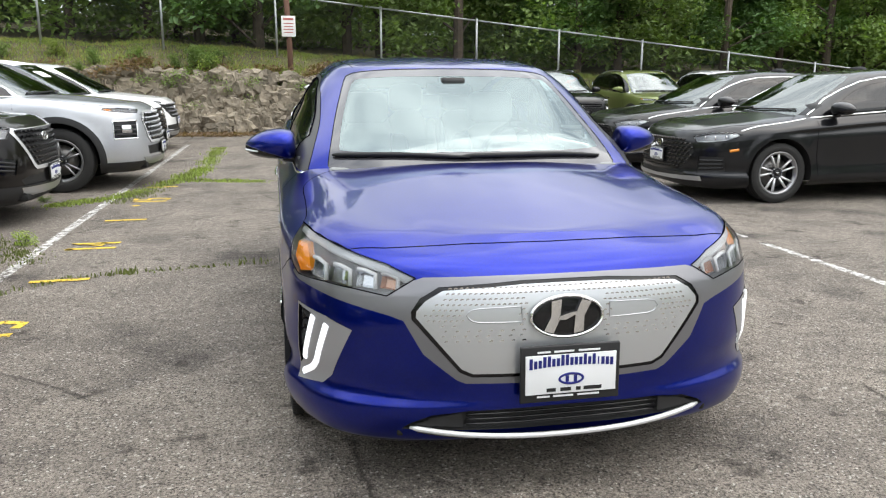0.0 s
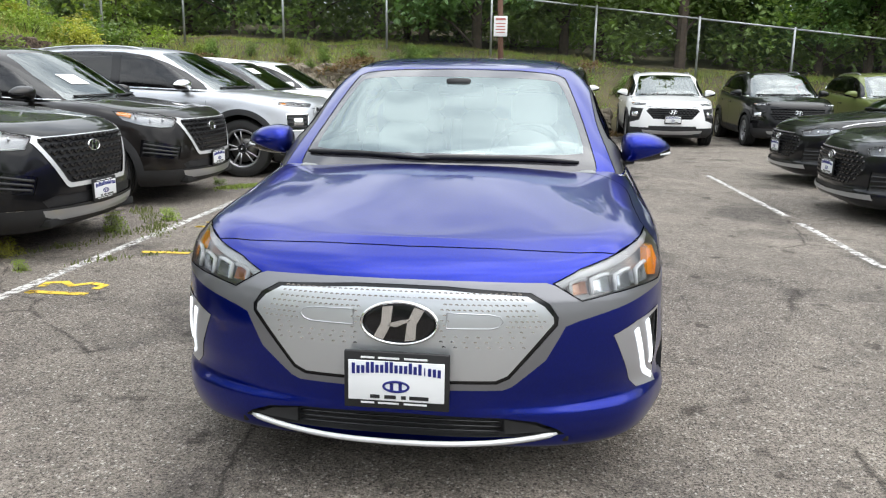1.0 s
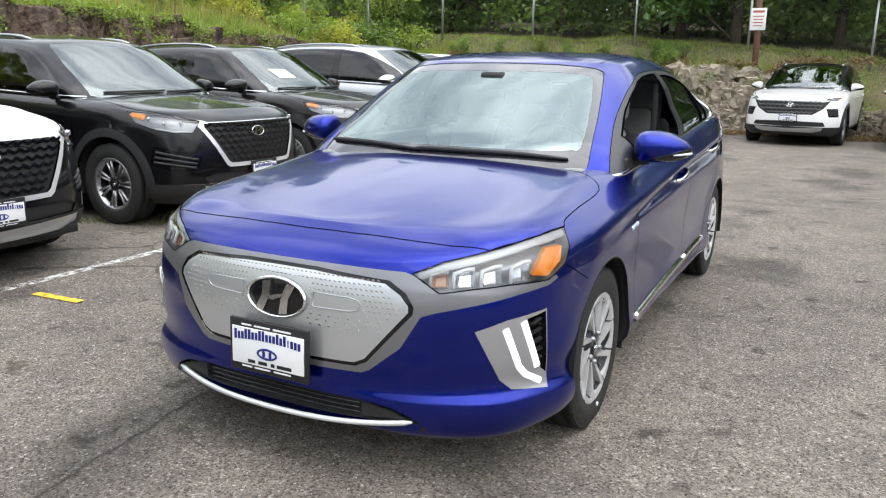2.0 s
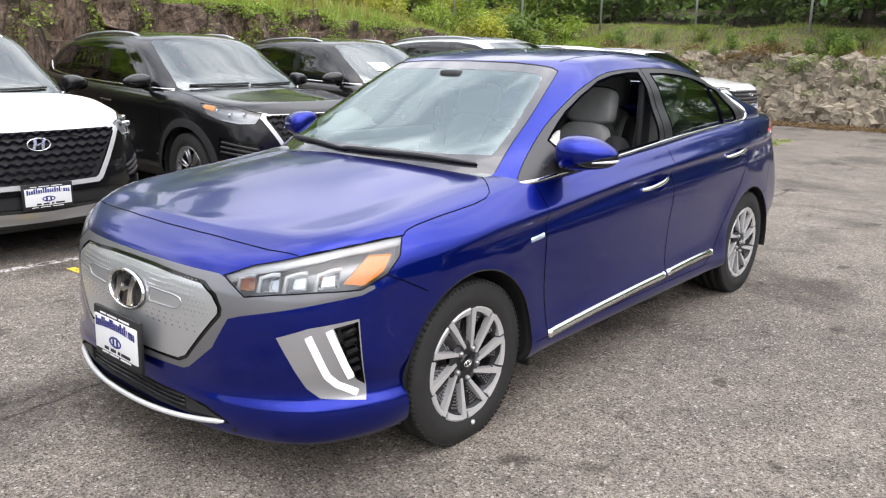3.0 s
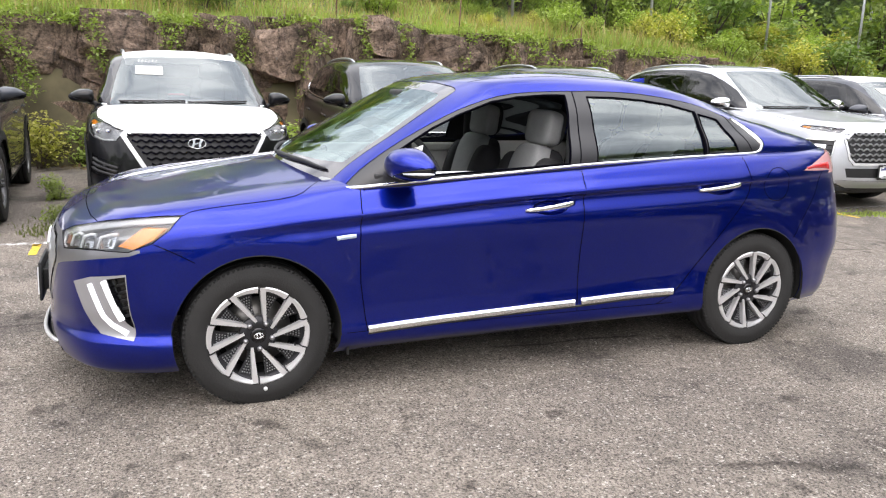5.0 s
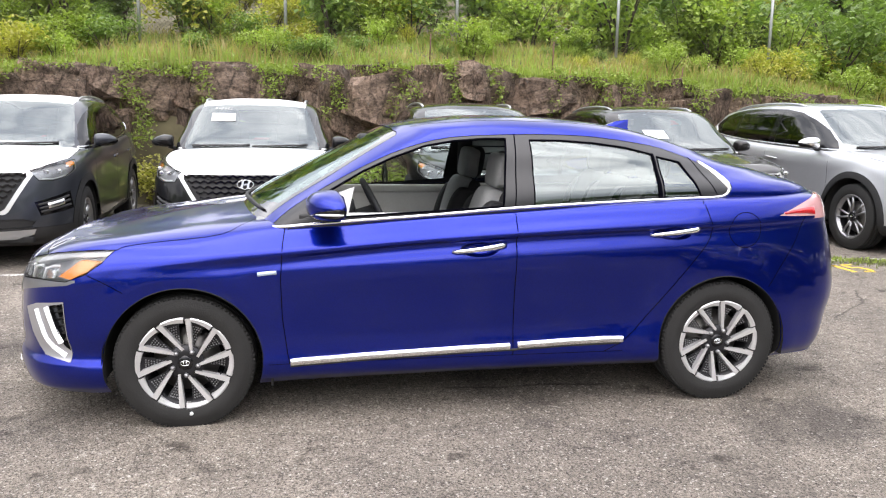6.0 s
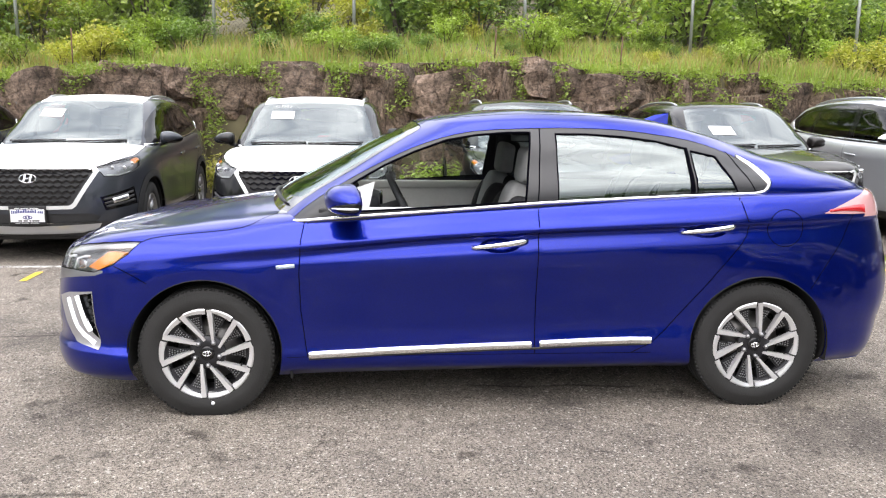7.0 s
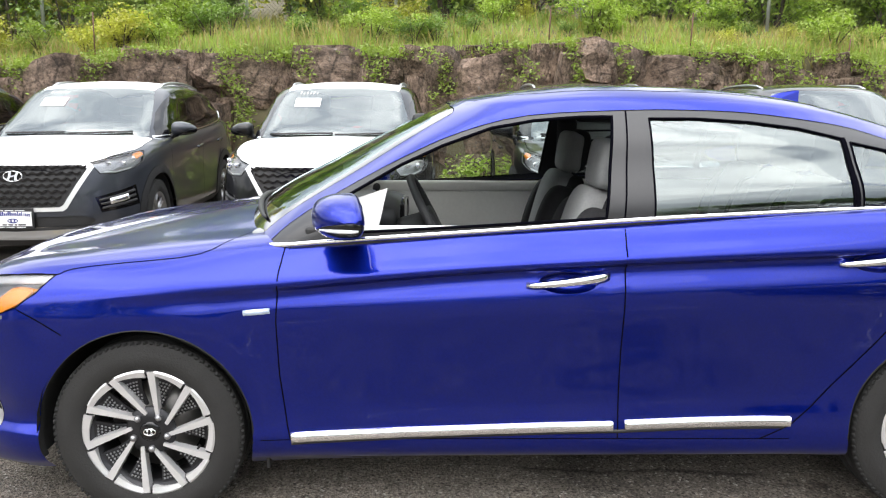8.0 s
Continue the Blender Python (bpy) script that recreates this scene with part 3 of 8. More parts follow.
def tyre(parent_wheel, r, rim_r, w):
    """Tyre with rounded shoulders, raised rings on its wall and grooves in its tread."""
    h = w / 2
    prof = [(h * 0.70, rim_r - 0.012), (h * 0.90, rim_r + 0.004), (h * 0.97, rim_r + 0.018), (h * 1.0, rim_r + 0.04), (h * 1.01, rim_r + (r - rim_r) * 0.55), (h * 0.985, rim_r + (r - rim_r) * 0.60), (h * 0.97, r - 0.026), (h * 0.90, r - 0.012), (h * 0.80, r - 0.004)]
    tread = [(h * 0.80, r - 0.004), (h * 0.56, r - 0.001), (h * 0.54, r - 0.009), (h * 0.46, r - 0.009), (h * 0.44, r), (h * 0.06, r), (h * 0.04, r - 0.009), (-h * 0.04, r - 0.009), (-h * 0.06, r), (-h * 0.44, r), (-h * 0.46, r - 0.009), (-h * 0.54, r - 0.009), (-h * 0.56, r - 0.001), (-h * 0.80, r - 0.004), (-h * 0.97, r - 0.026), (-h, rim_r + 0.04), (-h * 0.8, rim_r)]
    t = part("tyre", lathe(bmesh.new(), prof, 0, 0, 72), M_TYRE, parent_wheel, "black rubber tyre")
    bm = lathe(bmesh.new(), tread, 0, 0, 72)
    for i in range(90):
        a = 2 * math.pi * i / 90
        m = Matrix.Rotation(a, 4, 'X') @ Matrix.Translation((h * 0.72, 0, r - 0.010)) @ Matrix.Rotation(0.25, 4, 'Z')
        add_box(bm, 0, 0, 0, h * 0.40, 0.014, 0.010, 0, m)
    part("tread", bm, M_TREAD, t, "grooved tread")
    return t


def blade(bm, x, r0, r1, a0, a1, w0, w1, th, lean=0.0):
    """A straight spoke from radius r0 at angle a0 to radius r1 at angle a1, tapering, with chamfered flanks."""
    p0 = Vector((0, r0 * math.cos(a0), r0 * math.sin(a0)))
    p1 = Vector((0, r1 * math.cos(a1), r1 * math.sin(a1)))
    d = (p1 - p0).normalized()
    t = Vector((0, -d.z, d.y))
    rows = []
    for f in (0.0, 1.0):
        c = p0 + (p1 - p0) * f + Vector((x + lean * f, 0, 0))
        w = w0 + (w1 - w0) * f
        rows.append([bm.verts.new(c + t * (u * w) + Vector((k, 0, 0))) for u, k in ((-0.62, -th), (-0.5, 0), (0.5, 0), (0.62, -th))])
    a, b = rows
    for k in range(3):
        bm.faces.new((a[k], a[k + 1], b[k + 1], b[k]))
    for r in rows:
        bm.faces.new(r)
    bmesh.ops.recalc_face_normals(bm, faces=bm.faces)
    return bm


def wheel_common(w, r, rim_r, width, lip_mat=None):
    h = width / 2
    tyre(w, r, rim_r, width)
    rim = part("rim", lathe(bmesh.new(), [(h * 0.55, rim_r - 0.03), (h * 0.86, rim_r - 0.016), (h * 0.93, rim_r - 0.004), (h * 0.90, rim_r + 0.006), (h * 0.70, rim_r + 0.004)], 0, 0, 64), lip_mat or M_RIMLIP, w, "alloy rim lip")
    part("barrel", lathe(bmesh.new(), [(h * 0.60, rim_r - 0.02), (h * 0.2, rim_r - 0.035), (-h * 0.8, rim_r - 0.02)], 0, 0, 48), M_DARKALLOY, rim)
    part("brake_disc", lathe(bmesh.new(), [(h * 0.05, 0.03), (h * 0.05, rim_r * 0.72), (-h * 0.06, rim_r * 0.72), (-h * 0.06, 0.03)], 0, 0, 40), M_DISC, w, "grey steel brake disc")
    part("inner_cover", lathe(bmesh.new(), [(-h * 0.35, 0.0), (-h * 0.35, rim_r * 0.97)], 0, 0, 32), M_LINER, rim)
    return rim


def hub_cap(w, x, mark=True, r=0.032):
    cap = part("hub_cap", lathe(bmesh.new(), [(x - 0.012, r + 0.005), (x - 0.001, r + 0.003), (x + 0.003, r - 0.004), (x + 0.004, 0.0)], 0, 0, 24), M_GLOSSBLACK, w, "black hub cap")
    if mark:
        bm = bmesh.new()
        oval_ring(bm, (0, 0, 0), r * 0.62, r * 0.36, r * 0.12, 0.001, n=20)
        for u in (-0.22, 0.22):
            add_box(bm, u * r, 0, 0, r * 0.16, 0.002, r * 0.5)
        for v in bm.verts:
            v.co = Vector((x + 0.0055 - v.co.y, v.co.x, v.co.z))
        part("cap_mark", bm, M_CHROME, cap)
    return cap


def lug_nuts(w, x, n=5, r=0.057):
    for i in range(n):
        a = 2 * math.pi * (i + 0.5) / n + math.pi / 2
        bm = lathe(bmesh.new(), [(x - 0.03, 0.0115), (x - 0.006, 0.0115), (x - 0.001, 0.009), (x + 0.002, 0.005), (x + 0.003, 0.0)], r * math.cos(a), r * math.sin(a), 10)
        part("lug_nut", bm, M_RIMLIP, w, "steel lug nut")


def hero_wheel(parent):
    """Ten leaning machined blades before dark pockets with pierced inserts."""
    r, rim_r, width = 0.324, 0.214, 0.205
    w = part("wheel", lathe(bmesh.new(), [(0.02, 0.0), (0.076, 0.03), (0.080, 0.048), (0.074, 0.062), (0.05, 0.066)], 0, 0, 32), M_DARKALLOY, parent, "ten-blade alloy wheel")
    wheel_common(w, r, rim_r, width, M_DARKALLOY)
    n = 10
    turn = 2 * math.pi / n
    for i in range(n):
        a = turn * i + math.pi / 2
        hub_a, rim_a = a - 0.55, a - 0.154
        bm = bmesh.new()
        blade(bm, 0.084, 0.062, rim_r + 0.003, hub_a, rim_a, 0.012, 0.0255, 0.026, 0.014)
        part("spoke", bm, M_MACHINED, w, smooth=False)
        # rim segment: runs from the blade to the notch before the next one
        bm = bmesh.new()
        rows = []
        for k in range(9):
            f = k / 8
            aa = rim_a - 0.055 - f * (turn - 0.055 - 0.095)
            wide = 0.011 + 0.009 * f
            rows.append([bm.verts.new((xx, rr * math.cos(aa), rr * math.sin(aa))) for xx, rr in ((0.074, rim_r - wide - 0.002), (0.094, rim_r - wide), (0.0995, rim_r + 0.002), (0.096, rim_r + 0.008))])
        for p, q in zip(rows, rows[1:]):
            for k in range(3):
                bm.faces.new((p[k], q[k], q[k + 1], p[k + 1]))
        bm.faces.new(rows[0])
        bm.faces.new(rows[-1][::-1])
        part("rim_segment", bm, M_MACHINED, w, smooth=False)
        # recessed pierced insert on the trailing side of the blade
        bm = bmesh.new()
        wedge = [(0.088, hub_a + 0.12, 0.060), (0.150, rim_a + 0.03, 0.068), (rim_r - 0.020, rim_a - 0.04, 0.076), (rim_r - 0.020, rim_a - 0.40, 0.072), (0.130, rim_a - 0.36, 0.058), (0.085, rim_a - 0.40, 0.052)]
        prism(bm, [(x, rr * math.cos(t), rr * math.sin(t)) for rr, t, x in wedge], (-0.012, 0, 0))
        insert = part("pocket_insert", bm, M_DARKALLOY, w, smooth=False)
        bm = bmesh.new()
        for k in range(7):
            rr = 0.104 + k * 0.0122
            for j in range(5):
                aa = rim_a - 0.085 - j * 0.0062 / rr * 1.75 - (0.0055 / rr if k % 2 else 0)
                if rim_a - aa > 0.34:
                    continue
                add_box(bm, 0.0615 + 0.016 * (rr - 0.088) / 0.104, rr * math.cos(aa), rr * math.sin(aa), 0.004, 0.0055, 0.0055, 0, None)
        part("pierced_pattern", bm, M_PIERCED, insert)
    part("hub_face", lathe(bmesh.new(), [(0.066, 0.086), (0.078, 0.080), (0.081, 0.045), (0.079, 0.030)], 0, 0, 32), M_DARKALLOY, w)
    hub_cap(w, 0.083)
    lug_nuts(w, 0.094, 5, 0.060)
    part("valve", lathe(bmesh.new(), [(0.06, 0.005), (0.085, 0.004), (0.087, 0.0)], rim_r * 0.72, -0.07, 8), M_BLACKPLASTIC, w)
    return w


def spoke_wheel(parent, r, rim_r, width, n, pair=0.10, twist=0.0, spoke_mat=None, label="alloy wheel"):
    """A wheel with n pairs of spokes."""
    spoke_mat = spoke_mat or M_MACHINED
    h = width / 2
    w = part("wheel", lathe(bmesh.new(), [(0.0, 0.0), (h * 0.70, 0.03), (h * 0.74, 0.05), (h * 0.66, 0.07), (h * 0.4, 0.075)], 0, 0, 24), M_DARKALLOY, parent, label)
    wheel_common(w, r, rim_r, width)
    for i in range(n):
        a = 2 * math.pi * i / n + math.pi / 2
        for s in (-1, 1):
            bm = bmesh.new()
            blade(bm, h * 0.70, 0.055, rim_r - 0.006, a + s * pair * 0.9, a + s * pair + twist, 0.08 / n, 0.09 / n, 0.02, 0.012)
            part("spoke", bm, spoke_mat, w)
    hub_cap(w, h * 0.75, r=0.03)
    lug_nuts(w, h * 0.72, 5, 0.055)
    return w


def set_wheels(proto, places):
    """Puts a wheel at each place; those of the other flank are turned round."""
    first = True
    for x, y, z, spin in places:
        m = Matrix.Translation((x, y, z)) @ (Matrix.Rotation(math.pi, 4, 'Z') if x < 0 else Matrix.Identity(4)) @ Matrix.Rotation(spin, 4, 'X')
        if first:
            proto.matrix_basis = m
            first = False
        else:
            copy_thing(proto, m)


def door_mirror(parent, c, s, m_cap, scale=1.0, lamp=True):
    """A door mirror on a stalk: shell, black foot, mirror pane, turn lamp."""
    def shell(grow, above):
        """The housing as rings from the door outwards: tall and blunt inboard, running to a rounded tip."""
        bm = bmesh.new()
        rings = []
        n = 28
        for u in (0.0, .03, .09, .18, .3, .42, .54, .66, .77, .86, .93, .98, 1.0):
            zt = along([(0, .046), (.04, .066), (.12, .076), (.3, .081), (.55, .074), (.8, .050), (.93, .028), (1, .006)], u)
            zb = along([(0, -.046), (.04, -.060), (.15, -.066), (.5, -.062), (.8, -.050), (.93, -.036), (1, -.016)], u)
            yf = along([(0, -.060), (.05, -.094), (.2, -.118), (.45, -.118), (.7, -.098), (.88, -.062), (1, -.012)], u)
            yb = along([(0, .035), (.1, .045), (.8, .045), (.93, .036), (1, .008)], u)
            ring = []
            for i in range(n):
                a = 2 * math.pi * i / n
                cy, cz = math.cos(a), math.sin(a)
                cy, cz = math.copysign(abs(cy) ** .8, cy), math.copysign(abs(cz) ** .8, cz)
                z = (zt + zb) / 2 + cz * (zt - zb) / 2
                y = cy * (-yf) if cy < 0 else cy * yb
                ring.append(bm.verts.new(((u - .45) * .235 * grow, y * grow + .035 * u - .012, z * grow)))
            rings.append(ring)
        for p, q in zip(rings, rings[1:]):
            for i in range(n):
                j = (i + 1) % n
                bm.faces.new((p[i], q[i], q[j], p[j]))
        bm.faces.new(rings[0])
        bm.faces.new(rings[-1][::-1])
        bmesh.ops.recalc_face_normals(bm, faces=bm.faces)
        no = Vector((-.32, 0, 1)).normalized()
        bmesh.ops.bisect_plane(bm, geom=bm.verts[:] + bm.edges[:] + bm.faces[:], plane_co=(0, 0, -.034 if above else -.032), plane_no=-no if above else no, clear_outer=True)
        bmesh.ops.holes_fill(bm, edges=[e for e in bm.edges if e.is_boundary])
        for v in bm.verts:
            v.co = Vector(c) + Vector((v.co.x * s, v.co.y, v.co.z)) * scale
        if s < 0:
            bmesh.ops.reverse_faces(bm, faces=list(bm.faces))
        return bm

    foot = part("door_mirror", shell(0.985, False), M_GLOSSBLACK, parent, "painted door mirror with black foot")
    part("mirror_cap", shell(1.0, True), m_cap, foot)
    bm = bmesh.new()
    tube(bm, [(c[0] - s * 0.20 * scale, c[1] - 0.03, c[2] - 0.075 * scale), (c[0] - s * 0.12 * scale, c[1] - 0.03, c[2] - 0.065 * scale), (c[0] - s * 0.05 * scale, c[1] - 0.02, c[2] - 0.05 * scale)], [0.020, 0.020, 0.024], 8)
    part("mirror_arm", bm, M_BLACKPLASTIC, foot)
    bm = bmesh.new()
    bmesh.ops.create_circle(bm, cap_ends=True, segments=28, radius=1.0)
    for v in bm.verts:
        v.co = Vector(c) + Vector((v.co.x * 0.088 * s, 0.0455 + 0.010 * v.co.x, 0.004 + v.co.y * 0.054)) * scale
    part("mirror_pane", bm, M_MIRROR, foot, "silvered mirror pane", smooth=False)
    if lamp:
        bm = bmesh.new()
        pts = [(c[0] + s * u * scale, c[1] + v * scale, c[2] + (-0.024 + 0.05 * u) * scale) for u, v in ((.07, -.078), (.10, -.048), (.121, -.010), (.127, .02), (.122, .045))]
        tube(bm, pts, [0.003, 0.005, 0.0065, 0.0065, 0.004], 6)
        part("turn_lamp", bm, M_LAMPWHITE, foot, "clear turn lamp strip")
    return foot


def door_handle(parent, sh, y0, y1, z0, z1, s, grip_mat):
    """A pull handle that bridges a dished cup in the door."""
    n = 12
    bm = bmesh.new()
    rows = []
    for i in range(n + 1):
        f = i / n
        y, z = y0 + (y1 - y0) * f, z0 + (z1 - z0) * f
        c, nor = sh.cast((0.9, y, z), SIDE)
        lift = 0.030 * math.sin(math.pi * min(1, max(0, f))) ** 0.5 + 0.004
        hgt = 0.010 + 0.007 * f
        rows.append([Vector((c.x + lift - 0.014, y, z - hgt)), Vector((c.x + lift, y, z - hgt * 0.8)), Vector((c.x + lift + 0.005, y, z)), Vector((c.x + lift, y, z + hgt * 0.8)), Vector((c.x + lift - 0.014, y, z + hgt))])
    rows = [[bm.verts.new((p.x * s, p.y, p.z)) for p in r] for r in rows]
    for a, b in zip(rows, rows[1:]):
        for k in range(5):
            j = (k + 1) % 5
            bm.faces.new((a[k], b[k], b[j], a[j]))
    bm.faces.new(rows[0])
    bm.faces.new(rows[-1])
    bmesh.ops.recalc_face_normals(bm, faces=bm.faces)
    h = part("door_handle", bm, grip_mat, parent, "chrome pull handle")
    # the dished cup behind the grip
    bm = bmesh.new()
    ym, zm = (y0 + y1) / 2, (z0 + z1) / 2 - 0.006
    dished = grip_mat is M_CHROME
    rings = []
    for f, dep in ((1.02, -0.0004), (0.96, 0.004), (0.82, 0.017), (0.55, 0.026)) if dished else ((1.0, -.0012), (.72, -.0006)):
        ring = []
        for i in range(28):
            a = 2 * math.pi * i / 28
            c, nor = sh.cast((0.9, ym + 0.095 * math.cos(a) * 1.05, zm + 0.034 * math.sin(a) * 1.05), SIDE)
            ring.append(bm.verts.new(((c.x - dep) * s, ym + 0.095 * math.cos(a) * f, zm + 0.034 * math.sin(a) * f)))
        rings.append(ring)
    for ra, rb in zip(rings, rings[1:]):
        for i in range(28):
            j = (i + 1) % 28
            bm.faces.new((ra[i], ra[j], rb[j], rb[i]))
    bm.faces.new(rings[-1])
    bmesh.ops.recalc_face_normals(bm, faces=bm.faces)
    part("handle_cup", bm, M_BLUEDARK if grip_mat is M_CHROME else M_BLACKPAINT, h)
    return h


def seat(parent, c, w, material, side_mat, label, headrest=True):
    """A car seat: cushion with bolsters, backrest and headrest."""
    base = Matrix.Translation(c)

    def pad(pn, cx, cy, cz, sx, sy, sz, rot, m, under, lab="", power=.45, taper=0.0):
        """An upholstered pad: a rounded block, narrowed towards its top by taper."""
        bm = bmesh.new()
        bmesh.ops.create_icosphere(bm, subdivisions=4, radius=1.0)
        mm = base @ Matrix.Translation((cx, cy, cz)) @ Matrix.Rotation(rot, 4, 'X')
        for v in bm.verts:
            q = [math.copysign(abs(k) ** power, k) for k in v.co]
            k = 1 - taper * (q[2] + 1) / 2
            v.co = mm @ Vector((q[0] * sx / 2 * k, q[1] * sy / 2, q[2] * sz / 2))
        return part(pn, bm, m, under, lab)

    t = pad("seat", 0, 0, 0.11, w * 0.66, 0.54, 0.18, 0.12, material, parent, label)
    for s in (-1, 1):
        pad("cushion_bolster", s * w * 0.40, 0, 0.12, w * 0.26, 0.52, 0.21, 0.12, side_mat, t)
        pad("back_bolster", s * w * 0.36, 0.325, 0.42, w * 0.26, 0.20, 0.66, -0.24, side_mat, t, power=.6)
    pad("backrest", 0, 0.33, 0.45, w * 0.68, 0.16, 0.72, -0.24, material, t, taper=.12)
    pad("back_shell", 0, 0.385, 0.44, w * 0.86, 0.12, 0.70, -0.24, side_mat, t, taper=.2)
    if headrest:
        hr = pad("headrest", 0, 0.480, 0.895, w * 0.50, 0.10, 0.20, -0.15, side_mat, t, power=.6)
        pad("headrest_face", 0, 0.448, 0.890, w * 0.52, 0.10, 0.19, -0.15, material, hr, power=.42)
        for s in (-1, 1):
            part("headrest_post", tube(bmesh.new(), [(c[0] + s * 0.06, c[1] + 0.43, c[2] + 0.74), (c[0] + s * 0.06, c[1] + 0.465, c[2] + 0.86)], 0.007, 6), M_CHROME, t)
    return t


M_PLATEWHITE = mat("white_plate_plastic", (0.78, 0.79, 0.80), rough=0.3, noise_amt=0.02, noise_scale=20)
M_PLATEBLUE = mat("dark_blue_print", (0.01, 0.015, 0.16), rough=0.4)
M_DISC = mat("brake_steel", (0.22, 0.21, 0.2), rough=0.4, metal=0.8, noise_amt=0.15, noise_scale=40)
M_MIRROR = mat("mirror_silver", (0.9, 0.9, 0.92), rough=0.01, metal=1.0)
M_LAMPWHITE = mat("frosted_lamp_white", (0.75, 0.76, 0.78), rough=0.18, coat=0.5)
M_DRL = mat("lit_white_led", (0.9, 0.92, 0.95), rough=0.3, emit=((0.95, 0.97, 1.0), 0.4))
M_AMBER = mat("amber_lens", (0.80, 0.27, 0.02), rough=0.2, coat=0.6)
M_TAILPALE = mat("pale_tail_lens", (0.50, 0.27, 0.28), rough=0.12, coat=1.0)
M_RED = mat("red_lens", (0.42, 0.01, 0.015), rough=0.12, coat=1.0)
M_BLUEDARK = M_BLUE
M_REFLECTOR = mat("lamp_reflector", (0.72, 0.73, 0.75), rough=0.14, metal=0.9)
M_BUCKET = mat("lamp_bucket_grey", (0.27, 0.272, 0.28), rough=0.3, metal=0.6)
M_BUCKETPALE = mat("pale_lamp_bucket", (0.30, 0.305, 0.32), rough=0.3, metal=0.5)
M_BROW = mat("frosted_lamp_brow", (0.46, 0.465, 0.48), rough=0.3, metal=0.2)
M_PIERCED = mat("pierced_dark_alloy", (0.26, 0.26, 0.265), rough=0.4, metal=0.7)
M_BEZEL = mat("satin_bezel", (0.40, 0.40, 0.42), rough=0.36, metal=0.6)
M_BRIGHT = mat("bright_satin_silver", (0.66, 0.665, 0.67), rough=0.28, metal=0.4)
M_GRILLE = mat("silver_grille_panel", (0.62, 0.635, 0.655), rough=0.32, metal=0.8, coat=0.3)
M_CLOTH = mat("light_grey_seat_cloth", (0.33, 0.335, 0.335), rough=0.9, noise_amt=0.1, noise_scale=120, bump=0.2, bump_scale=300)
M_CLOTHDARK = mat("black_seat_cloth", (0.022, 0.022, 0.025), rough=0.9, noise_amt=0.15, noise_scale=120, bump=0.2, bump_scale=300)
M_TRIMLIGHT = mat("pale_grey_interior_trim", (0.70, 0.715, 0.70), rough=0.7, noise_amt=0.05, noise_scale=60, bump=0.08, bump_scale=400)
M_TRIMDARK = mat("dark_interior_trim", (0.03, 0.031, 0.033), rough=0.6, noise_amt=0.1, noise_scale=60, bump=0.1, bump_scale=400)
M_PAPERWHITE = mat("paper_white", (0.8, 0.8, 0.78), rough=0.8, noise_amt=0.02, noise_scale=30)


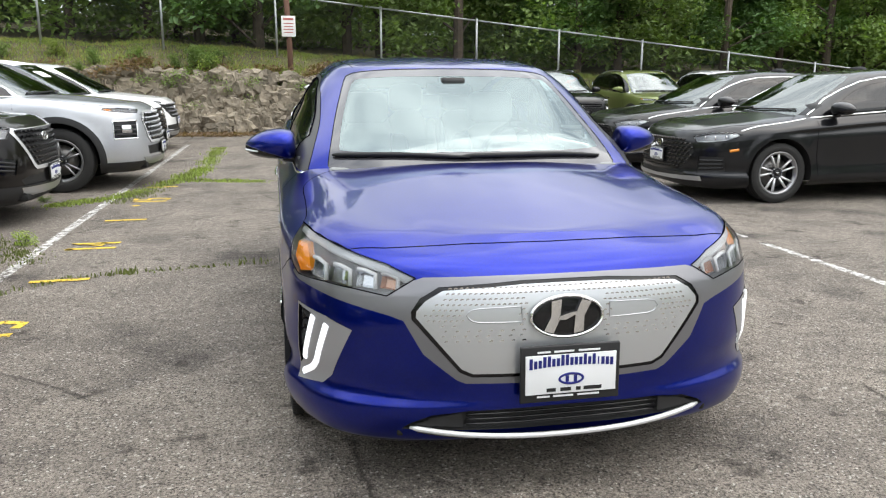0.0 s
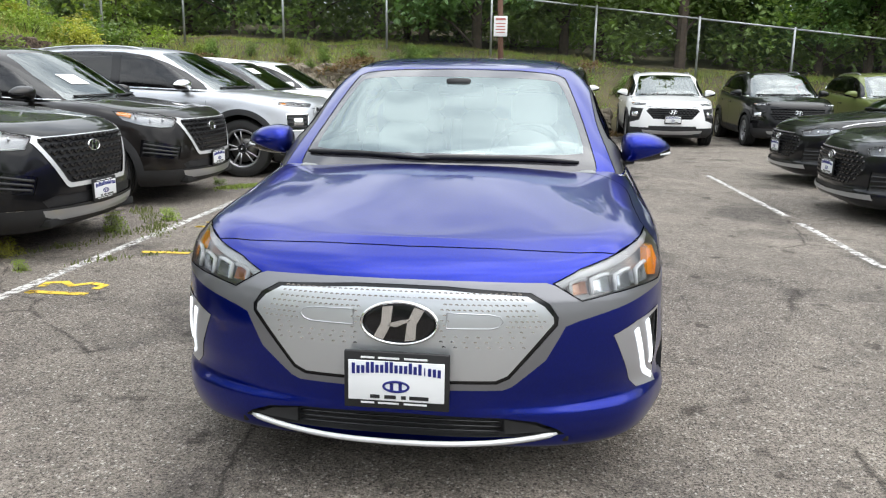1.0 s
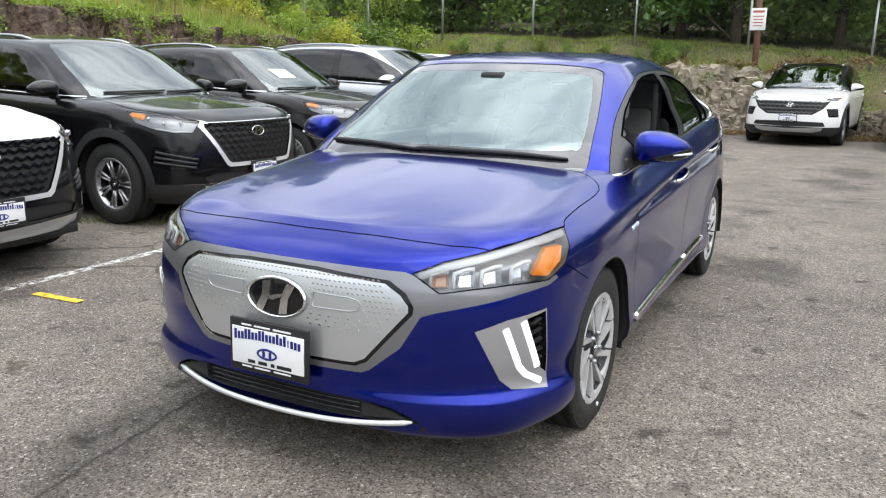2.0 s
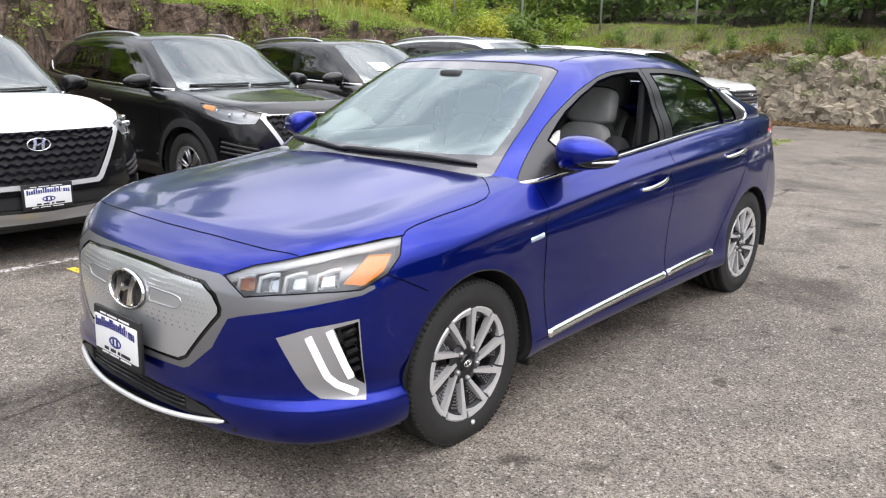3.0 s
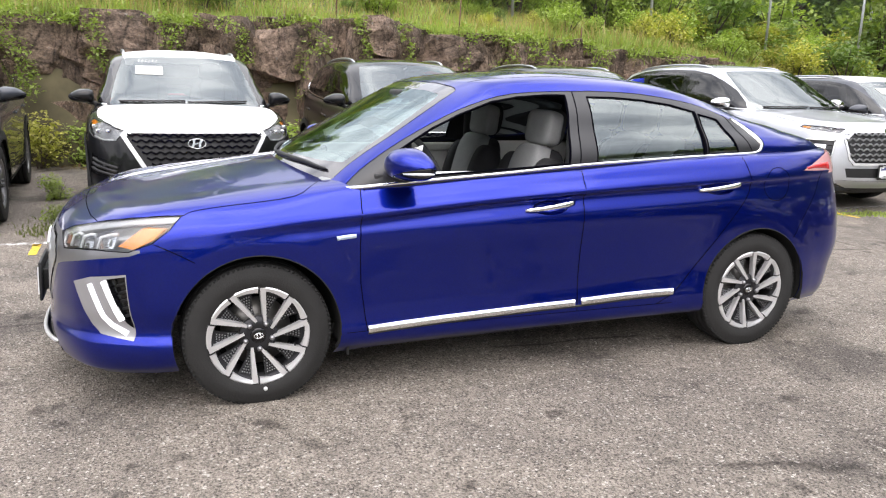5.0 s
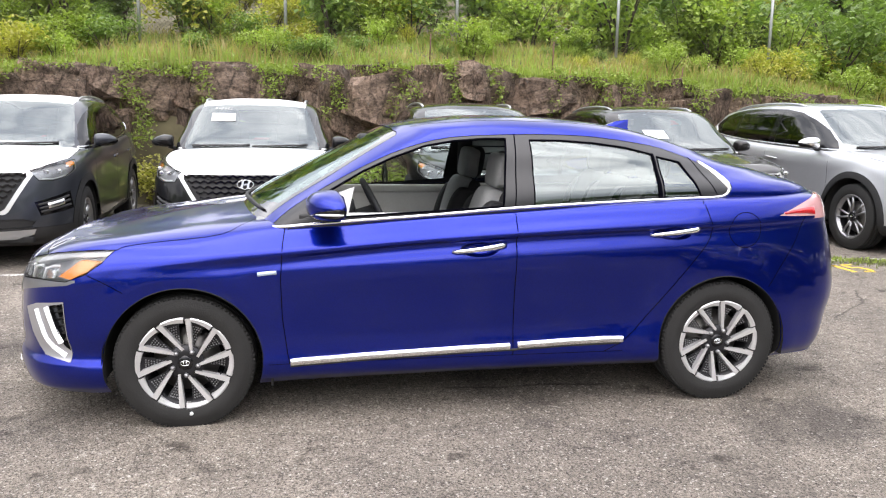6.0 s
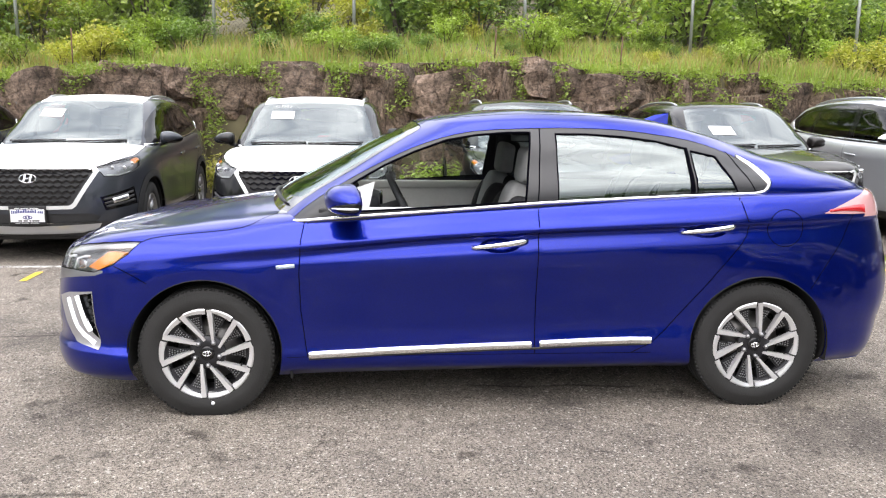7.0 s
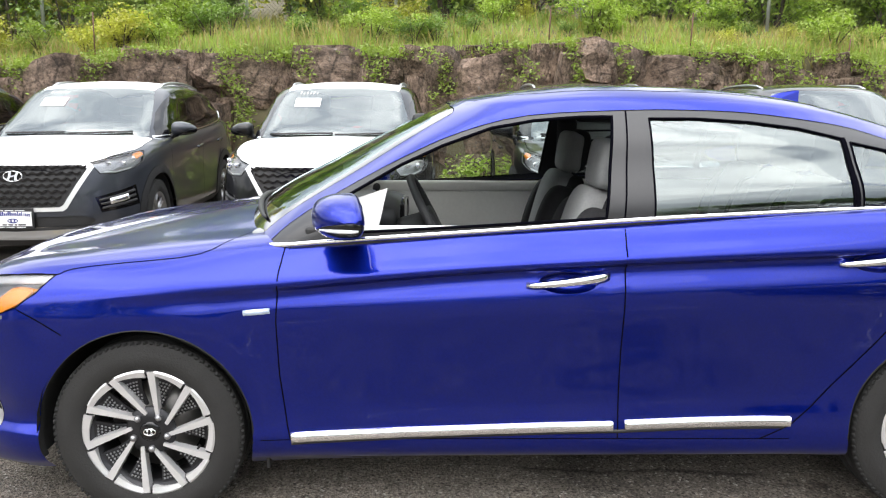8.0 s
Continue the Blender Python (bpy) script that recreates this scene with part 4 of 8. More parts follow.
# ---- the blue hatchback ----
def build_hero():
    car = thing("blue_hatchback", pose(0, 0, 0), "metallic blue electric hatchback parked on the asphalt", "car")
    wheels = [(-1.352, 0.315), (1.352, 0.315)]
    b = Shell(arch_flare(calm(dense_net(hero_body_net(), 6, 7), 1.15, 1.45), wheels, .40, .52, .009))
    r = Shell(dense_net(hero_roof_net(), 8, 8))
    ob = (-0.6, 0.8, 0)
    # openings: wheels and cabin
    for y0, z0 in wheels:
        b.cut(yz(arch_line(y0, z0, 0.358)), SIDE, 99, keep=lambda c: c.x > 0.4)
    b.cut(xy([(0, -1.04), (0.32, -1.02), (0.58, -0.94), (0.74, -0.82), (0.775, -0.6), (0.79, 0.2), (0.77, 0.9), (0.72, 1.35), (0.6, 1.75), (0.42, 1.92), (0.2, 1.98), (0, 2.0), (-0.3, 2.0), (-0.3, -1.04)]), TOP, 99, only=(0,))
    # nose and front lamps
    headlamp = [(.478, -2.123, .731), (.57, -2.113, .676), (.67, -2.06, .692), (.757, -1.985, .701), (.84, -1.858, .701), (.862, -1.765, .738), (.856, -1.70, .786), (.812, -1.645, .840), (.764, -1.842, .828), (.68, -1.973, .801), (.562, -2.067, .769)]
    bumper_seam = [(-3, 0), (-1.59, 0), (-1.59, .64), (-1.621, .669), (-1.702, .706), (-1.763, .734), (-1.80, .76), (-1.84, 1.2), (-3, 1.2)]
    b.cut(yz(bumper_seam), SIDE, 2, only=(0,))
    b.cut(xz([(-.2, .14), (1.2, .14), (1.2, 1.2), (-.2, 1.2)]), FRONT, 2, keep=lambda c: c.y < -1.86, only=(0,))
    hood = [(0, -2.045), (.2, -2.04), (.38, -2.025), (.56, -2.003), (.68, -1.972), (.764, -1.842), (.80, -1.70), (.813, -1.64), (.801, -1.60), (.797, -1.41), (.797, -1.174), (.735, -1.088), (.647, -1.02), (.3, -1.02), (0, -1.0), (-.3, -1.0), (-.3, -2.045)]
    hood_side = [tuple(p) for p in smooth_line(hood[4:13], 3)]
    hood = hood[:4] + hood_side + hood[13:]
    b.cut(xy(hood), TOP, 3, only=(0, 2))
    satin = [(-.2, .737), (.23, .738), (.47, .734), (.56, .70), (.86, .71), (.862, .70), (.842, .684), (.77, .668), (.61, .628), (.56, .615), (.52, .60), (.466, .493), (.36, .407), (.33, .395), (-.2, .388)]
    b.cut([(x, -2.2 + max(0, x - 0.45) * 0.9, z) for x, z in satin], (-.25, .97, 0), 13, only=(2,))
    b.cut(headlamp, ob, 10, only=(0, 2, 3, 13))
    gap = [(-.2, .724), (.145, .722), (.41, .706), (.47, .672), (.499, .63), (.498, .605), (.352, .434), (.312, .416), (-.2, .410)]
    b.cut(xz(gap), FRONT, 14, only=(13, 2))
    grille = [(-.2, .712), (.14, .710), (.398, .695), (.452, .665), (.482, .632), (.484, .612), (.345, .445), (.308, .428), (-.2, .421)]
    b.cut(xz(grille), FRONT, 12, only=(14,))
    drl = [(.680, -2.078, .557), (.76, -2.009, .590), (.843, -1.872, .609), (.863, -1.868, .327), (.79, -2.005, .348), (.757, -2.031, .384)]
    b.cut(drl, ob, 11, only=(2,))

    def niche_at(u, v):
        top = Vector((.680, -2.078, .557)).lerp(Vector((.843, -1.872, .609)), u)
        return tuple(top.lerp(Vector((.765, -2.02, .36)).lerp(Vector((.863, -1.868, .327)), u), v))

    cavity = [niche_at(.70, .03), niche_at(.985, .03), niche_at(.985, .82), niche_at(.86, .74)]
    b.cut(cavity, ob, 16, only=(11,))
    b.cut(xz([(-.2, .308), (.32, .304), (.44, .291), (.51, .262), (.535, .240), (-.2, .230)]), FRONT, 15, only=(2,))
    # flanks
    b.cut(yz([(-1.2, .0), (1.2, .0), (1.2, .298), (-1.2, .298)]), SIDE, 6, only=(0,), keep=lambda c: -1.1 < c.y < 1.1)
    front_door = [(-.871, .298), (-.880, .345), (-.902, .52), (-.907, .70), (-.897, .86), (-.88, .96), (-.88, 1.3), (.238, 1.3), (.232, 1.02), (.222, .60), (.222, .298)]
    rear_door = [(.222, .298), (.222, .60), (.232, 1.02), (.238, 1.3), (1.19, 1.3), (1.222, 1.08), (1.247, .968), (1.263, .926), (1.255, .88), (1.229, .84), (1.055, .626), (.866, .405), (.80, .345), (.70, .298)]
    b.cut(yz(front_door), SIDE, 4, only=(0,))
    b.cut(yz(rear_door), SIDE, 5, only=(0,))
    for hy, hz in ((.0415, .831), (1.06, .900)):
        b.cut(yz([(hy + .095 * math.cos(a * math.pi / 14), hz + .034 * math.sin(a * math.pi / 14)) for a in range(28)]), SIDE, 99, only=(4, 5))
    b.cut(yz([(1.83, 1.3), (1.83, .978), (1.765, .849), (1.586, .593), (1.586, 0), (3, 0), (3, .93), (1.9, .97), (1.9, 1.3)]), SIDE, 7, only=(0,), keep=lambda c: c.z < .975)
    b.cut(xz([(-.2, .0), (1, .0), (1, .93), (-.2, .93)], 2.2), REAR, 7, only=(0,), keep=lambda c: c.y > 1.85)
    tail = [(1.655, .981), (1.817, 1.040), (1.95, 1.085), (2.3, 1.095), (2.3, .955), (1.925, .974), (1.78, .976)]
    b.cut(yz(tail), SIDE, 17, only=(0, 7))
    b.cut(xz([(.35, .96), (1, .96), (1, 1.08), (.35, 1.06)], 2.2), REAR, 17, only=(0, 7), keep=lambda c: c.y > 1.9)
    fuel = [(1.452 + .093 * math.cos(a * math.pi / 14), .912 + .090 * math.sin(a * math.pi / 14)) for a in range(28)]
    b.cut(yz(fuel), SIDE, 8, only=(0,))
    b.cut(yz([(-1.9, 0), (-.8, 0), (-.8, 1.3), (-1.9, 1.3)]), SIDE, 9, only=(0,), keep=lambda c: c.y < -.7)
    b.cut(xy([(0, -1.9), (1, -1.9), (1, -.7), (0, -.7), (-.2, -.7), (-.2, -1.9)]), TOP, 9, only=(0,))

    bumper = b.panel("front_bumper", 2, M_BLUE, car)
    b.panel("hood", 3, M_BLUE, car)
    for s in (False, True):
        b.panel("front_fender", 9, M_BLUE, car, s)
        b.panel("rear_quarter_panel", 0, M_BLUE, car, s)
        b.panel("side_sill", 6, M_BLUE, car, s)
        b.panel("fuel_flap" if not s else "flank_flap_panel", 8, M_BLUE, car, s)
    doors = {}
    for s in (False, True):
        doors["f", s] = b.panel("front_door", 4, M_BLUE, car, s)
        doors["r", s] = b.panel("rear_door", 5, M_BLUE, car, s)
    rear_bumper = b.panel("rear_bumper", 7, M_BLUE, car)
    b.panel("grille_surround", 13, M_GUNMETAL, bumper, None, "grey metallic band round the grille")
    b.panel("grille_gap", 14, M_GLOSSBLACK, bumper, None, "gloss black groove", push=-0.004)
    grille_ob = b.panel("grille_panel", 12, M_GRILLE, bumper, None, "closed silver grille panel with embossed scales", push=0.002)

    # embossed scales: small arcs in staggered rows, fading towards the lower edge
    bm = bmesh.new()
    for j in range(11):
        z = .702 - j * .0165
        for i in range(-28, 29):
            x = (i + (0.5 if j % 2 else 0)) * .0178
            lim = .40 + (.70 - z) * 0.9 if z > .62 else .48 - (.62 - z) * 0.78
            if abs(x) > lim - .02 or (abs(x) < .128 and abs(z - .607) < .075):
                continue
            if .155 < abs(x) < .33 and abs(z - .617) < .032:
                continue
            if j > 6 and (i + j) % 2:
                continue
            c, n = b.cast((x, -2.2, z), FRONT)
            w, h = .0074, .0034
            p = [c + Vector((u * w, 0, v * h)) + n * (.0022 + k) for u, v, k in ((-1, -.6, 0), (-.4, .8, .0014), (.4, .8, .0014), (1, -.6, 0), (.5, -1.2, 0), (0, -.2, .001), (-.5, -1.2, 0))]
            bm.faces.new([bm.verts.new(q) for q in p])
    part("embossing", bm, M_CHROME, grille_ob, "bright embossed scales", smooth=False)
    for s in (1, -1):
        bm = bmesh.new()
        line = [(.150, .643), (.285, .640), (.315, .634), (.327, .618), (.312, .602), (.29, .596), (.148, .594), (.150, .643)]
        b.ribbon(bm, xz([(x, z) for x, z in line]), FRONT, .0042, .0028, .0018, mirror=(s < 0))
        part("charge_flap_outline", bm, M_SATIN, grille_ob, "raised outline of the charging flap")
    c, n = b.cast((0, -2.2, .607), FRONT)
    emblem(grille_ob, (0, c.y - 0.008, .607), .122, .067, tilt=-0.12)
    number_plate(bumper, (0, -2.262, .432), .305, .165, tilt=-0.03)
    part("plate_bracket", box_bm(0, -2.242, .43, .22, .03, .10, .004), M_BLACKPLASTIC, bumper)

    # lower intake with slats, lip with a bright blade
    b.panel("lower_intake", 15, M_BLACKPLASTIC, bumper, None, "black lower air intake", push=-0.03, rim=-0.03)
    for k in range(3):
        bm = bmesh.new()
        pts = []
        for i in range(-10, 11):
            x = i * .033
            c, n = b.cast((x, -2.2, .256 + k * .017), FRONT)
            pts.append(c + n * (-0.006))
        tube(bm, pts, .0035, 6)
        part("intake_slat", bm, M_GLOSSBLACK, bumper)
    for s in (1, -1):
        bm = bmesh.new()
        ring = []
        for x, z in ((.34, .299), (.43, .283), (.497, .256), (.34, .248)):
            c, n = b.cast((x, -2.2, z), FRONT)
            ring.append(bm.verts.new((c.x * s, c.y - 0.001, c.z)))
        bm.faces.new(ring if s > 0 else ring[::-1])
        part("intake_end_panel", bm, M_BLACKPLASTIC, bumper, "black intake end panel")
    bm = bmesh.new()
    pts = []
    for i in range(-20, 21):
        x = i * .0255
        y = -2.262 + 0.104 * abs(x / .55) ** 2.2
        z = .222 + .030 * abs(x / .55) ** 3
        pts.append((x, y, z))
    tube(bm, pts, [.004 if abs(i) == 20 else .0095 for i in range(-20, 21)], 8)
    part("lip_blade", bm, M_BRIGHT, bumper, "bright lower lip blade")
    bm = bmesh.new()
    rows = [[bm.verts.new(p) for p in ((x, y + .004, z + .004), (x, y + .006, z - .016), (x, y + .05, z - .03), (x, y + .14, z - .03), (x, y + .10, z + .03))] for x, y, z in pts]
    for p, q in zip(rows, rows[1:]):
        for k in range(4):
            bm.faces.new((p[k], p[k + 1], q[k + 1], q[k]))
    part("lip_skirt", bm, M_BLACKPLASTIC, bumper)

    # headlamps: bucket, four stepped reflectors, amber corner, clear lens
    for s in (False, True):
        sg = -1 if s else 1
        lamp = b.panel("headlamp", 10, M_BUCKET, car, s, "clear-lens headlamp with stepped reflectors", push=-0.055)
        bm = b.take(10, s)
        es = [e for e in bm.edges if e.is_boundary]
        ex = bmesh.ops.extrude_edge_only(bm, edges=es)
        moved = {g for g in ex["geom"] if isinstance(g, bmesh.types.BMVert)}
        bmesh.ops.delete(bm, geom=[f for f in bm.faces if not any(v in moved for v in f.verts)], context='FACES')
        for v in moved:
            v.co -= b.normal(v.co) * 0.056
        part("lamp_rim", bm, M_BUCKET, lamp)
        lens = b.panel("lens", 10, M_LENS, lamp, s, "clear lamp lens")
        if lens:
            lens.visible_shadow = False
        ax = Vector((0.8, 0.6, 0))

        def inset(p, dep):
            c, n = b.cast(p, ob)
            return c - n * dep

        modules = [((.552, -2.088, .722), .032), ((.622, -2.052, .728), .038), ((.695, -2.0, .735), .040), ((.765, -1.925, .742), .041)]
        for k, (c0, hw) in enumerate(modules):
            c = Vector(c0)
            up = Vector((0, 0, 1))
            bm = bmesh.new()
            front = [inset(c + ax * u * hw + up * v * hw * 0.95, .010) for u, v in ((-.9, -.9), (.85, -.75), (.85, .62), (-.6, .45))]
            deep = [inset(c + ax * u * hw + up * v * hw * 0.95, .045) for u, v in ((-.5, -.6), (.6, -.5), (.6, .4), (-.35, .25))]
            f = [bm.verts.new((p.x * sg, p.y, p.z)) for p in front]
            d = [bm.verts.new((p.x * sg, p.y, p.z)) for p in deep]
            for i in range(4):
                j = (i + 1) % 4
                bm.faces.new((f[i], f[j], d[j], d[i]))
            bm.faces.new(d)
            bmesh.ops.recalc_face_normals(bm, faces=bm.faces)
            part("reflector", bm, M_REFLECTOR if k else M_AMBERPALE, lamp, "bright stepped reflector" if k else "pale amber reflector", smooth=False)
            bm = bmesh.new()
            pts = [inset(c + ax * u * hw + up * v * hw * 0.95, .008) for u, v in ((-.95, -.95), (-.75, .3), (.3, .66), (.95, .7))]
            tube(bm, [(p.x * sg, p.y, p.z) for p in pts], .0075, 6)
            part("light_guide", bm, M_LAMPWHITE if k else M_BROW, lamp)
        bm = bmesh.new()
        ring = [inset(p, .012) for p in ((.800, -1.89, .722), (.838, -1.838, .712), (.856, -1.765, .75), (.838, -1.715, .795), (.812, -1.80, .800))]
        prism(bm, [(p.x * sg, p.y, p.z) for p in ring], (-0.02 * sg, 0.02, 0))
        part("amber_reflector", bm, M_AMBER, lamp, "amber corner reflector", smooth=False)
        bm = bmesh.new()
        b.ribbon(bm, [headlamp[i] for i in (0, 10, 9, 8, 7)], ob, .052, -.012, .003, mirror=s)
        part("lamp_brow", bm, M_BROW, lamp, "frosted grey brow")
        bm = bmesh.new()
        b.ribbon(bm, headlamp + [headlamp[0]], ob, .004, .0012, mirror=s)
        part("lamp_joint", bm, M_SEAM, lamp)
        # daytime lamp niche
        niche = b.panel("fog_lamp_bezel", 11, M_BEZEL, bumper, s, "grey bezel of the daytime lamp", push=0.002)
        b.panel("bezel_recess", 16, M_GLOSSBLACK, niche, s, "black recess", push=-0.035, rim=-0.037)
        for line, wd in (([niche_at(.38, .07), niche_at(.41, .40), niche_at(.44, .66), niche_at(.54, .80), niche_at(.84, .92)], .026), ([niche_at(.64, .05), niche_at(.71, .40), niche_at(.79, .70)], .026)):
            bm = bmesh.new()
            b.ribbon(bm, line, ob, wd, .0, .009, step=.03, mirror=s)
            part("daytime_light_bar", bm, M_DRL, niche, "lit white daytime light bar")
        for k in range(5):
            bm = bmesh.new()
            v = .16 + k * .125
            b.ribbon(bm, [niche_at(.80 + v * .06, v), niche_at(.97, v - .03)], ob, .012, -.022, .010, mirror=s)
            part("recess_fin", bm, M_BLACKPLASTIC, niche)
        # tail lamp
        tl = b.panel("tail_lamp", 17, M_TAILPALE, car, s, "pale clear and red tail lamp", push=0.003)
        bm = bmesh.new()
        b.ribbon(bm, yz([(1.69, .992), (1.76, 1.0), (1.84, 1.003), (1.90, 1.0)], .8), SIDE, lambda f: .012 + .034 * f, .004, .003, mirror=s)
        if tl:
            part("red_strip", bm, M_RED, tl, "red light strip")
        # joints
        bm = bmesh.new()
        b.ribbon(bm, yz(front_door[:7]), SIDE, .0045, .0008, mirror=s)
        b.ribbon(bm, yz([(.2305, 1.0), (.222, .60), (.222, .30)]), SIDE, .0045, .0008, mirror=s)
        b.ribbon(bm, yz(rear_door[5:]), SIDE, .0045, .0008, mirror=s)
        b.ribbon(bm, yz([(-.97, .298), (.80, .298)]), SIDE, .003, .0008, mirror=s)
        b.ribbon(bm, yz(fuel + fuel[:1]), SIDE, .0038, .0008, mirror=s)
        b.ribbon(bm, yz([(-1.607, .655), (-1.702, .706), (-1.763, .734)]), SIDE, .004, .0008, mirror=s)
        b.ribbon(bm, yz([(1.83, .978), (1.765, .849), (1.60, .61)]), SIDE, .004, .0008, mirror=s)
        b.ribbon(bm, [(x, y, 1.0) for x, y in hood_side], TOP, .004, .0008, mirror=s)
        b.ribbon(bm, [(x, y, 1.0) for x, y in hood[:5]], TOP, .004, .0008, mirror=s)
        part("panel_joint", bm, M_SEAM, car, "dark joints between panels")
        # lower door bars
        for line, nm in (([(-.868, .305), (-.5, .322), (0, .338), (.205, .342)], "door_bar"), ([(.245, .346), (.5, .356), (.7, .360), (.80, .358)], "door_bar")):
            bm = bmesh.new()
            b.ribbon(bm, yz(line), SIDE, .036, .003, .010, mirror=s)
            bar = part(nm, bm, M_CHROME, doors["f", s] if line[0][0] < 0 else doors["r", s], "bright lower door bar")
        bm = bmesh.new()
        b.ribbon(bm, yz([(-.868, .286), (-.5, .303), (0, .319), (.222, .324), (.5, .336), (.78, .340)]), SIDE, .012, .002, .004, mirror=s)
        part("door_bar_foot", bm, M_BLACKPLASTIC, doors["f", s], "black foot of the door bar")
        # fender badge, handles
        bm = bmesh.new()
        b.ribbon(bm, yz([(-1.012, .731), (-.925, .739)]), SIDE, .020, .002, .004, mirror=s)
        part("fender_badge", bm, M_BADGE, car, "small pale blue and chrome badge")
        door_handle(doors["f", s], b, -.095, .178, .822, .852, sg, M_CHROME)
        door_handle(doors["r", s], b, .925, 1.195, .892, .920, sg, M_CHROME)

    # greenhouse: windscreen, side glass, pillars
    ws = [(-.2, .97), (.3, .965), (.56, .945), (.66, .95), (.682, .97), (.660, 1.06), (.615, 1.20), (.556, 1.345), (.525, 1.375), (.46, 1.390), (.3, 1.402), (-.2, 1.408)]
    ws = ws[:3] + [tuple(p) for p in smooth_line(ws[3:11], 3)] + ws[11:]
    r.cut(xz(ws, -.7), FRONT, 1, keep=lambda c: c.y < .1)
    wsi = [(-.2, 1.035), (.45, 1.03), (.59, 1.033), (.624, 1.05), (.583, 1.19), (.520, 1.330), (.455, 1.355), (.3, 1.365), (-.2, 1.369)]
    wsi = wsi[:1] + [tuple(p) for p in smooth_line(wsi[1:8], 3)] + wsi[8:]
    r.cut(xz(wsi, -.7), FRONT, 2, only=(1,))
    dlo = [(-.960, .930), (-.868, 1.010), (-.716, 1.105), (-.503, 1.218), (-.301, 1.306), (-.069, 1.362), (.283, 1.381), (.50, 1.381), (.682, 1.373), (.88, 1.350), (1.064, 1.318), (1.245, 1.255), (1.33, 1.20), (1.368, 1.167), (1.385, 1.113), (1.37, 1.085), (1.33, .9), (-.968, .80)]
    dlo = [tuple(p) for p in smooth_line(dlo[:16], 3)] + dlo[16:]
    r.cut(yz(dlo, .7), SIDE, 3, only=(0, 1))
    fwin = [(-.650, .985), (-.700, 1.088), (-.58, 1.156), (-.504, 1.198), (-.363, 1.262), (-.20, 1.320), (-.05, 1.346), (.10, 1.358), (.212, 1.360), (.172, 1.033), (-.2, 1.01)]
    rwin = [(.338, 1.354), (.332, 1.036), (.6, 1.047), (1.0, 1.065), (.998, 1.288), (.85, 1.322), (.68, 1.343), (.5, 1.354)]
    qwin = [(1.022, 1.276), (1.03, 1.069), (1.236, 1.077), (1.205, 1.15), (1.150, 1.249)]
    r.cut(yz(fwin, .7), SIDE, 98, only=(3,), keep=lambda c: True)
    r.cut(yz(rwin, .7), SIDE, 5, only=(3,))
    r.cut(yz(qwin, .7), SIDE, 6, only=(3,))
    # tailgate glass
    r.cut(xz([(-.2, 1.14), (.5, 1.13), (.52, 1.19), (.44, 1.31), (-.2, 1.335)], 1.5), (0, -.6, -.8), 7, only=(0,), keep=lambda c: c.y > 1.2)
    r.panel("roof", 0, M_BLUE, car)
    screen = r.panel("windscreen", 2, M_GLASS, car, None, "clear windscreen", push=-0.002)
    screen.visible_shadow = False
    r.panel("windscreen_border", 1, M_FRIT, screen, None, "dark printed glass border", push=-0.0015)
    rear_glass = r.panel("tailgate_glass", 7, M_DARKGLASS, car, None, "dark tailgate glass", push=-0.002)
    for s in (False, True):
        sg = -1 if s else 1
        r.panel("window_surround", 3, M_BPILLAR, car, s, "satin black window surround")
        if s:
            pane = r.panel("front_window", 98, M_CLEARGLASS, doors["f", s], s, "front side window")
            pane.visible_shadow = False
        for reg, nm, own in ((5, "rear_window", "r"), (6, "quarter_window", "r")):
            pane = r.panel(nm, reg, M_SIDEGLASS, doors[own, s], s, "tinted side window", push=-0.004)
            pane.visible_shadow = False
        bm = bmesh.new()
        belt = [(-.962, .932), (-.64, .962), (-.175, .994), (.246, 1.026), (.768, 1.052), (1.196, 1.069), (1.31, 1.073), (1.365, 1.082), (1.392, 1.11), (1.388, 1.14), (1.35, 1.195), (1.27, 1.252)]
        r.ribbon(bm, [(.8, p[0], p[1]) for p in smooth_line(belt, 6)], SIDE, lambda f: .017 if f < .86 else .017 + .020 * math.sin(min(1, (f - .86) / .14) * math.pi), .002, .006, mirror=s)
        part("belt_moulding", bm, M_CHROME, doors["f", s], "chrome belt moulding")
        bm = bmesh.new()
        for line in ([(.232, 1.03), (.262, 1.381)],):
            r.ribbon(bm, yz(line, .7), SIDE, .006, .001, mirror=s)
        r.ribbon(bm, yz(rwin + rwin[:1], .7), SIDE, .007, .001, .002, mirror=s)
        r.ribbon(bm, yz(qwin + qwin[:1], .7), SIDE, .007, .001, .002, mirror=s)
        r.ribbon(bm, yz(fwin + fwin[:1], .7), SIDE, .010, .000, .004, mirror=s)
        r.ribbon(bm, yz([(1.0, 1.29), (1.012, 1.07)], .7), SIDE, .016, .001, .003, mirror=s)
        r.ribbon(bm, yz(dlo[:43], .7), SIDE, .003, .001, mirror=s)
        r.ribbon(bm, yz([(1.222, 1.272), (1.325, 1.085)], .7), SIDE, .006, .001, mirror=s)
        part("window_seal", bm, M_SEAM, car, "black rubber window seals")
        bm = bmesh.new()
        r.ribbon(bm, xz(ws[6:25] + [(0, 1.408)], -.7), FRONT, .0025, .0008, mirror=s)
        r.ribbon(bm, xy([(.50, -.25), (.535, 0), (.55, .4), (.53, .9), (.50, 1.25)], 1.4), TOP, .005, .0006, mirror=s)
        part("roof_joint", bm, M_SEAM, car)
        door_mirror(car, (sg * .925, -.665, 1.040), sg, M_BLUE)
        bm = bmesh.new()
        add_box(bm, sg * .80, -.755, .975, .03, .13, .05, .012)
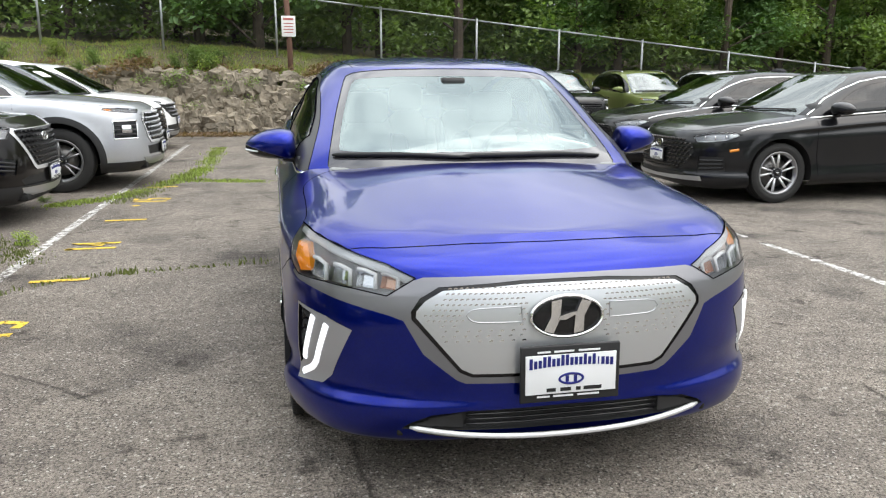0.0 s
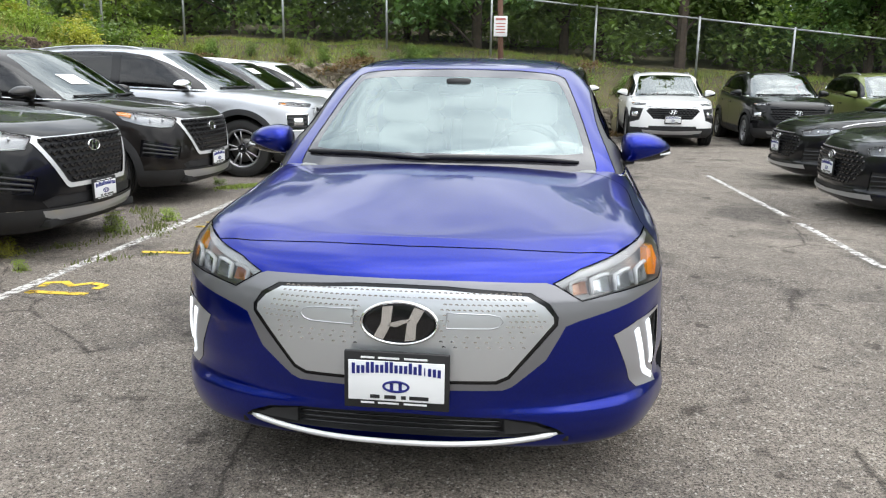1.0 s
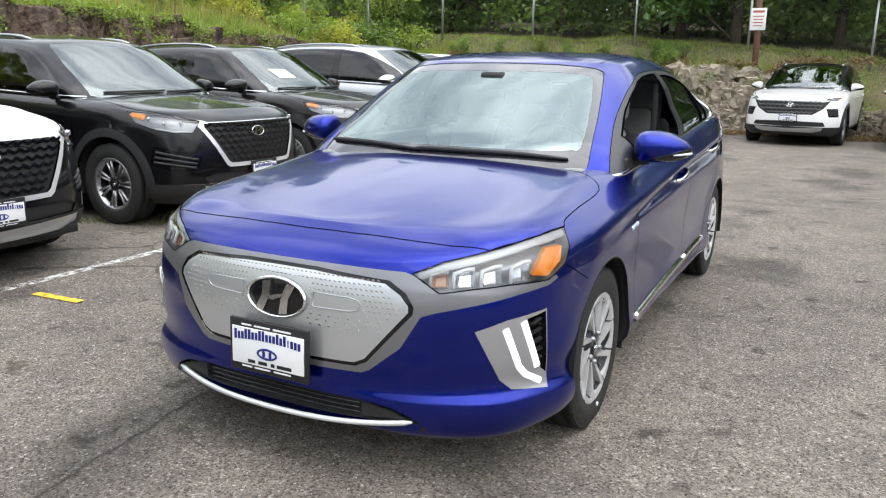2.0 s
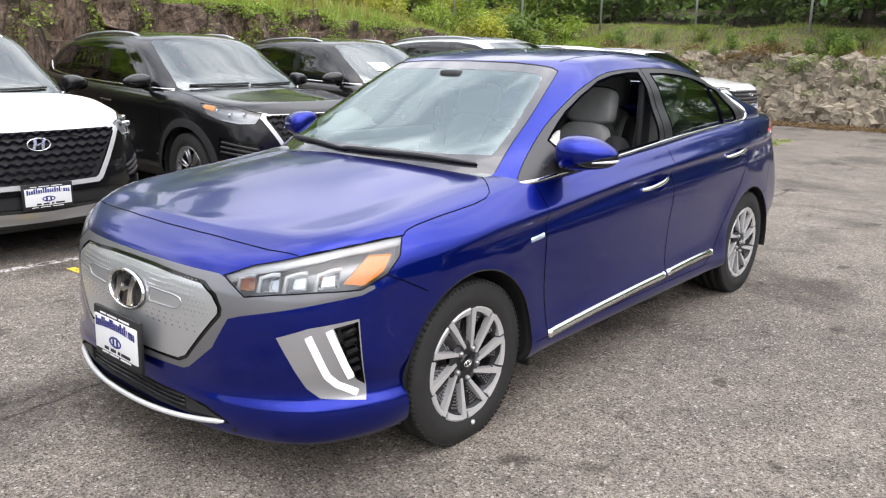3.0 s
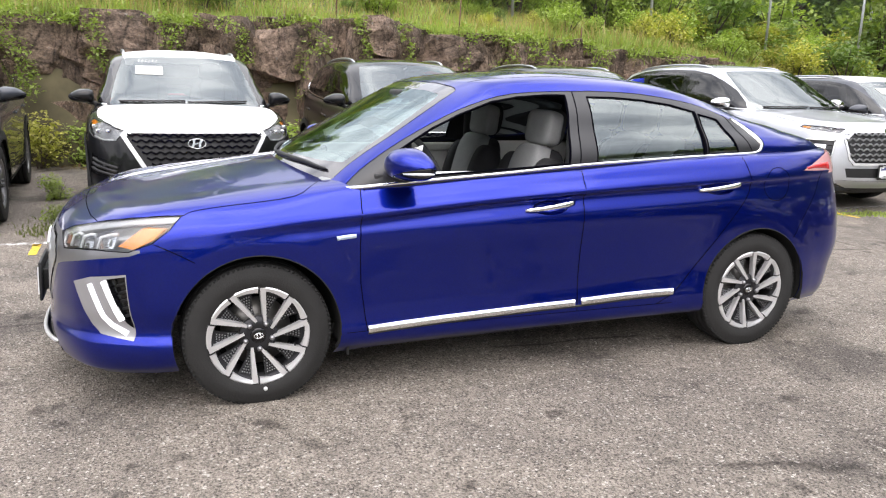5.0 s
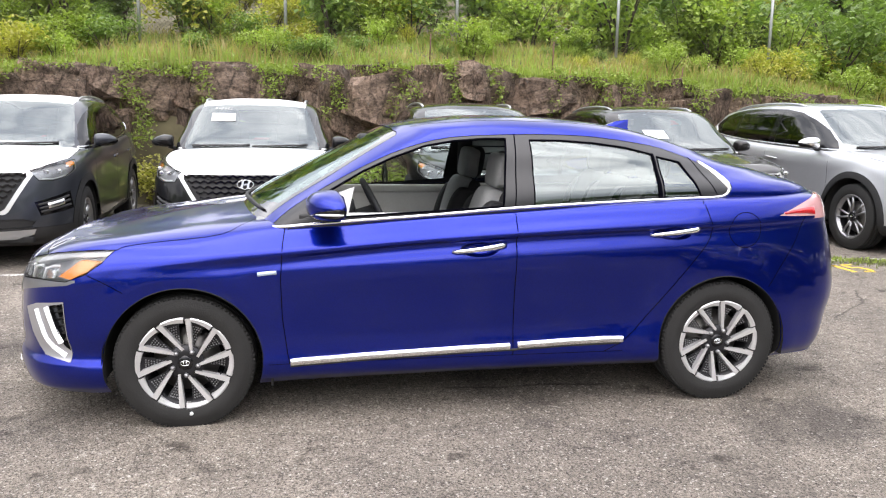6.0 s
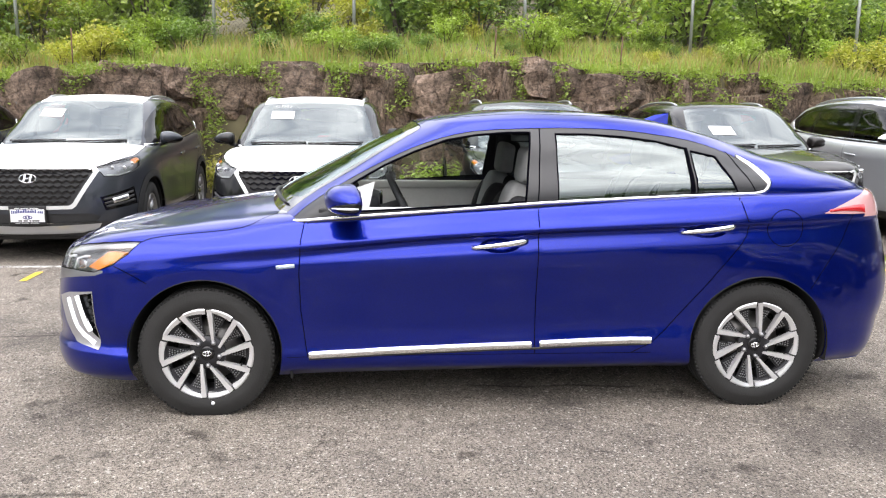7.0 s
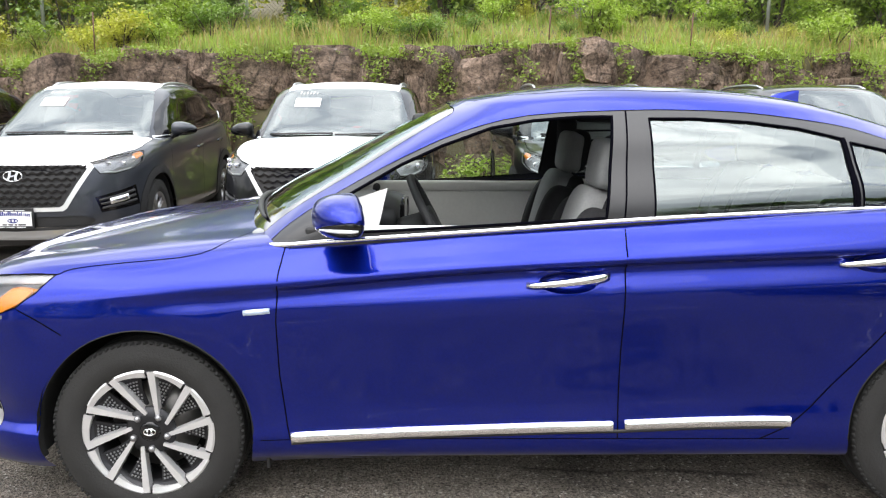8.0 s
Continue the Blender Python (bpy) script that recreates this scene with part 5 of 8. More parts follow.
        part("mirror_foot_panel", bm, M_BLACKPLASTIC, car)

    # roof fin
    bm = bmesh.new()
    fin = [(.97, 1.412), (1.02, 1.43), (1.075, 1.452), (1.13, 1.462), (1.155, 1.462), (1.145, 1.38), (1.0, 1.40)]
    a = [bm.verts.new((.006, y, z)) for y, z in fin]
    c2 = [bm.verts.new((-.006, y, z)) for y, z in fin]
    bm.faces.new(a)
    bm.faces.new(c2[::-1])
    for i in range(len(fin)):
        j = (i + 1) % len(fin)
        bm.faces.new((a[i], c2[i], c2[j], a[j]))
    for v in bm.verts:
        if v.co.z < 1.425:
            v.co.x *= 4.5
    bmesh.ops.recalc_face_normals(bm, faces=bm.faces)
    part("antenna_fin", bm, M_BLUE, car, "blue shark-fin antenna", smooth=False)

    # wheels, tubs, floor
    w = hero_wheel(car)
    set_wheels(w, [(.785, -1.352, .308, 0.06), (.785, 1.352, .317, 0.12), (-.785, -1.352, .308, 0.2), (-.785, 1.352, .317, 0.6)])
    for y0, z0 in wheels:
        for s in (1, -1):
            bm = bmesh.new()
            rows = []
            for a in range(-12, 193, 12):
                y, z = y0 + .364 * math.cos(radians(a)), z0 + .364 * math.sin(radians(a))
                rows.append((bm.verts.new((s * .90, y, z)), bm.verts.new((s * .5, y, z)), bm.verts.new((s * .5, y, max(z0 - .1, min(z, z0))))))
            for p, q in zip(rows, rows[1:]):
                bm.faces.new((p[0], p[1], q[1], q[0]))
                bm.faces.new((p[1], p[2], q[2], q[1]))
            part("wheel_tub", bm, M_LINER, car, "black wheel-arch liner")
            bm = bmesh.new()
            rows = []
            for k in range(-16, 197, 6):
                row = []
                for rr, dx in ((.357, .002), (.363, -.001), (.357, -.03)):
                    y, z = y0 + rr * math.cos(radians(k)), z0 + rr * math.sin(radians(k))
                    c, n = b.cast((.9, y0 + .375 * math.cos(radians(k)), max(.2, z0 + .375 * math.sin(radians(k)))), SIDE)
                    row.append(bm.verts.new((s * (c.x + dx), y, z)))
                rows.append(row)
            for p, q in zip(rows, rows[1:]):
                for k in range(2):
                    bm.faces.new((p[k], p[k + 1], q[k + 1], q[k]))
            part("arch_edge", bm, M_LINER, car)
    bm = bmesh.new()
    add_box(bm, 0, 0, .21, 1.50, 1.9, .05, .01)
    add_box(bm, 0, -1.95, .235, 1.1, .42, .05, .01)
    add_box(bm, 0, 1.93, .26, 1.1, .40, .05, .01)
    part("floor_pan", bm, M_LINER, car, "dark underbody")
    part("chalk_mark", tube(bmesh.new(), [(.884, -1.33, .065), (.891, -1.33, .065)], .009, 12), M_PLATEWHITE, car, "white chalk dot on the tyre")
    part("front_mudguard_flap", box_bm(.80, -.955, .26, .16, .012, .16, .004), M_BLACKPLASTIC, car)

    # cabin
    cab = part("dashboard", box_bm(0, -.72, .83, 1.42, .40, .26, .08), M_TRIMDARK, car, "dark dashboard")
    part("dash_top", box_bm(0, -.86, .945, 1.36, .34, .04, .018), M_DASH, cab, "grey dash top")
    part("instrument_hood", box_bm(.36, -.63, .985, .36, .20, .09, .04), M_TRIMDARK, cab)
    part("screen_panel", box_bm(0, -.525, .93, .30, .02, .13, .01), M_GLOSSBLACK, cab, "dark display")
    for vx in (.62, .16, -.16, -.62):
        part("air_vent", box_bm(vx, -.535, .90, .13, .03, .06, .012), M_GLOSSBLACK, cab, "black air vent")
    part("dash_strip", box_bm(0, -.528, .845, 1.34, .02, .022, .006), M_SATIN, cab, "silver dash strip")
    bm = bmesh.new()
    mwh = Matrix.Translation((.36, -.40, .955)) @ Matrix.Rotation(radians(27), 4, 'X')
    n = 36
    pts = [mwh @ Vector((.185 * math.cos(2 * math.pi * i / n), 0, .185 * math.sin(2 * math.pi * i / n))) for i in range(n + 1)]
    tube(bm, pts, .016, 8, cap=False)
    sw = part("steering_wheel", bm, M_TRIMDARK, car, "dark steering wheel")
    part("steering_column", tube(bmesh.new(), [(.36, -.42, .945), (.36, -.62, .87)], [.05, .065], 12), M_TRIMDARK, sw)
    bm = bmesh.new()
    add_box(bm, 0, 0, 0, .16, .04, .11, .02, mwh)
    for a in (0, math.pi, -math.pi / 2):
        p = Vector((math.cos(a) * .1, 0, math.sin(a) * .1))
        add_box(bm, p.x * 1.2, 0, p.z * 1.2, .12 if a != -math.pi / 2 else .04, .018, .03 if a != -math.pi / 2 else .12, .006, mwh)
    part("wheel_hub", bm, M_TRIMDARK, sw)
    part("floor_carpet", box_bm(0, .3, .27, 1.5, 2.6, .06, .01), M_TRIMDARK, car, "dark floor")
    part("centre_console", box_bm(0, -.1, .48, .26, 1.1, .36, .05), M_TRIMDARK, car, "dark centre console")
    for sg in (1, -1):
        seat(car, (sg * .39, -.19, .29), .54, M_CLOTH, M_CLOTHDARK, "grey and black front seat")
        lining = part("door_lining", box_bm(sg * .79, -.28, .66, .04, 1.05, .60, .015), M_TRIMLIGHT, car, "pale grey door lining")
        part("armrest", box_bm(sg * .75, -.15, .68, .06, .5, .05, .015), M_TRIMDARK, lining)
        part("lining_cap", box_bm(sg * .785, -.28, .972, .05, 1.08, .055, .012), M_TRIMLIGHT, lining)
        part("rear_door_lining", box_bm(sg * .79, .75, .70, .04, .85, .62, .015), M_TRIMLIGHT, car, "pale grey rear door lining")
        part("pillar_lining", box_bm(sg * .68, .29, 1.14, .04, .10, .36, .015), M_TRIMDARK, car)
        part("seat_belt", box_bm(sg * .675, .27, 1.05, .006, .045, .55, .002), M_TRIMDARK, car, "dark seat belt")
    for sx in (.38, 0, -.38):
        seat(car, (sx, .70, .33), .46, M_CLOTH, M_CLOTHDARK if sx else M_CLOTH, "grey rear seat", headrest=True)
    part("parcel_shelf", box_bm(0, 1.6, .98, 1.25, .62, .03, .01), M_TRIMDARK, car, "dark parcel shelf")
    hl = bmesh.new()
    rows = []
    for i in range(13):
        y = -.22 + i * .125
        rows.append([hl.verts.new((x, y, hero_roof_z(x, y) - .045)) for x in [(-.58 + k * .145) for k in range(9)]])
    for p, q in zip(rows, rows[1:]):
        for k in range(8):
            hl.faces.new((p[k], q[k], q[k + 1], p[k + 1]))
    part("headliner", hl, M_TRIMLIGHT, car, "pale grey headliner")
    part("interior_mirror", box_bm(0, -.33, 1.30, .24, .04, .065, .02), M_GLOSSBLACK, screen, "black interior mirror")
    part("sensor_housing", box_bm(0, -.42, 1.335, .13, .13, .05, .02), M_BLACKPLASTIC, screen, "black sensor housing")
    # white panel added to stand in for the bright reflection at the dash end
    bm = bmesh.new()
    prism(bm, [(.725, -.70, 1.07), (.715, -.552, 1.118), (.735, -.592, .945), (.745, -.70, .945)], (-.012, 0, 0))
    part("sheet", bm, M_PAPERWHITE, car, "white panel added for the bright dash end behind the mirror corner", smooth=False)

    # cowl and wipers
    bm = bmesh.new()
    rows = []
    for i in range(-14, 15):
        x = i * .052
        y = -1.085 + .16 * abs(x / .73) ** 2.2
        rows.append([bm.verts.new((x, y + dy, .968 - .03 * abs(x / .73) ** 2 + dz)) for dy, dz in ((-.05, -.012), (-.02, .0), (.04, .012), (.10, .03))])
    for p, q in zip(rows, rows[1:]):
        for k in range(3):
            bm.faces.new((p[k], q[k], q[k + 1], p[k + 1]))
    part("cowl_panel", bm, M_BLACKPLASTIC, car, "black cowl below the windscreen")
    for line in ([(.60, -.965, 1.0), (.36, -1.02, 1.015), (.0, -1.03, 1.018), (-.10, -1.025, 1.015)], [(-.06, -1.035, 1.012), (-.35, -1.0, 1.022), (-.60, -.925, 1.018), (-.66, -.90, 1.015)]):
        fine = []
        for p in smooth_line(line, 8):
            c, n = r.cast((p[0], p[1], p[2]), FRONT)
            fine.append((p[0], c.y - .014, p[2] + .001))
        bm = bmesh.new()
        tube(bm, fine, [.005 + .007 * math.sin(math.pi * i / (len(fine) - 1)) ** .6 for i in range(len(fine))], 6)
        wp = part("wiper", bm, M_BLACKPLASTIC, car, "black windscreen wiper")
        bm = bmesh.new()
        tube(bm, [(x, y + .008, z - .008) for x, y, z in fine[: len(fine) * 3 // 4]], .006, 6)
        part("wiper_rubber", bm, M_SEAM, wp)
    return car


M_AMBERPALE = mat("pale_amber_reflector", (0.62, 0.36, 0.24), rough=0.25, metal=0.3)
M_BADGE = mat("badge_pale_blue", (0.55, 0.66, 0.82), rough=0.2, metal=0.5)
M_FRIT = mat("dark_glass_print", (0.035, 0.034, 0.04), rough=0.04, coat=1.0)
M_FRIT.node_tree.nodes["Principled BSDF"].inputs["IOR"].default_value = 1.6
M_BPILLAR = mat("satin_black_trim", (0.024, 0.024, 0.026), rough=0.35, noise_amt=0.05, noise_scale=80)
M_DASH = mat("grey_dash_plastic", (0.24, 0.25, 0.25), rough=0.65, noise_amt=0.08, noise_scale=80, bump=0.1, bump_scale=400)
build_hero()


# ---- the other parked cars ----
SUV_PLAN = [(0, -2.24), (.36, -2.215), (.64, -2.13), (.81, -1.97), (.888, -1.76), (.915, -1.52), (.925, -1.335), (.925, -.85), (.925, -.2), (.925, .35), (.925, .9), (.92, 1.335), (.90, 1.75), (.845, 2.03), (.63, 2.17), (.32, 2.225), (0, 2.24)]
SUV_BASE = [(0, -1.10), (.38, -1.07), (.66, -.985), (.79, -.87), (.838, -.65), (.85, -.2), (.85, .35), (.842, .9), (.825, 1.35), (.80, 1.65), (.71, 1.95), (.5, 2.08), (.25, 2.11), (0, 2.12)]
SUV_RAIL = [(0, -.28), (.32, -.26), (.55, -.21), (.645, -.13), (.67, .04), (.68, .25), (.685, .5), (.68, .85), (.665, 1.15), (.645, 1.4), (.58, 1.64), (.43, 1.76), (.2, 1.80), (0, 1.81)]


def suv_body_net():
    rows = level_rows(SUV_PLAN, [
        ([(0, .12), (3, .12), (8, .10), (13, .12), (16, .12)], [(0, .22), (3, .21), (8, .24), (13, .28), (16, .3)]),
        ([(0, .03), (3, .04), (6, .02), (8, .025), (13, .05), (16, .05)], [(0, .29), (3, .29), (8, .30), (13, .36), (16, .38)]),
        ([(0, .01), (3, .01), (6, .0), (8, .006), (13, .02), (16, .02)], [(0, .43), (4, .44), (8, .46), (13, .52), (16, .55)]),
        ([(0, .02), (3, .015), (6, .0), (8, .012), (13, .0), (16, .0)], [(0, .60), (4, .60), (8, .64), (13, .70), (16, .72)]),
        ([(0, .045), (3, .035), (5, .01), (6, .005), (8, .006), (11, .005), (13, .02), (16, .03)], [(0, .76), (3, .75), (6, .80), (8, .84), (11, .88), (16, .90)]),
        ([(0, .075), (3, .055), (5, .02), (6, .012), (8, .0), (11, .004), (13, .04), (16, .06)], [(0, .86), (3, .85), (6, .91), (8, .94), (11, .99), (16, 1.0)]),
        ([(0, .12), (3, .095), (5, .06), (6, .05), (8, .03), (11, .045), (13, .08), (16, .09)], [(0, .925), (3, .93), (5, .97), (6, 1.0), (8, 1.04), (9, 1.06), (11, 1.12), (13, 1.15), (16, 1.12)]),
        ([(0, .22), (3, .175), (5, .14), (6, .13), (8, .076), (11, .095), (13, .14), (16, .14)], [(0, .98), (3, .98), (5, 1.015), (6, 1.04), (7, 1.06), (8, 1.08), (9, 1.10), (11, 1.16), (13, 1.2), (16, 1.18)]),
    ])
    mid_y = [(0, -1.9), (1, -1.82), (2, -1.7), (3, -1.56), (4, -1.44), (5, -1.3), (6, -1.15), (7, -.95), (8, -.4), (9, .25), (10, .8), (11, 1.2), (12, 1.5), (13, 1.75), (14, 1.9), (15, 2.0), (16, 2.05)]
    mid_z = [(-2.0, .99), (-1.8, 1.02), (-1.5, 1.06), (-1.15, 1.095), (-.9, 1.1), (0, 1.1), (1.3, 1.15), (2.1, 1.18)]
    centre = [(0.0, along(mid_y, k), along(mid_z, along(mid_y, k))) for k in range(17)]
    return np.array(rows + crown_rows(rows[-1], centre, mid_z))


def suv_roof_z(x, y):
    z = along([(-.5, 1.47), (-.28, 1.565), (-.1, 1.605), (.2, 1.632), (.5, 1.64), (.9, 1.632), (1.3, 1.605), (1.6, 1.565), (1.8, 1.53), (2.1, 1.44)], y)
    return z - .09 * x * x - .14 * x ** 4


def suv_roof_net():
    bz = [(0, 1.095), (2, 1.07), (3, 1.05), (4, 1.065), (5, 1.085), (6, 1.105), (7, 1.13), (8, 1.165), (9, 1.19), (10, 1.2), (13, 1.2)]
    base = [(x, y, along(bz, k)) for k, (x, y) in enumerate(SUV_BASE)]
    low = [(x - (.03 if k > 3 else 0), y + (-.1 if k < 4 else 0) + (.06 if k > 10 else 0), z - .14) for k, (x, y, z) in enumerate(base)]
    low[0] = (0.0, low[0][1], low[0][2])
    low[-1] = (0.0, low[-1][1], low[-1][2])
    rail = [(x, y, suv_roof_z(x, y) - .004) for x, y in SUV_RAIL]
    mid = []
    for k, (a, c) in enumerate(zip(base, rail)):
        m = (np.array(a) + np.array(c)) / 2
        s = along([(0, .02), (3, .018), (5, .03), (8, .028), (10, .03), (13, .03)], k)
        m[0] += s * (0 if k in (0, 13) else .8)
        m[2] += s * (.7 if k < 4 or k > 9 else .2)
        mid.append(tuple(m))
    cy = [(0, .05), (3, .15), (5, .35), (6, .55), (7, .75), (9, 1.0), (11, 1.15), (13, 1.25)]
    centre, half = [], []
    for k, (x, y) in enumerate(SUV_RAIL):
        yc = along(cy, k)
        centre.append((0.0, yc, suv_roof_z(0, yc)))
        xh, yh = x * .55, y * .55 + yc * .45
        half.append((xh, yh, suv_roof_z(xh, yh)))
    return np.array([low, base, mid, rail, half, centre])


def scaled(pts, k):
    return [tuple(c * f for c, f in zip(p, k)) for p in pts]


def mesh_pattern(sh, parent, outline, k, material, step=.055, bar=.007):
    """A lattice of slanting bars over a grille opening."""
    bm = bmesh.new()
    zs = [p[1] for p in outline]
    zlo, zhi = min(zs), max(zs)

    def half_width(z):
        w = 0
        n = len(outline)
        for i in range(n):
            (x0, z0), (x1, z1) = outline[i], outline[(i + 1) % n]
            if (z0 - z) * (z1 - z) <= 0 and z0 != z1:
                w = max(w, x0 + (x1 - x0) * (z - z0) / (z1 - z0))
        return w

    rows = int((zhi - zlo) / (step * .62))
    for j in range(rows):
        z = zlo + (j + .5) * (zhi - zlo) / rows
        hw = half_width(z) - .015
        n = int(hw / step) + 1
        for i in range(-n, n + 1):
            x = (i + (.5 if j % 2 else 0)) * step
            if abs(x) > hw:
                continue
            for s in (-1, 1):
                a, _ = sh.cast((x * k[0], -2.2 * k[1], z * k[2]), FRONT)
                p = [(x + s * step * .5, z + step * .28), (x, z)]
                q = [a + Vector(((px - x) * k[0], -.004, (pz - z) * k[2])) for px, pz in p]
                d = (q[1] - q[0]).normalized().cross(Vector((0, 1, 0))) * bar
                vs = [bm.verts.new(v) for v in (q[0] - d, q[0] + d, q[1] + d, q[1] - d)]
                vt = [bm.verts.new(v.co + Vector((0, .012, 0))) for v in vs]
                bm.faces.new(vs)
                for e in range(4):
                    f = (e + 1) % 4
                    bm.faces.new((vs[e], vt[e], vt[f], vs[f]))
    return part("grille_mesh", bm, material, parent, "", smooth=False)


def parked_car(name, label, m, net, roofnet, k, paint_mat, o, group="row of parked cars"):
    """A parked car: panels, glass, lamps, grille, wheels; o holds the outlines of its type."""
    car = thing(name, m, label, "car", group)
    K = np.array(k)
    wheels = [(o["axles"][0], o["wheel_z"]), (o["axles"][1], o["wheel_z"])]
    g = dense_net(net, 3, 4) * K
    g = arch_flare(g, wheels, o["arch"] + .03, o["arch"] + .12, .014)
    b = Shell(g)
    r = Shell(dense_net(roofnet, 4, 5) * K)

    def X(pts, y=-2.2):
        return [(x * K[0], y * K[1], z * K[2]) for x, z in pts]

    def Y(pts, x=.9):
        return [(x * K[0], y * K[1], z * K[2]) for y, z in pts]

    def T(pts):
        return [(x * K[0], y * K[1], 1.0) for x, y in pts]

    for y0, z0 in wheels:
        b.cut(yz(arch_line(y0, z0, o["arch"])), SIDE, 99, keep=lambda c: c.x > .4)
    b.cut(T(o["cabin"]), TOP, 99, only=(0,))
    b.cut(X([(-.2, .0), (1.3, .0), (1.3, 2), (-.2, 2)]), FRONT, 2, keep=lambda c: c.y < -1.72 * K[1], only=(0,))
    b.cut(T(o["hood"]), TOP, 3, only=(0, 2))
    if o.get("cladding"):
        cz = o["cladding"]
        b.cut(Y([(-3, 0), (3, 0), (3, cz), (-3, cz)]), SIDE, 20, only=(0, 2))
        b.cut(X([(-.2, 0), (2, 0), (2, o.get("clad_front", cz)), (-.2, o.get("clad_front", cz))]), FRONT, 20, only=(2,))
        for y0, z0 in wheels:
            b.cut(yz(arch_line(y0, z0, o["arch"] + .075)), SIDE, 20, only=(0, 2), keep=lambda c: c.x > .4)
    OB = (-.55, .83, 0)
    if o.get("lower"):
        b.cut(X(o["lower"]), FRONT, 15, only=(2, 20))
    if o.get("frame"):
        b.cut(X(o["frame"]), FRONT, 13, only=(2, 3, 20))
    b.cut(X(o["grille"]), FRONT, 12, only=(2, 3, 13, 20))
    b.cut(scaled(o["lamp"], k), OB, 10, only=(0, 2, 3, 13, 20))
    if o.get("fog"):
        b.cut(scaled(o["fog"], k), OB, 16, only=(2, 20))
    b.cut(Y(o["door_f"]), SIDE, 4, only=(0,))
    b.cut(Y(o["door_r"]), SIDE, 5, only=(0,))
    b.cut(Y([(1.62, 0), (3, 0), (3, .85), (1.75, .85)]), SIDE, 7, only=(0,))
    b.cut(X([(-.2, 0), (1.3, 0), (1.3, .85), (-.2, .85)], 2.2), REAR, 7, only=(0,), keep=lambda c: c.y > 1.7 * K[1])
    b.cut(Y(o["tail"]), SIDE, 17, only=(0, 7))
    if o.get("bolster"):
        b.cut(X(o["bolster"]), FRONT, 18, only=(2, 20, 15))

    bump = b.panel("front_bumper", 2, paint_mat, car)
    hood_ob = b.panel("hood", 3, o.get("hood_mat", paint_mat), car, None, o.get("hood_label", ""))
    for s in (False, True):
        b.panel("body_side", 0, paint_mat, car, s)
        b.panel("front_door", 4, paint_mat, car, s)
        b.panel("rear_door", 5, paint_mat, car, s)
        b.panel("tail_lamp", 17, M_RED, car, s, "red tail lamp", push=.002)
    b.panel("rear_bumper", 7, paint_mat, car)
    bump = bump or hood_ob
    if o.get("cladding"):
        b.panel("lower_cladding", 20, M_CLADDING, car, None, "black plastic lower cladding", push=.006)
    if o.get("lower"):
        b.panel("lower_grille", 15, M_BLACKPLASTIC, bump, None, "black lower grille", push=-.012)
    if o.get("bolster"):
        b.panel("skid_plate", 18, M_SATIN, bump, None, "silver skid plate", push=.008)
    if o.get("frame"):
        b.panel("grille_frame", 13, o.get("frame_mat", M_FRAME), bump, None, "chrome grille frame", push=.008)
    gr = b.panel("grille", 12, M_BLACKPLASTIC, bump, None, "black grille", push=-.008)
    if gr:
        mesh_pattern(b, gr, o["grille"], K, o.get("mesh_mat", M_GLOSSBLACK), o.get("mesh", .07), o.get("bar", .008))
    ez = o["emblem"]
    c, n = b.cast((0, -2.2 * K[1], ez * K[2]), FRONT)
    emblem(bump, (0, c.y - .012, ez * K[2]), .075, .042, tilt=-.15, back=False)
    c, n = b.cast((o.get("plate_x", 0), -2.2 * K[1], o["plate"] * K[2]), FRONT)
    number_plate(bump, (o.get("plate_x", 0), c.y - .022, o["plate"] * K[2]), .305, .155)
    for s in (False, True):
        sg = -1 if s else 1
        lamp = b.panel("headlamp", 10, M_BUCKETPALE, car, s, "clear-lens headlamp", push=-.03)
        if lamp:
            lens = b.panel("lens", 10, M_LENS, lamp, s, "", push=.001)
            lens.visible_shadow = False
            L = [Vector(p) for p in scaled(o["lamp"], k)]
            cen = sum(L, Vector()) / len(L)
            for f, rad in ((.38, .030), (.0, .034), (-.36, .030)):
                far = L[0] if f > 0 else L[o.get("lamp_far", len(L) // 2)]
                p = cen + (far - cen) * abs(f) * 1.2
                c, n = b.cast(p, OB)
                p = c - n * .018
                bm = bmesh.new()
                bmesh.ops.create_uvsphere(bm, u_segments=12, v_segments=8, radius=rad)
                for v in bm.verts:
                    q = [math.copysign(abs(e / rad) ** .5, e) * rad for e in v.co]
                    v.co = Vector(((p.x + q[0] * 1.15) * sg, p.y - q[0] * .55 + q[1] * .3, p.z + q[2] * .62))
                part("lamp_unit", bm, M_REFLECTOR, lamp, "bright lamp unit")
            bm = bmesh.new()
            b.ribbon(bm, [L[1].lerp(cen, .16), L[2].lerp(cen, .16), L[3].lerp(cen, .14)], OB, .012, -.008, .004, mirror=s)
            part("lamp_strip", bm, M_LAMPWHITE, lamp, "white lamp strip")
            far = L[o.get("lamp_far", len(L) // 2)]
            bm = bmesh.new()
            p0, _ = b.cast(cen + (far - cen) * .55, OB)
            p1, _ = b.cast(cen + (far - cen) * .88, OB)
            b.ribbon(bm, [p0, p1], OB, .055, -.012, .006, mirror=s)
            part("amber_reflector" if o.get("amber", True) else "lamp_corner", bm, M_AMBER if o.get("amber", True) else M_LAMPWHITE, lamp, "amber corner reflector" if o.get("amber", True) else "pale lamp corner")
            bm = bmesh.new()
            b.ribbon(bm, list(L) + [L[0]], OB, .007, .001, .003, mirror=s)
            part("lamp_border", bm, o.get("lamp_edge", M_GLOSSBLACK), lamp)
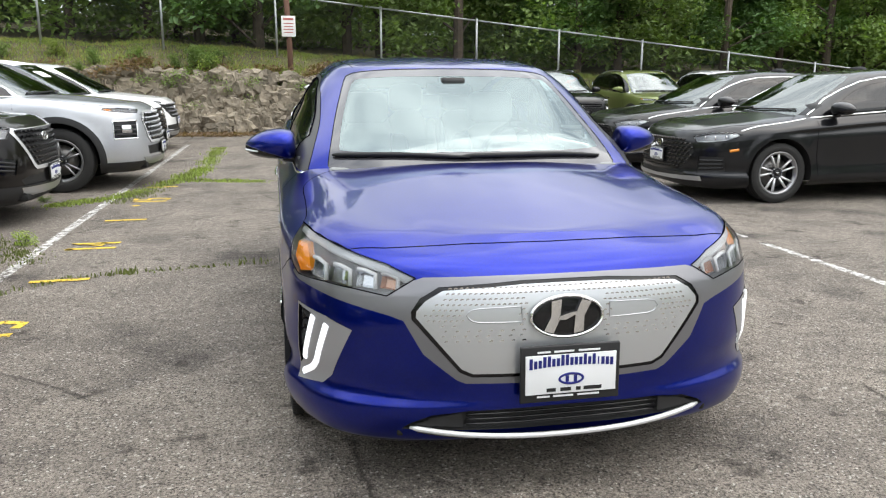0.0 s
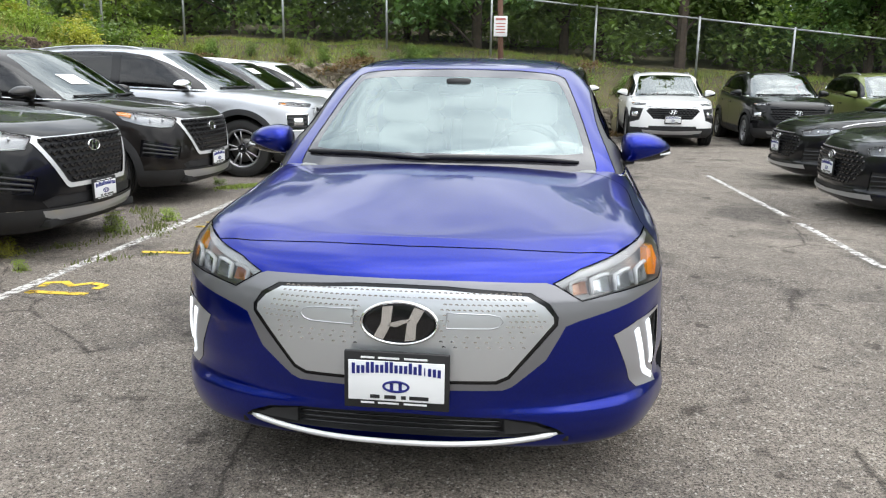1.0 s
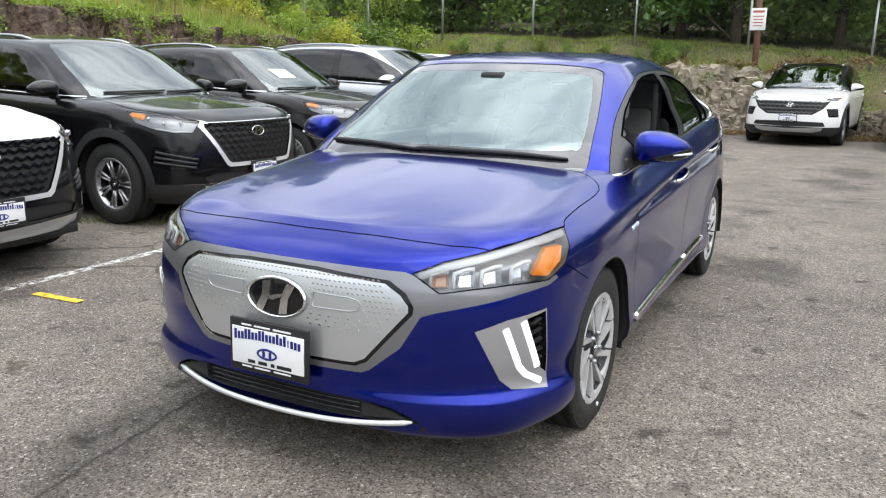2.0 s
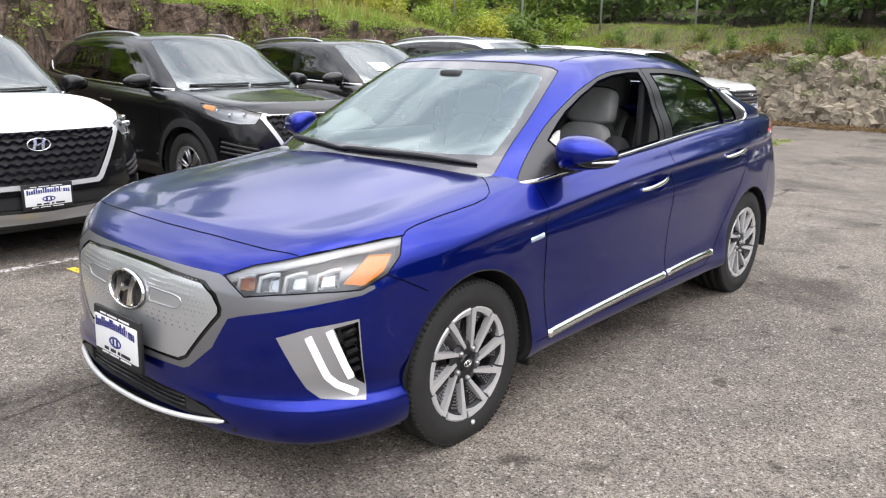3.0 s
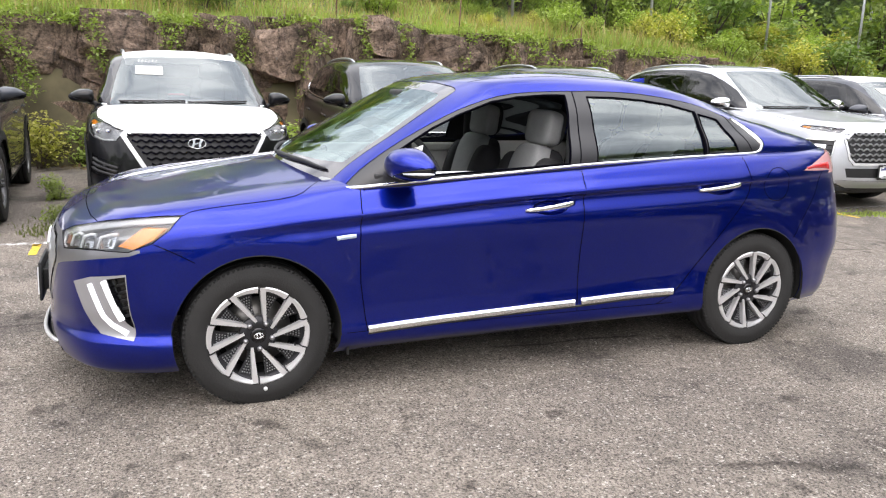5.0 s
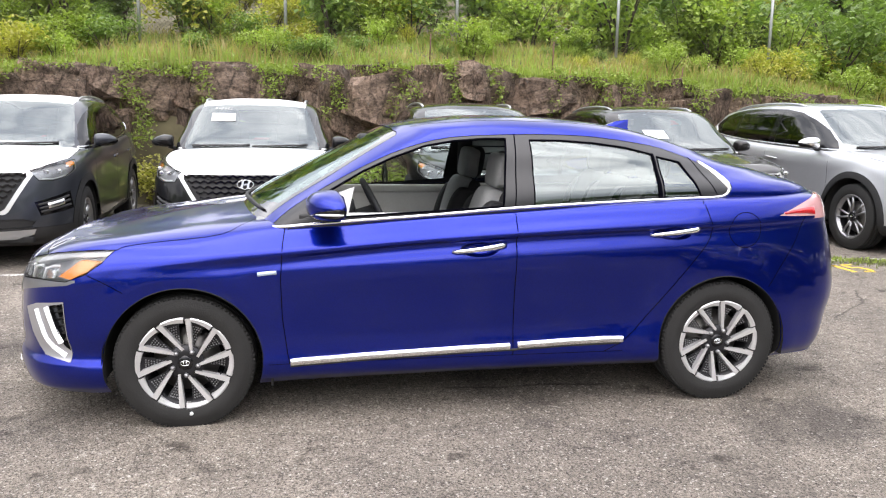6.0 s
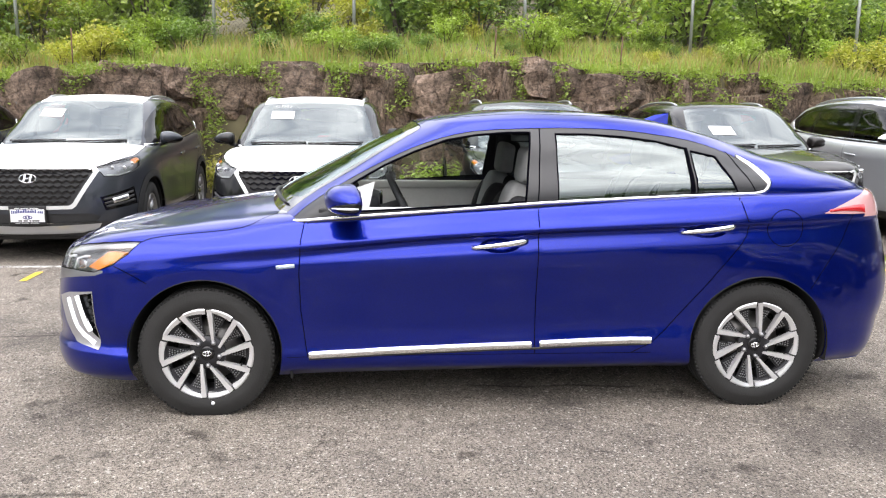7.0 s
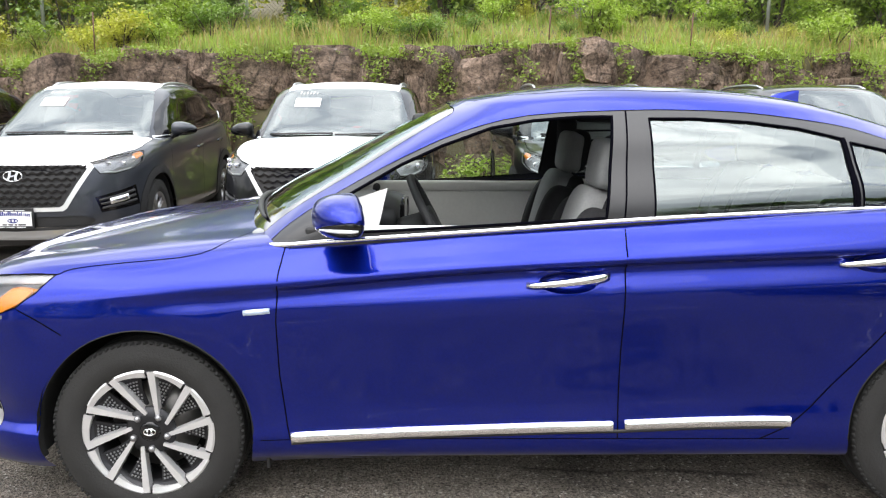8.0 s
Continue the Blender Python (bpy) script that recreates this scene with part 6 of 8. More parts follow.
        if o.get("fog"):
            fog = b.panel("fog_lamp_niche", 16, o.get("fog_mat", M_GLOSSBLACK), bump, s, "black fog-lamp niche", push=-.01)
            F = [Vector(p) for p in scaled(o["fog"], k)]
            fc = sum(F, Vector()) / len(F)
            for f in (.25, .5, .75):
                bm = bmesh.new()
                q0, q1 = F[0].lerp(F[3], f), F[1].lerp(F[2], f)
                b.ribbon(bm, [q0.lerp(q1, .06), q0.lerp(q1, .5), q0.lerp(q1, .94)], OB, .022, -.006, .010, mirror=s)
                part("intake_slat", bm, M_BLACKPLASTIC, fog or bump)
            if o.get("fog_bar"):
                bm = bmesh.new()
                q0, q1 = F[0].lerp(F[3], .45), F[1].lerp(F[2], .45)
                b.ribbon(bm, [q0.lerp(q1, .28), q0.lerp(q1, .5), q0.lerp(q1, .72)], OB, o["fog_bar"], .0, .010, mirror=s)
                part("fog_lamp", bm, M_REFLECTOR, fog or bump, "pale fog lamp")
            if o.get("fog_frame"):
                bm = bmesh.new()
                b.ribbon(bm, F + [F[0]], OB, .016, .002, .008, mirror=s)
                part("fog_frame", bm, M_CHROME, fog or bump, "bright lamp frame")
        if o.get("strip"):
            bm = bmesh.new()
            b.ribbon(bm, T([(.835, -1.74), (.825, -1.6), (.815, -1.4), (.81, -1.2), (.80, -1.0)]), TOP, .014, .002, .004, mirror=s)
            part("hood_strip", bm, M_CHROME, car, "bright strip along the hood edge")
            bm = bmesh.new()
            b.ribbon(bm, Y([(-1.86, .585), (-1.77, .60)]), SIDE, .03, .002, .004, mirror=s)
            part("side_marker", bm, M_AMBER, car, "amber side marker")
        # joints and handles
        for line in (o["door_f"], o["door_r"]):
            bm = bmesh.new()
            b.ribbon(bm, Y(line), SIDE, .006, .001, mirror=s, step=.05)
            part("door_joint", bm, M_SEAM, car)
        bm = bmesh.new()
        b.ribbon(bm, T(o["hood"][:o.get("hood_seam", 10)]), TOP, .006, .001, mirror=s, step=.05)
        part("hood_joint", bm, M_SEAM, car)
        for y0, z0 in o["handles"]:
            bm = bmesh.new()
            b.ribbon(bm, Y([(y0, z0), (y0 + .2, z0 + .012)]), SIDE, .026, .01, .016, mirror=s)
            part("door_handle", bm, o.get("handle_mat", paint_mat), car)
    # greenhouse
    r.cut(X(o["screen"], -.7), FRONT, 1, keep=lambda c: c.y < .2)
    r.cut(Y(o["dlo"], .7), SIDE, 3, only=(0, 1))
    for w in o["windows"]:
        r.cut(Y(w, .7), SIDE, 5, only=(3,))
    r.cut(X(o["rear_glass"], 1.9), REAR, 7, only=(0,), keep=lambda c: c.y > 1.5 * K[1])
    if o.get("film_top"):
        r.cut(T(o["film_top"]), TOP, 21, only=(0,))
        r.panel("roof_film", 21, o["roof_mat"], car, None, o["roof_label"])
        r.panel("roof", 0, paint_mat, car)
    else:
        r.panel("roof", 0, o.get("roof_mat", paint_mat), car, None, o.get("roof_label", ""))
    scr = r.panel("windscreen", 1, M_PARKEDGLASS, car, None, "windscreen")
    r.panel("tailgate_glass", 7, M_DARKGLASS, car, None, "dark tailgate glass")
    for s in (False, True):
        sg = -1 if s else 1
        r.panel("window_surround", 3, M_GLOSSBLACK, car, s, "black window surround")
        pane = r.panel("side_window", 5, M_DARKGLASS, car, s, "dark side window", push=-.002)
        bm = bmesh.new()
        r.ribbon(bm, Y(o["belt"], .8), SIDE, .018, .002, .006, mirror=s, step=.05)
        part("belt_moulding", bm, o.get("belt_mat", M_CHROME), car, "bright belt moulding")
        if o.get("rails"):
            bm = bmesh.new()
            pts = []
            for f in range(13):
                y = (.02 + f * .125) * K[1]
                x = (.60 - .03 * abs(f - 6) / 6) * K[0]
                z = r.cast((x, y, 2), TOP)[0].z + .028 * math.sin(math.pi * f / 12) ** .4
                pts.append((x * sg, y, z))
            tube(bm, pts, [.012] + [.016] * 11 + [.012], 8)
            part("roof_rail", bm, o.get("rail_mat", M_SATIN), car, "bright roof rail")
        mc = o["mirror"]
        door_mirror(car, (sg * mc[0] * K[0], mc[1] * K[1], mc[2] * K[2]), sg, o.get("mirror_mat", paint_mat), 1.0, lamp=False)
        bm = bmesh.new()
        add_box(bm, sg * (mc[0] - .16) * K[0], mc[1] * K[1], (mc[2] - .07) * K[2], .12, .10, .04, .012)
        part("mirror_foot", bm, M_BLACKPLASTIC, car)
    bm = bmesh.new()
    yb, zb = o["wiper"]
    for i0, i1 in ((-.62, -.02), (.0, .58)):
        pts = []
        for f in range(8):
            x = (i0 + (i1 - i0) * f / 7) * K[0]
            c, n = r.cast((x, yb * K[1], (zb + .012 * f / 7) * K[2]), FRONT)
            pts.append(c + n * .015)
        tube(bm, pts, .010, 6)
        part("wiper", bm, M_BLACKPLASTIC, car)
        bm = bmesh.new()
    bm.free()
    if o.get("sheet"):
        sx, sz, sw, shh = o["sheet"]
        bm = bmesh.new()
        grid = []
        for u in range(7):
            col = []
            for v in range(4):
                c, n = r.cast(((sx + (u / 3 - 1) * sw) * K[0], -.7 * K[1], (sz + (v / 1.5 - 1) * shh) * K[2]), FRONT)
                col.append(bm.verts.new(c + n * .005))
            grid.append(col)
        for p, q in zip(grid, grid[1:]):
            for v in range(3):
                bm.faces.new((p[v], q[v], q[v + 1], p[v + 1]))
        part("windscreen_sheet", bm, M_PAPERWHITE, scr, "white paper sheet", smooth=False)
        if o.get("scribble"):
            for k in range(6):
                bm = bmesh.new()
                x = sx - .10 + k * .034
                z = sz + shh + .055
                r.ribbon(bm, [(x * K[0], -.7, (z - .014) * K[2]), ((x + .012) * K[0], -.7, (z + .014 - .008 * (k % 2)) * K[2])], FRONT, .006, .004)
                part("writing_bar", bm, M_PAPERWHITE, scr, "white writing bar", smooth=False)
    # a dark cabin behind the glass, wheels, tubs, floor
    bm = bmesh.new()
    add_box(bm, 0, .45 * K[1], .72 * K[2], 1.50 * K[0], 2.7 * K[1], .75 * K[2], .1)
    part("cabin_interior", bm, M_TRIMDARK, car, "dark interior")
    for sg in (1, -1):
        seat(car, (sg * .36 * K[0], .0, .52 * K[2]), .5, M_CLOTHDARK, M_CLOTHDARK, "dark front seat")
    rr = o["tyre_r"]
    wh = spoke_wheel(car, rr, o["rim_r"], .225, o.get("spokes", 5), o.get("pair", .17), o.get("twist", .0), o.get("spoke_mat"), o.get("wheel_label", "alloy wheel with paired spokes"))
    tx = o["track"]
    set_wheels(wh, [(sx * tx, y, rr, a) for sx, y, a in ((1, wheels[0][0], .1), (1, wheels[1][0], .4), (-1, wheels[0][0], .25), (-1, wheels[1][0], .7))])
    for y0, z0 in wheels:
        for sg in (1, -1):
            bm = bmesh.new()
            rows = []
            ra = o["arch"] + .004
            for a in range(-12, 193, 12):
                y, z = y0 + ra * math.cos(radians(a)), z0 + ra * math.sin(radians(a))
                rows.append((bm.verts.new((sg * (.912 * K[0]), y, z)), bm.verts.new((sg * .5, y, z)), bm.verts.new((sg * .5, y, max(z0 - .1, min(z, z0))))))
            for p, q in zip(rows, rows[1:]):
                bm.faces.new((p[0], p[1], q[1], q[0]))
                bm.faces.new((p[1], p[2], q[2], q[1]))
            part("wheel_tub", bm, M_LINER, car)
    bm = bmesh.new()
    add_box(bm, 0, 0, .27 * K[2], 1.5 * K[0], 1.9 * K[1], .08, .01)
    part("floor_pan", bm, M_LINER, car)
    part("front_undertray", box_bm(0, -1.95 * K[1], .27 * K[2], 1.2 * K[0], .42, .06, .01), M_LINER, car)
    return car


M_FRAME = mat("bright_satin_frame", (0.74, 0.745, 0.75), rough=0.25, metal=0.45)
M_PARKEDGLASS = glass_mat("parked_windscreen_glass", (0.42, 0.46, 0.45), ior=2.5, gloss=(0.94, 1.0, 0.995))

SUV = dict(
    axles=(-1.335, 1.335), wheel_z=.352, arch=.41, tyre_r=.352, rim_r=.225, track=.80,
    cabin=[(0, -1.02), (.35, -1.0), (.62, -.9), (.76, -.76), (.79, -.5), (.80, .3), (.79, .95), (.76, 1.4), (.68, 1.8), (.45, 1.98), (.2, 2.02), (0, 2.03), (-.3, 2.03), (-.3, -1.02)],
    hood=[(0, -2.17), (.3, -2.16), (.54, -2.10), (.66, -1.99), (.74, -1.82), (.80, -1.6), (.815, -1.45), (.81, -1.2), (.79, -1.05), (.70, -.97), (.35, -.99), (0, -1.0), (-.3, -1.0), (-.3, -2.17)],
    grille=[(-.2, .888), (.52, .888), (.566, .858), (.388, .565), (.36, .548), (-.2, .542)],
    frame=[(-.2, .894), (.52, .894), (.605, .915), (.632, .89), (.60, .85), (.418, .54), (.385, .515), (-.2, .507)],
    lamp=[(.60, -2.10, .905), (.655, -2.06, .815), (.75, -1.97, .81), (.85, -1.82, .84), (.897, -1.66, .89), (.865, -1.54, .98), (.80, -1.72, .968), (.72, -1.92, .95)], lamp_far=5,
    fog=[(.60, -2.09, .62), (.87, -1.82, .70), (.89, -1.80, .53), (.64, -2.07, .49)],
    lower=[(-.2, .47), (.52, .47), (.62, .44), (.58, .385), (-.2, .375)],
    bolster=[(-.2, .345), (.62, .37), (.60, .325), (.50, .285), (-.2, .275)],
    cladding=.33, clad_front=.385,
    door_f=[(-.87, .36), (-.91, .60), (-.90, .90), (-.87, 1.2), (.30, 1.2), (.28, .36)],
    door_r=[(.28, .36), (.30, 1.2), (1.20, 1.25), (1.26, 1.05), (1.10, .80), (.93, .60), (.86, .36)],
    tail=[(1.70, .98), (1.85, 1.09), (2.3, 1.12), (2.3, .98), (1.9, .95)],
    emblem=.805, plate=.46, handles=((.02, .93), (.95, .96)),
    screen=[(-.2, 1.09), (.5, 1.075), (.68, 1.07), (.715, 1.09), (.69, 1.2), (.64, 1.37), (.585, 1.515), (.55, 1.535), (.3, 1.552), (-.2, 1.557)],
    dlo=[(-.90, 1.05), (-.80, 1.16), (-.58, 1.30), (-.34, 1.42), (-.12, 1.50), (.2, 1.545), (.6, 1.555), (1.0, 1.545), (1.3, 1.515), (1.55, 1.455), (1.74, 1.36), (1.70, 1.26), (1.60, 1.19), (1.55, 1.0), (-.9, .95)],
    windows=([(-.60, 1.11), (-.66, 1.19), (-.40, 1.355), (-.12, 1.465), (.22, 1.512), (.21, 1.13)], [(.33, 1.135), (.33, 1.517), (.8, 1.518), (1.1, 1.49), (1.10, 1.165)], [(1.17, 1.175), (1.16, 1.48), (1.4, 1.44), (1.58, 1.36), (1.50, 1.22)]),
    belt=[(-.9, 1.075), (-.4, 1.09), (.3, 1.115), (.9, 1.14), (1.35, 1.175), (1.6, 1.21), (1.72, 1.30)],
    rear_glass=[(-.2, 1.24), (.6, 1.23), (.55, 1.45), (.4, 1.5), (-.2, 1.51)],
    mirror=(.97, -.62, 1.14), wiper=(-.8, 1.105), rails=True, mesh=.075, spokes=7, pair=.13, spoke_mat=M_RIMLIP,
)


def row_suv(name, label, m, paint_mat, **kw):
    o = dict(SUV)
    o.update(kw)
    return parked_car(name, label, m, suv_body_net(), suv_roof_net(), (1, 1, 1), paint_mat, o)


def facing_x(nose_x, y, rz=0.0):
    """The pose of a car in the side row, its nose at nose_x, looking towards +x."""
    return pose(nose_x - 2.24 * math.cos(radians(rz)), y - 2.24 * math.sin(radians(rz)), 0, 0, 0, 90 + rz)


film = dict(hood_mat=M_FILM, hood_label="hood under white protective film", roof_mat=M_FILM, roof_label="roof under white protective film", sheet=(-.33, 1.41, .13, .042), scribble=True, film_top=[(-.2, -.45), (.50, -.40), (.575, -.2), (.60, .3), (.60, 1.2), (.57, 1.75), (.4, 1.95), (-.2, 2.0)])
row_suv("dark_grey_suv", "dark grey SUV with white film on hood and roof", facing_x(-3.03, -3.85, 2), M_GREYPAINT, fog_bar=.055, **film)
row_suv("black_suv", "black SUV with white film on hood and roof", facing_x(-2.88, -1.32, 0), M_BLACKPAINT, handle_mat=M_BLACKPAINT, **film)
row_suv("black_suv", "glossy black SUV with silver roof rails", facing_x(-3.02, 1.28, 0), M_BLACKPAINT)
row_suv("black_suv", "dark brown-black SUV with paper on the windscreen", facing_x(-3.13, 3.83, 0), M_BROWNPAINT, sheet=(-.30, 1.28, .13, .05))
row_suv("dark_grey_suv", "dark grey SUV parked at the row's end", facing_x(-3.2, -6.5, 0), M_GREYPAINT, **film)
row_suv("dark_suv", "dark SUV with white film on its hood", facing_x(-2.75, 9.0, 0), M_GREYPAINT, **film)
LARGE_SUV = dict(SUV)
LARGE_SUV.update(axles=(-1.45, 1.45), wheel_z=.385, arch=.45, tyre_r=.385, rim_r=.255, track=.845,
           grille=[(-.2, .885), (.44, .885), (.535, .80), (.50, .62), (.44, .56), (-.2, .555)], frame=[(-.2, .90), (.46, .90), (.56, .81), (.52, .60), (.46, .53), (-.2, .525)],
           lamp=[(.56, -2.13, .925), (.60, -2.09, .885), (.80, -1.93, .905), (.86, -1.80, .925), (.82, -1.80, .95), (.74, -1.93, .945)], lamp_far=3,
           fog=[(.66, -2.10, .80), (.84, -1.88, .80), (.85, -1.87, .60), (.69, -2.09, .60)], fog_mat=M_GLOSSBLACK, fog_bar=.10, fog_frame=True,
           lower=[(-.2, .50), (.55, .50), (.52, .40), (-.2, .39)], cladding=.33, clad_front=.30, mesh_mat=M_SATIN, mesh=.085, bar=.008, emblem=.90, plate=.46,
           spokes=5, pair=.2, mirror_mat=M_CHROME)
parked_car("silver_suv", "large silver SUV with bright diamond grille", pose(-2.46 - 2.24 * 1.11, 6.45, 0, 0, 0, 90), suv_body_net(), suv_roof_net(), (1.065, 1.11, 1.055), M_SILVERPAINT, LARGE_SUV)
WIDE_SUV = dict(SUV)
WIDE_SUV.update(grille=[(-.2, .86), (.56, .86), (.70, .89), (.60, .74), (.42, .62), (-.2, .615)], frame=None, lamp=[(.68, -2.06, .93), (.66, -2.08, .90), (.80, -1.95, .89), (.87, -1.75, .93), (.85, -1.72, .95)], lamp_far=3,
          fog=[(.66, -2.10, .74), (.84, -1.90, .74), (.85, -1.87, .58), (.70, -2.07, .58)], lower=[(-.2, .50), (.62, .48), (.66, .40), (-.2, .38)], mesh=.09, mesh_mat=M_GUNMETAL, emblem=.80, plate=.56, roof_mat=M_BLACKPAINT)
parked_car("white_suv", "white SUV with wide dark grille and black roof", pose(.8, 14.85, 0, 0, 0, -6), suv_body_net(), suv_roof_net(), (1, 1.02, 1.0), M_WHITEPAINT, WIDE_SUV, "far row of parked cars")
parked_car("white_suv", "white SUV with wide dark grille", pose(-2.95 - 2.24, 11.8, 0, 0, 0, 90), suv_body_net(), suv_roof_net(), (1, 1.02, 1.0), M_WHITEPAINT, dict(WIDE_SUV, roof_mat=M_WHITEPAINT))
CROSSOVER = dict(SUV)
CROSSOVER.update(axles=(-1.30, 1.30), wheel_z=.33, arch=.385, tyre_r=.33, rim_r=.215, track=.775, grille=[(-.2, .835), (.50, .835), (.555, .78), (.40, .61), (-.2, .60)], frame=None,
            lamp=[(.58, -2.10, .93), (.62, -2.07, .905), (.80, -1.93, .90), (.87, -1.74, .93), (.82, -1.78, .945)], lamp_far=3, fog=[(.62, -2.09, .83), (.88, -1.82, .84), (.90, -1.80, .50), (.68, -2.07, .58)],
            fog_mat=M_CLADDING, fog_bar=.10, lower=[(-.2, .46), (.5, .46), (.48, .40), (-.2, .40)], emblem=.76, plate=.60, cladding=.42, clad_front=.36, handle_mat=M_WHITEPAINT)
parked_car("white_crossover", "white crossover with black cladding", pose(3.25, 14.05, 0, 0, 0, -2), suv_body_net(), suv_roof_net(), (.965, .94, .94), M_WHITEPAINT, CROSSOVER, "far row of parked cars")
SMALL_CROSSOVER = dict(CROSSOVER)
SMALL_CROSSOVER.update(axles=(-1.26, 1.26), grille=[(-.2, .84), (.55, .84), (.56, .70), (.45, .60), (-.2, .59)], fog_mat=M_GLOSSBLACK, handle_mat=M_BLACKPAINT)
parked_car("black_crossover", "small black crossover with broad grille", pose(5.7, 14.2, 0, 0, 0, 0), suv_body_net(), suv_roof_net(), (.95, .90, .965), M_BLACKPAINT, SMALL_CROSSOVER, "far row of parked cars")
parked_car("green_crossover", "small olive green crossover with roof rails", pose(8.15, 14.3, 0, 0, 0, 0), suv_body_net(), suv_roof_net(), (.95, .90, .965), M_GREENPAINT, SMALL_CROSSOVER, "far row of parked cars")
parked_car("white_crossover", "small white crossover beyond the sedans", pose(10.7, 14.4, 0, 0, 0, 0), suv_body_net(), suv_roof_net(), (.95, .90, .965), M_WHITEPAINT, SMALL_CROSSOVER, "far row of parked cars")

SEDAN = dict(
    axles=(-1.42, 1.42), wheel_z=.335, arch=.385, tyre_r=.335, rim_r=.235, track=.80,
    cabin=[(0, -1.04), (.32, -1.02), (.58, -.94), (.74, -.82), (.775, -.6), (.79, .2), (.77, .9), (.72, 1.35), (.6, 1.6), (.42, 1.7), (0, 1.72), (-.3, 1.72), (-.3, -1.04)],
    hood=[(0, -2.12), (.3, -2.11), (.5, -2.06), (.64, -1.98), (.72, -1.86), (.77, -1.70), (.79, -1.5), (.80, -1.3), (.795, -1.17), (.72, -1.08), (.62, -1.02), (.3, -1.02), (0, -1.0), (-.3, -1.0), (-.3, -2.12)],
    grille=[(-.2, .70), (.30, .70), (.56, .66), (.60, .56), (.52, .42), (.40, .37), (-.2, .36)], frame=None,
    lamp=[(.54, -2.11, .73), (.60, -2.09, .665), (.74, -2.0, .675), (.83, -1.87, .70), (.855, -1.72, .76), (.80, -1.80, .79), (.70, -1.97, .785)], lamp_far=4,
    fog=[(.66, -2.09, .52), (.83, -1.90, .52), (.84, -1.90, .36), (.64, -2.10, .33)], fog_mat=M_BLACKPLASTIC, fog_bar=0,
    lower=[(-.2, .33), (.5, .33), (.52, .29), (-.2, .28)], bolster=[(-.2, .265), (.7, .30), (.72, .25), (-.2, .235)], cladding=None,
    door_f=[(-.871, .30), (-.902, .52), (-.907, .70), (-.88, 1.2), (.238, 1.2), (.222, .30)], door_r=[(.222, .30), (.238, 1.2), (1.19, 1.2), (1.25, .95), (1.06, .63), (.86, .40), (.70, .30)],
    tail=[(1.66, .90), (1.8, .98), (2.3, 1.0), (2.3, .88)], emblem=.63, plate=.50, plate_x=.0, handles=((-.05, .85), (.95, .89)), handle_mat=M_GREYPAINT,
    screen=[(-.2, .97), (.3, .965), (.56, .945), (.645, .955), (.66, .98), (.60, 1.2), (.53, 1.345), (.48, 1.388), (.3, 1.402), (-.2, 1.406)],
    dlo=[(-.968, .935), (-.868, 1.029), (-.716, 1.125), (-.503, 1.239), (-.301, 1.323), (-.069, 1.367), (.283, 1.381), (.682, 1.373), (1.064, 1.318), (1.245, 1.255), (1.385, 1.15), (1.33, .9), (-.968, .80)],
    windows=([(-.622, .985), (-.652, 1.075), (-.40, 1.222), (-.20, 1.302), (.10, 1.345), (.215, 1.348), (.172, 1.033)], [(.30, 1.354), (.30, 1.043), (1.0, 1.075), (1.18, 1.20), (.998, 1.288), (.68, 1.343)]),
    belt=[(-.962, .932), (-.64, .962), (-.175, .994), (.246, 1.026), (.768, 1.052), (1.196, 1.069), (1.385, 1.13), (1.27, 1.252), (1.06, 1.325), (.68, 1.38), (.28, 1.388), (-.07, 1.374), (-.30, 1.33), (-.50, 1.246), (-.72, 1.13), (-.95, .96)],
    rear_glass=[(-.2, 1.14), (.5, 1.13), (.44, 1.31), (-.2, 1.335)], mirror=(.94, -.66, 1.03), wiper=(-.9, 1.0), rails=False, mesh=.065, spokes=5, pair=.22, twist=.12, hood_seam=11, amber=False, strip=True,
)
parked_car("black_sedan", "dark grey sedan with machined Y-spoke wheels", pose(4.49 + 1.42, 4.08, 0, 0, 0, -90), hero_body_net(), hero_roof_net(), (1.022, 1.085, 1.0), M_SEDANPAINT, SEDAN, "row of sedans")
parked_car("black_sedan", "glossy black sedan beside another sedan", pose(4.75 + 1.42, 6.85, 0, 0, 0, -90), hero_body_net(), hero_roof_net(), (1.022, 1.085, 1.0), M_BLACKPAINT, SEDAN, "row of sedans")


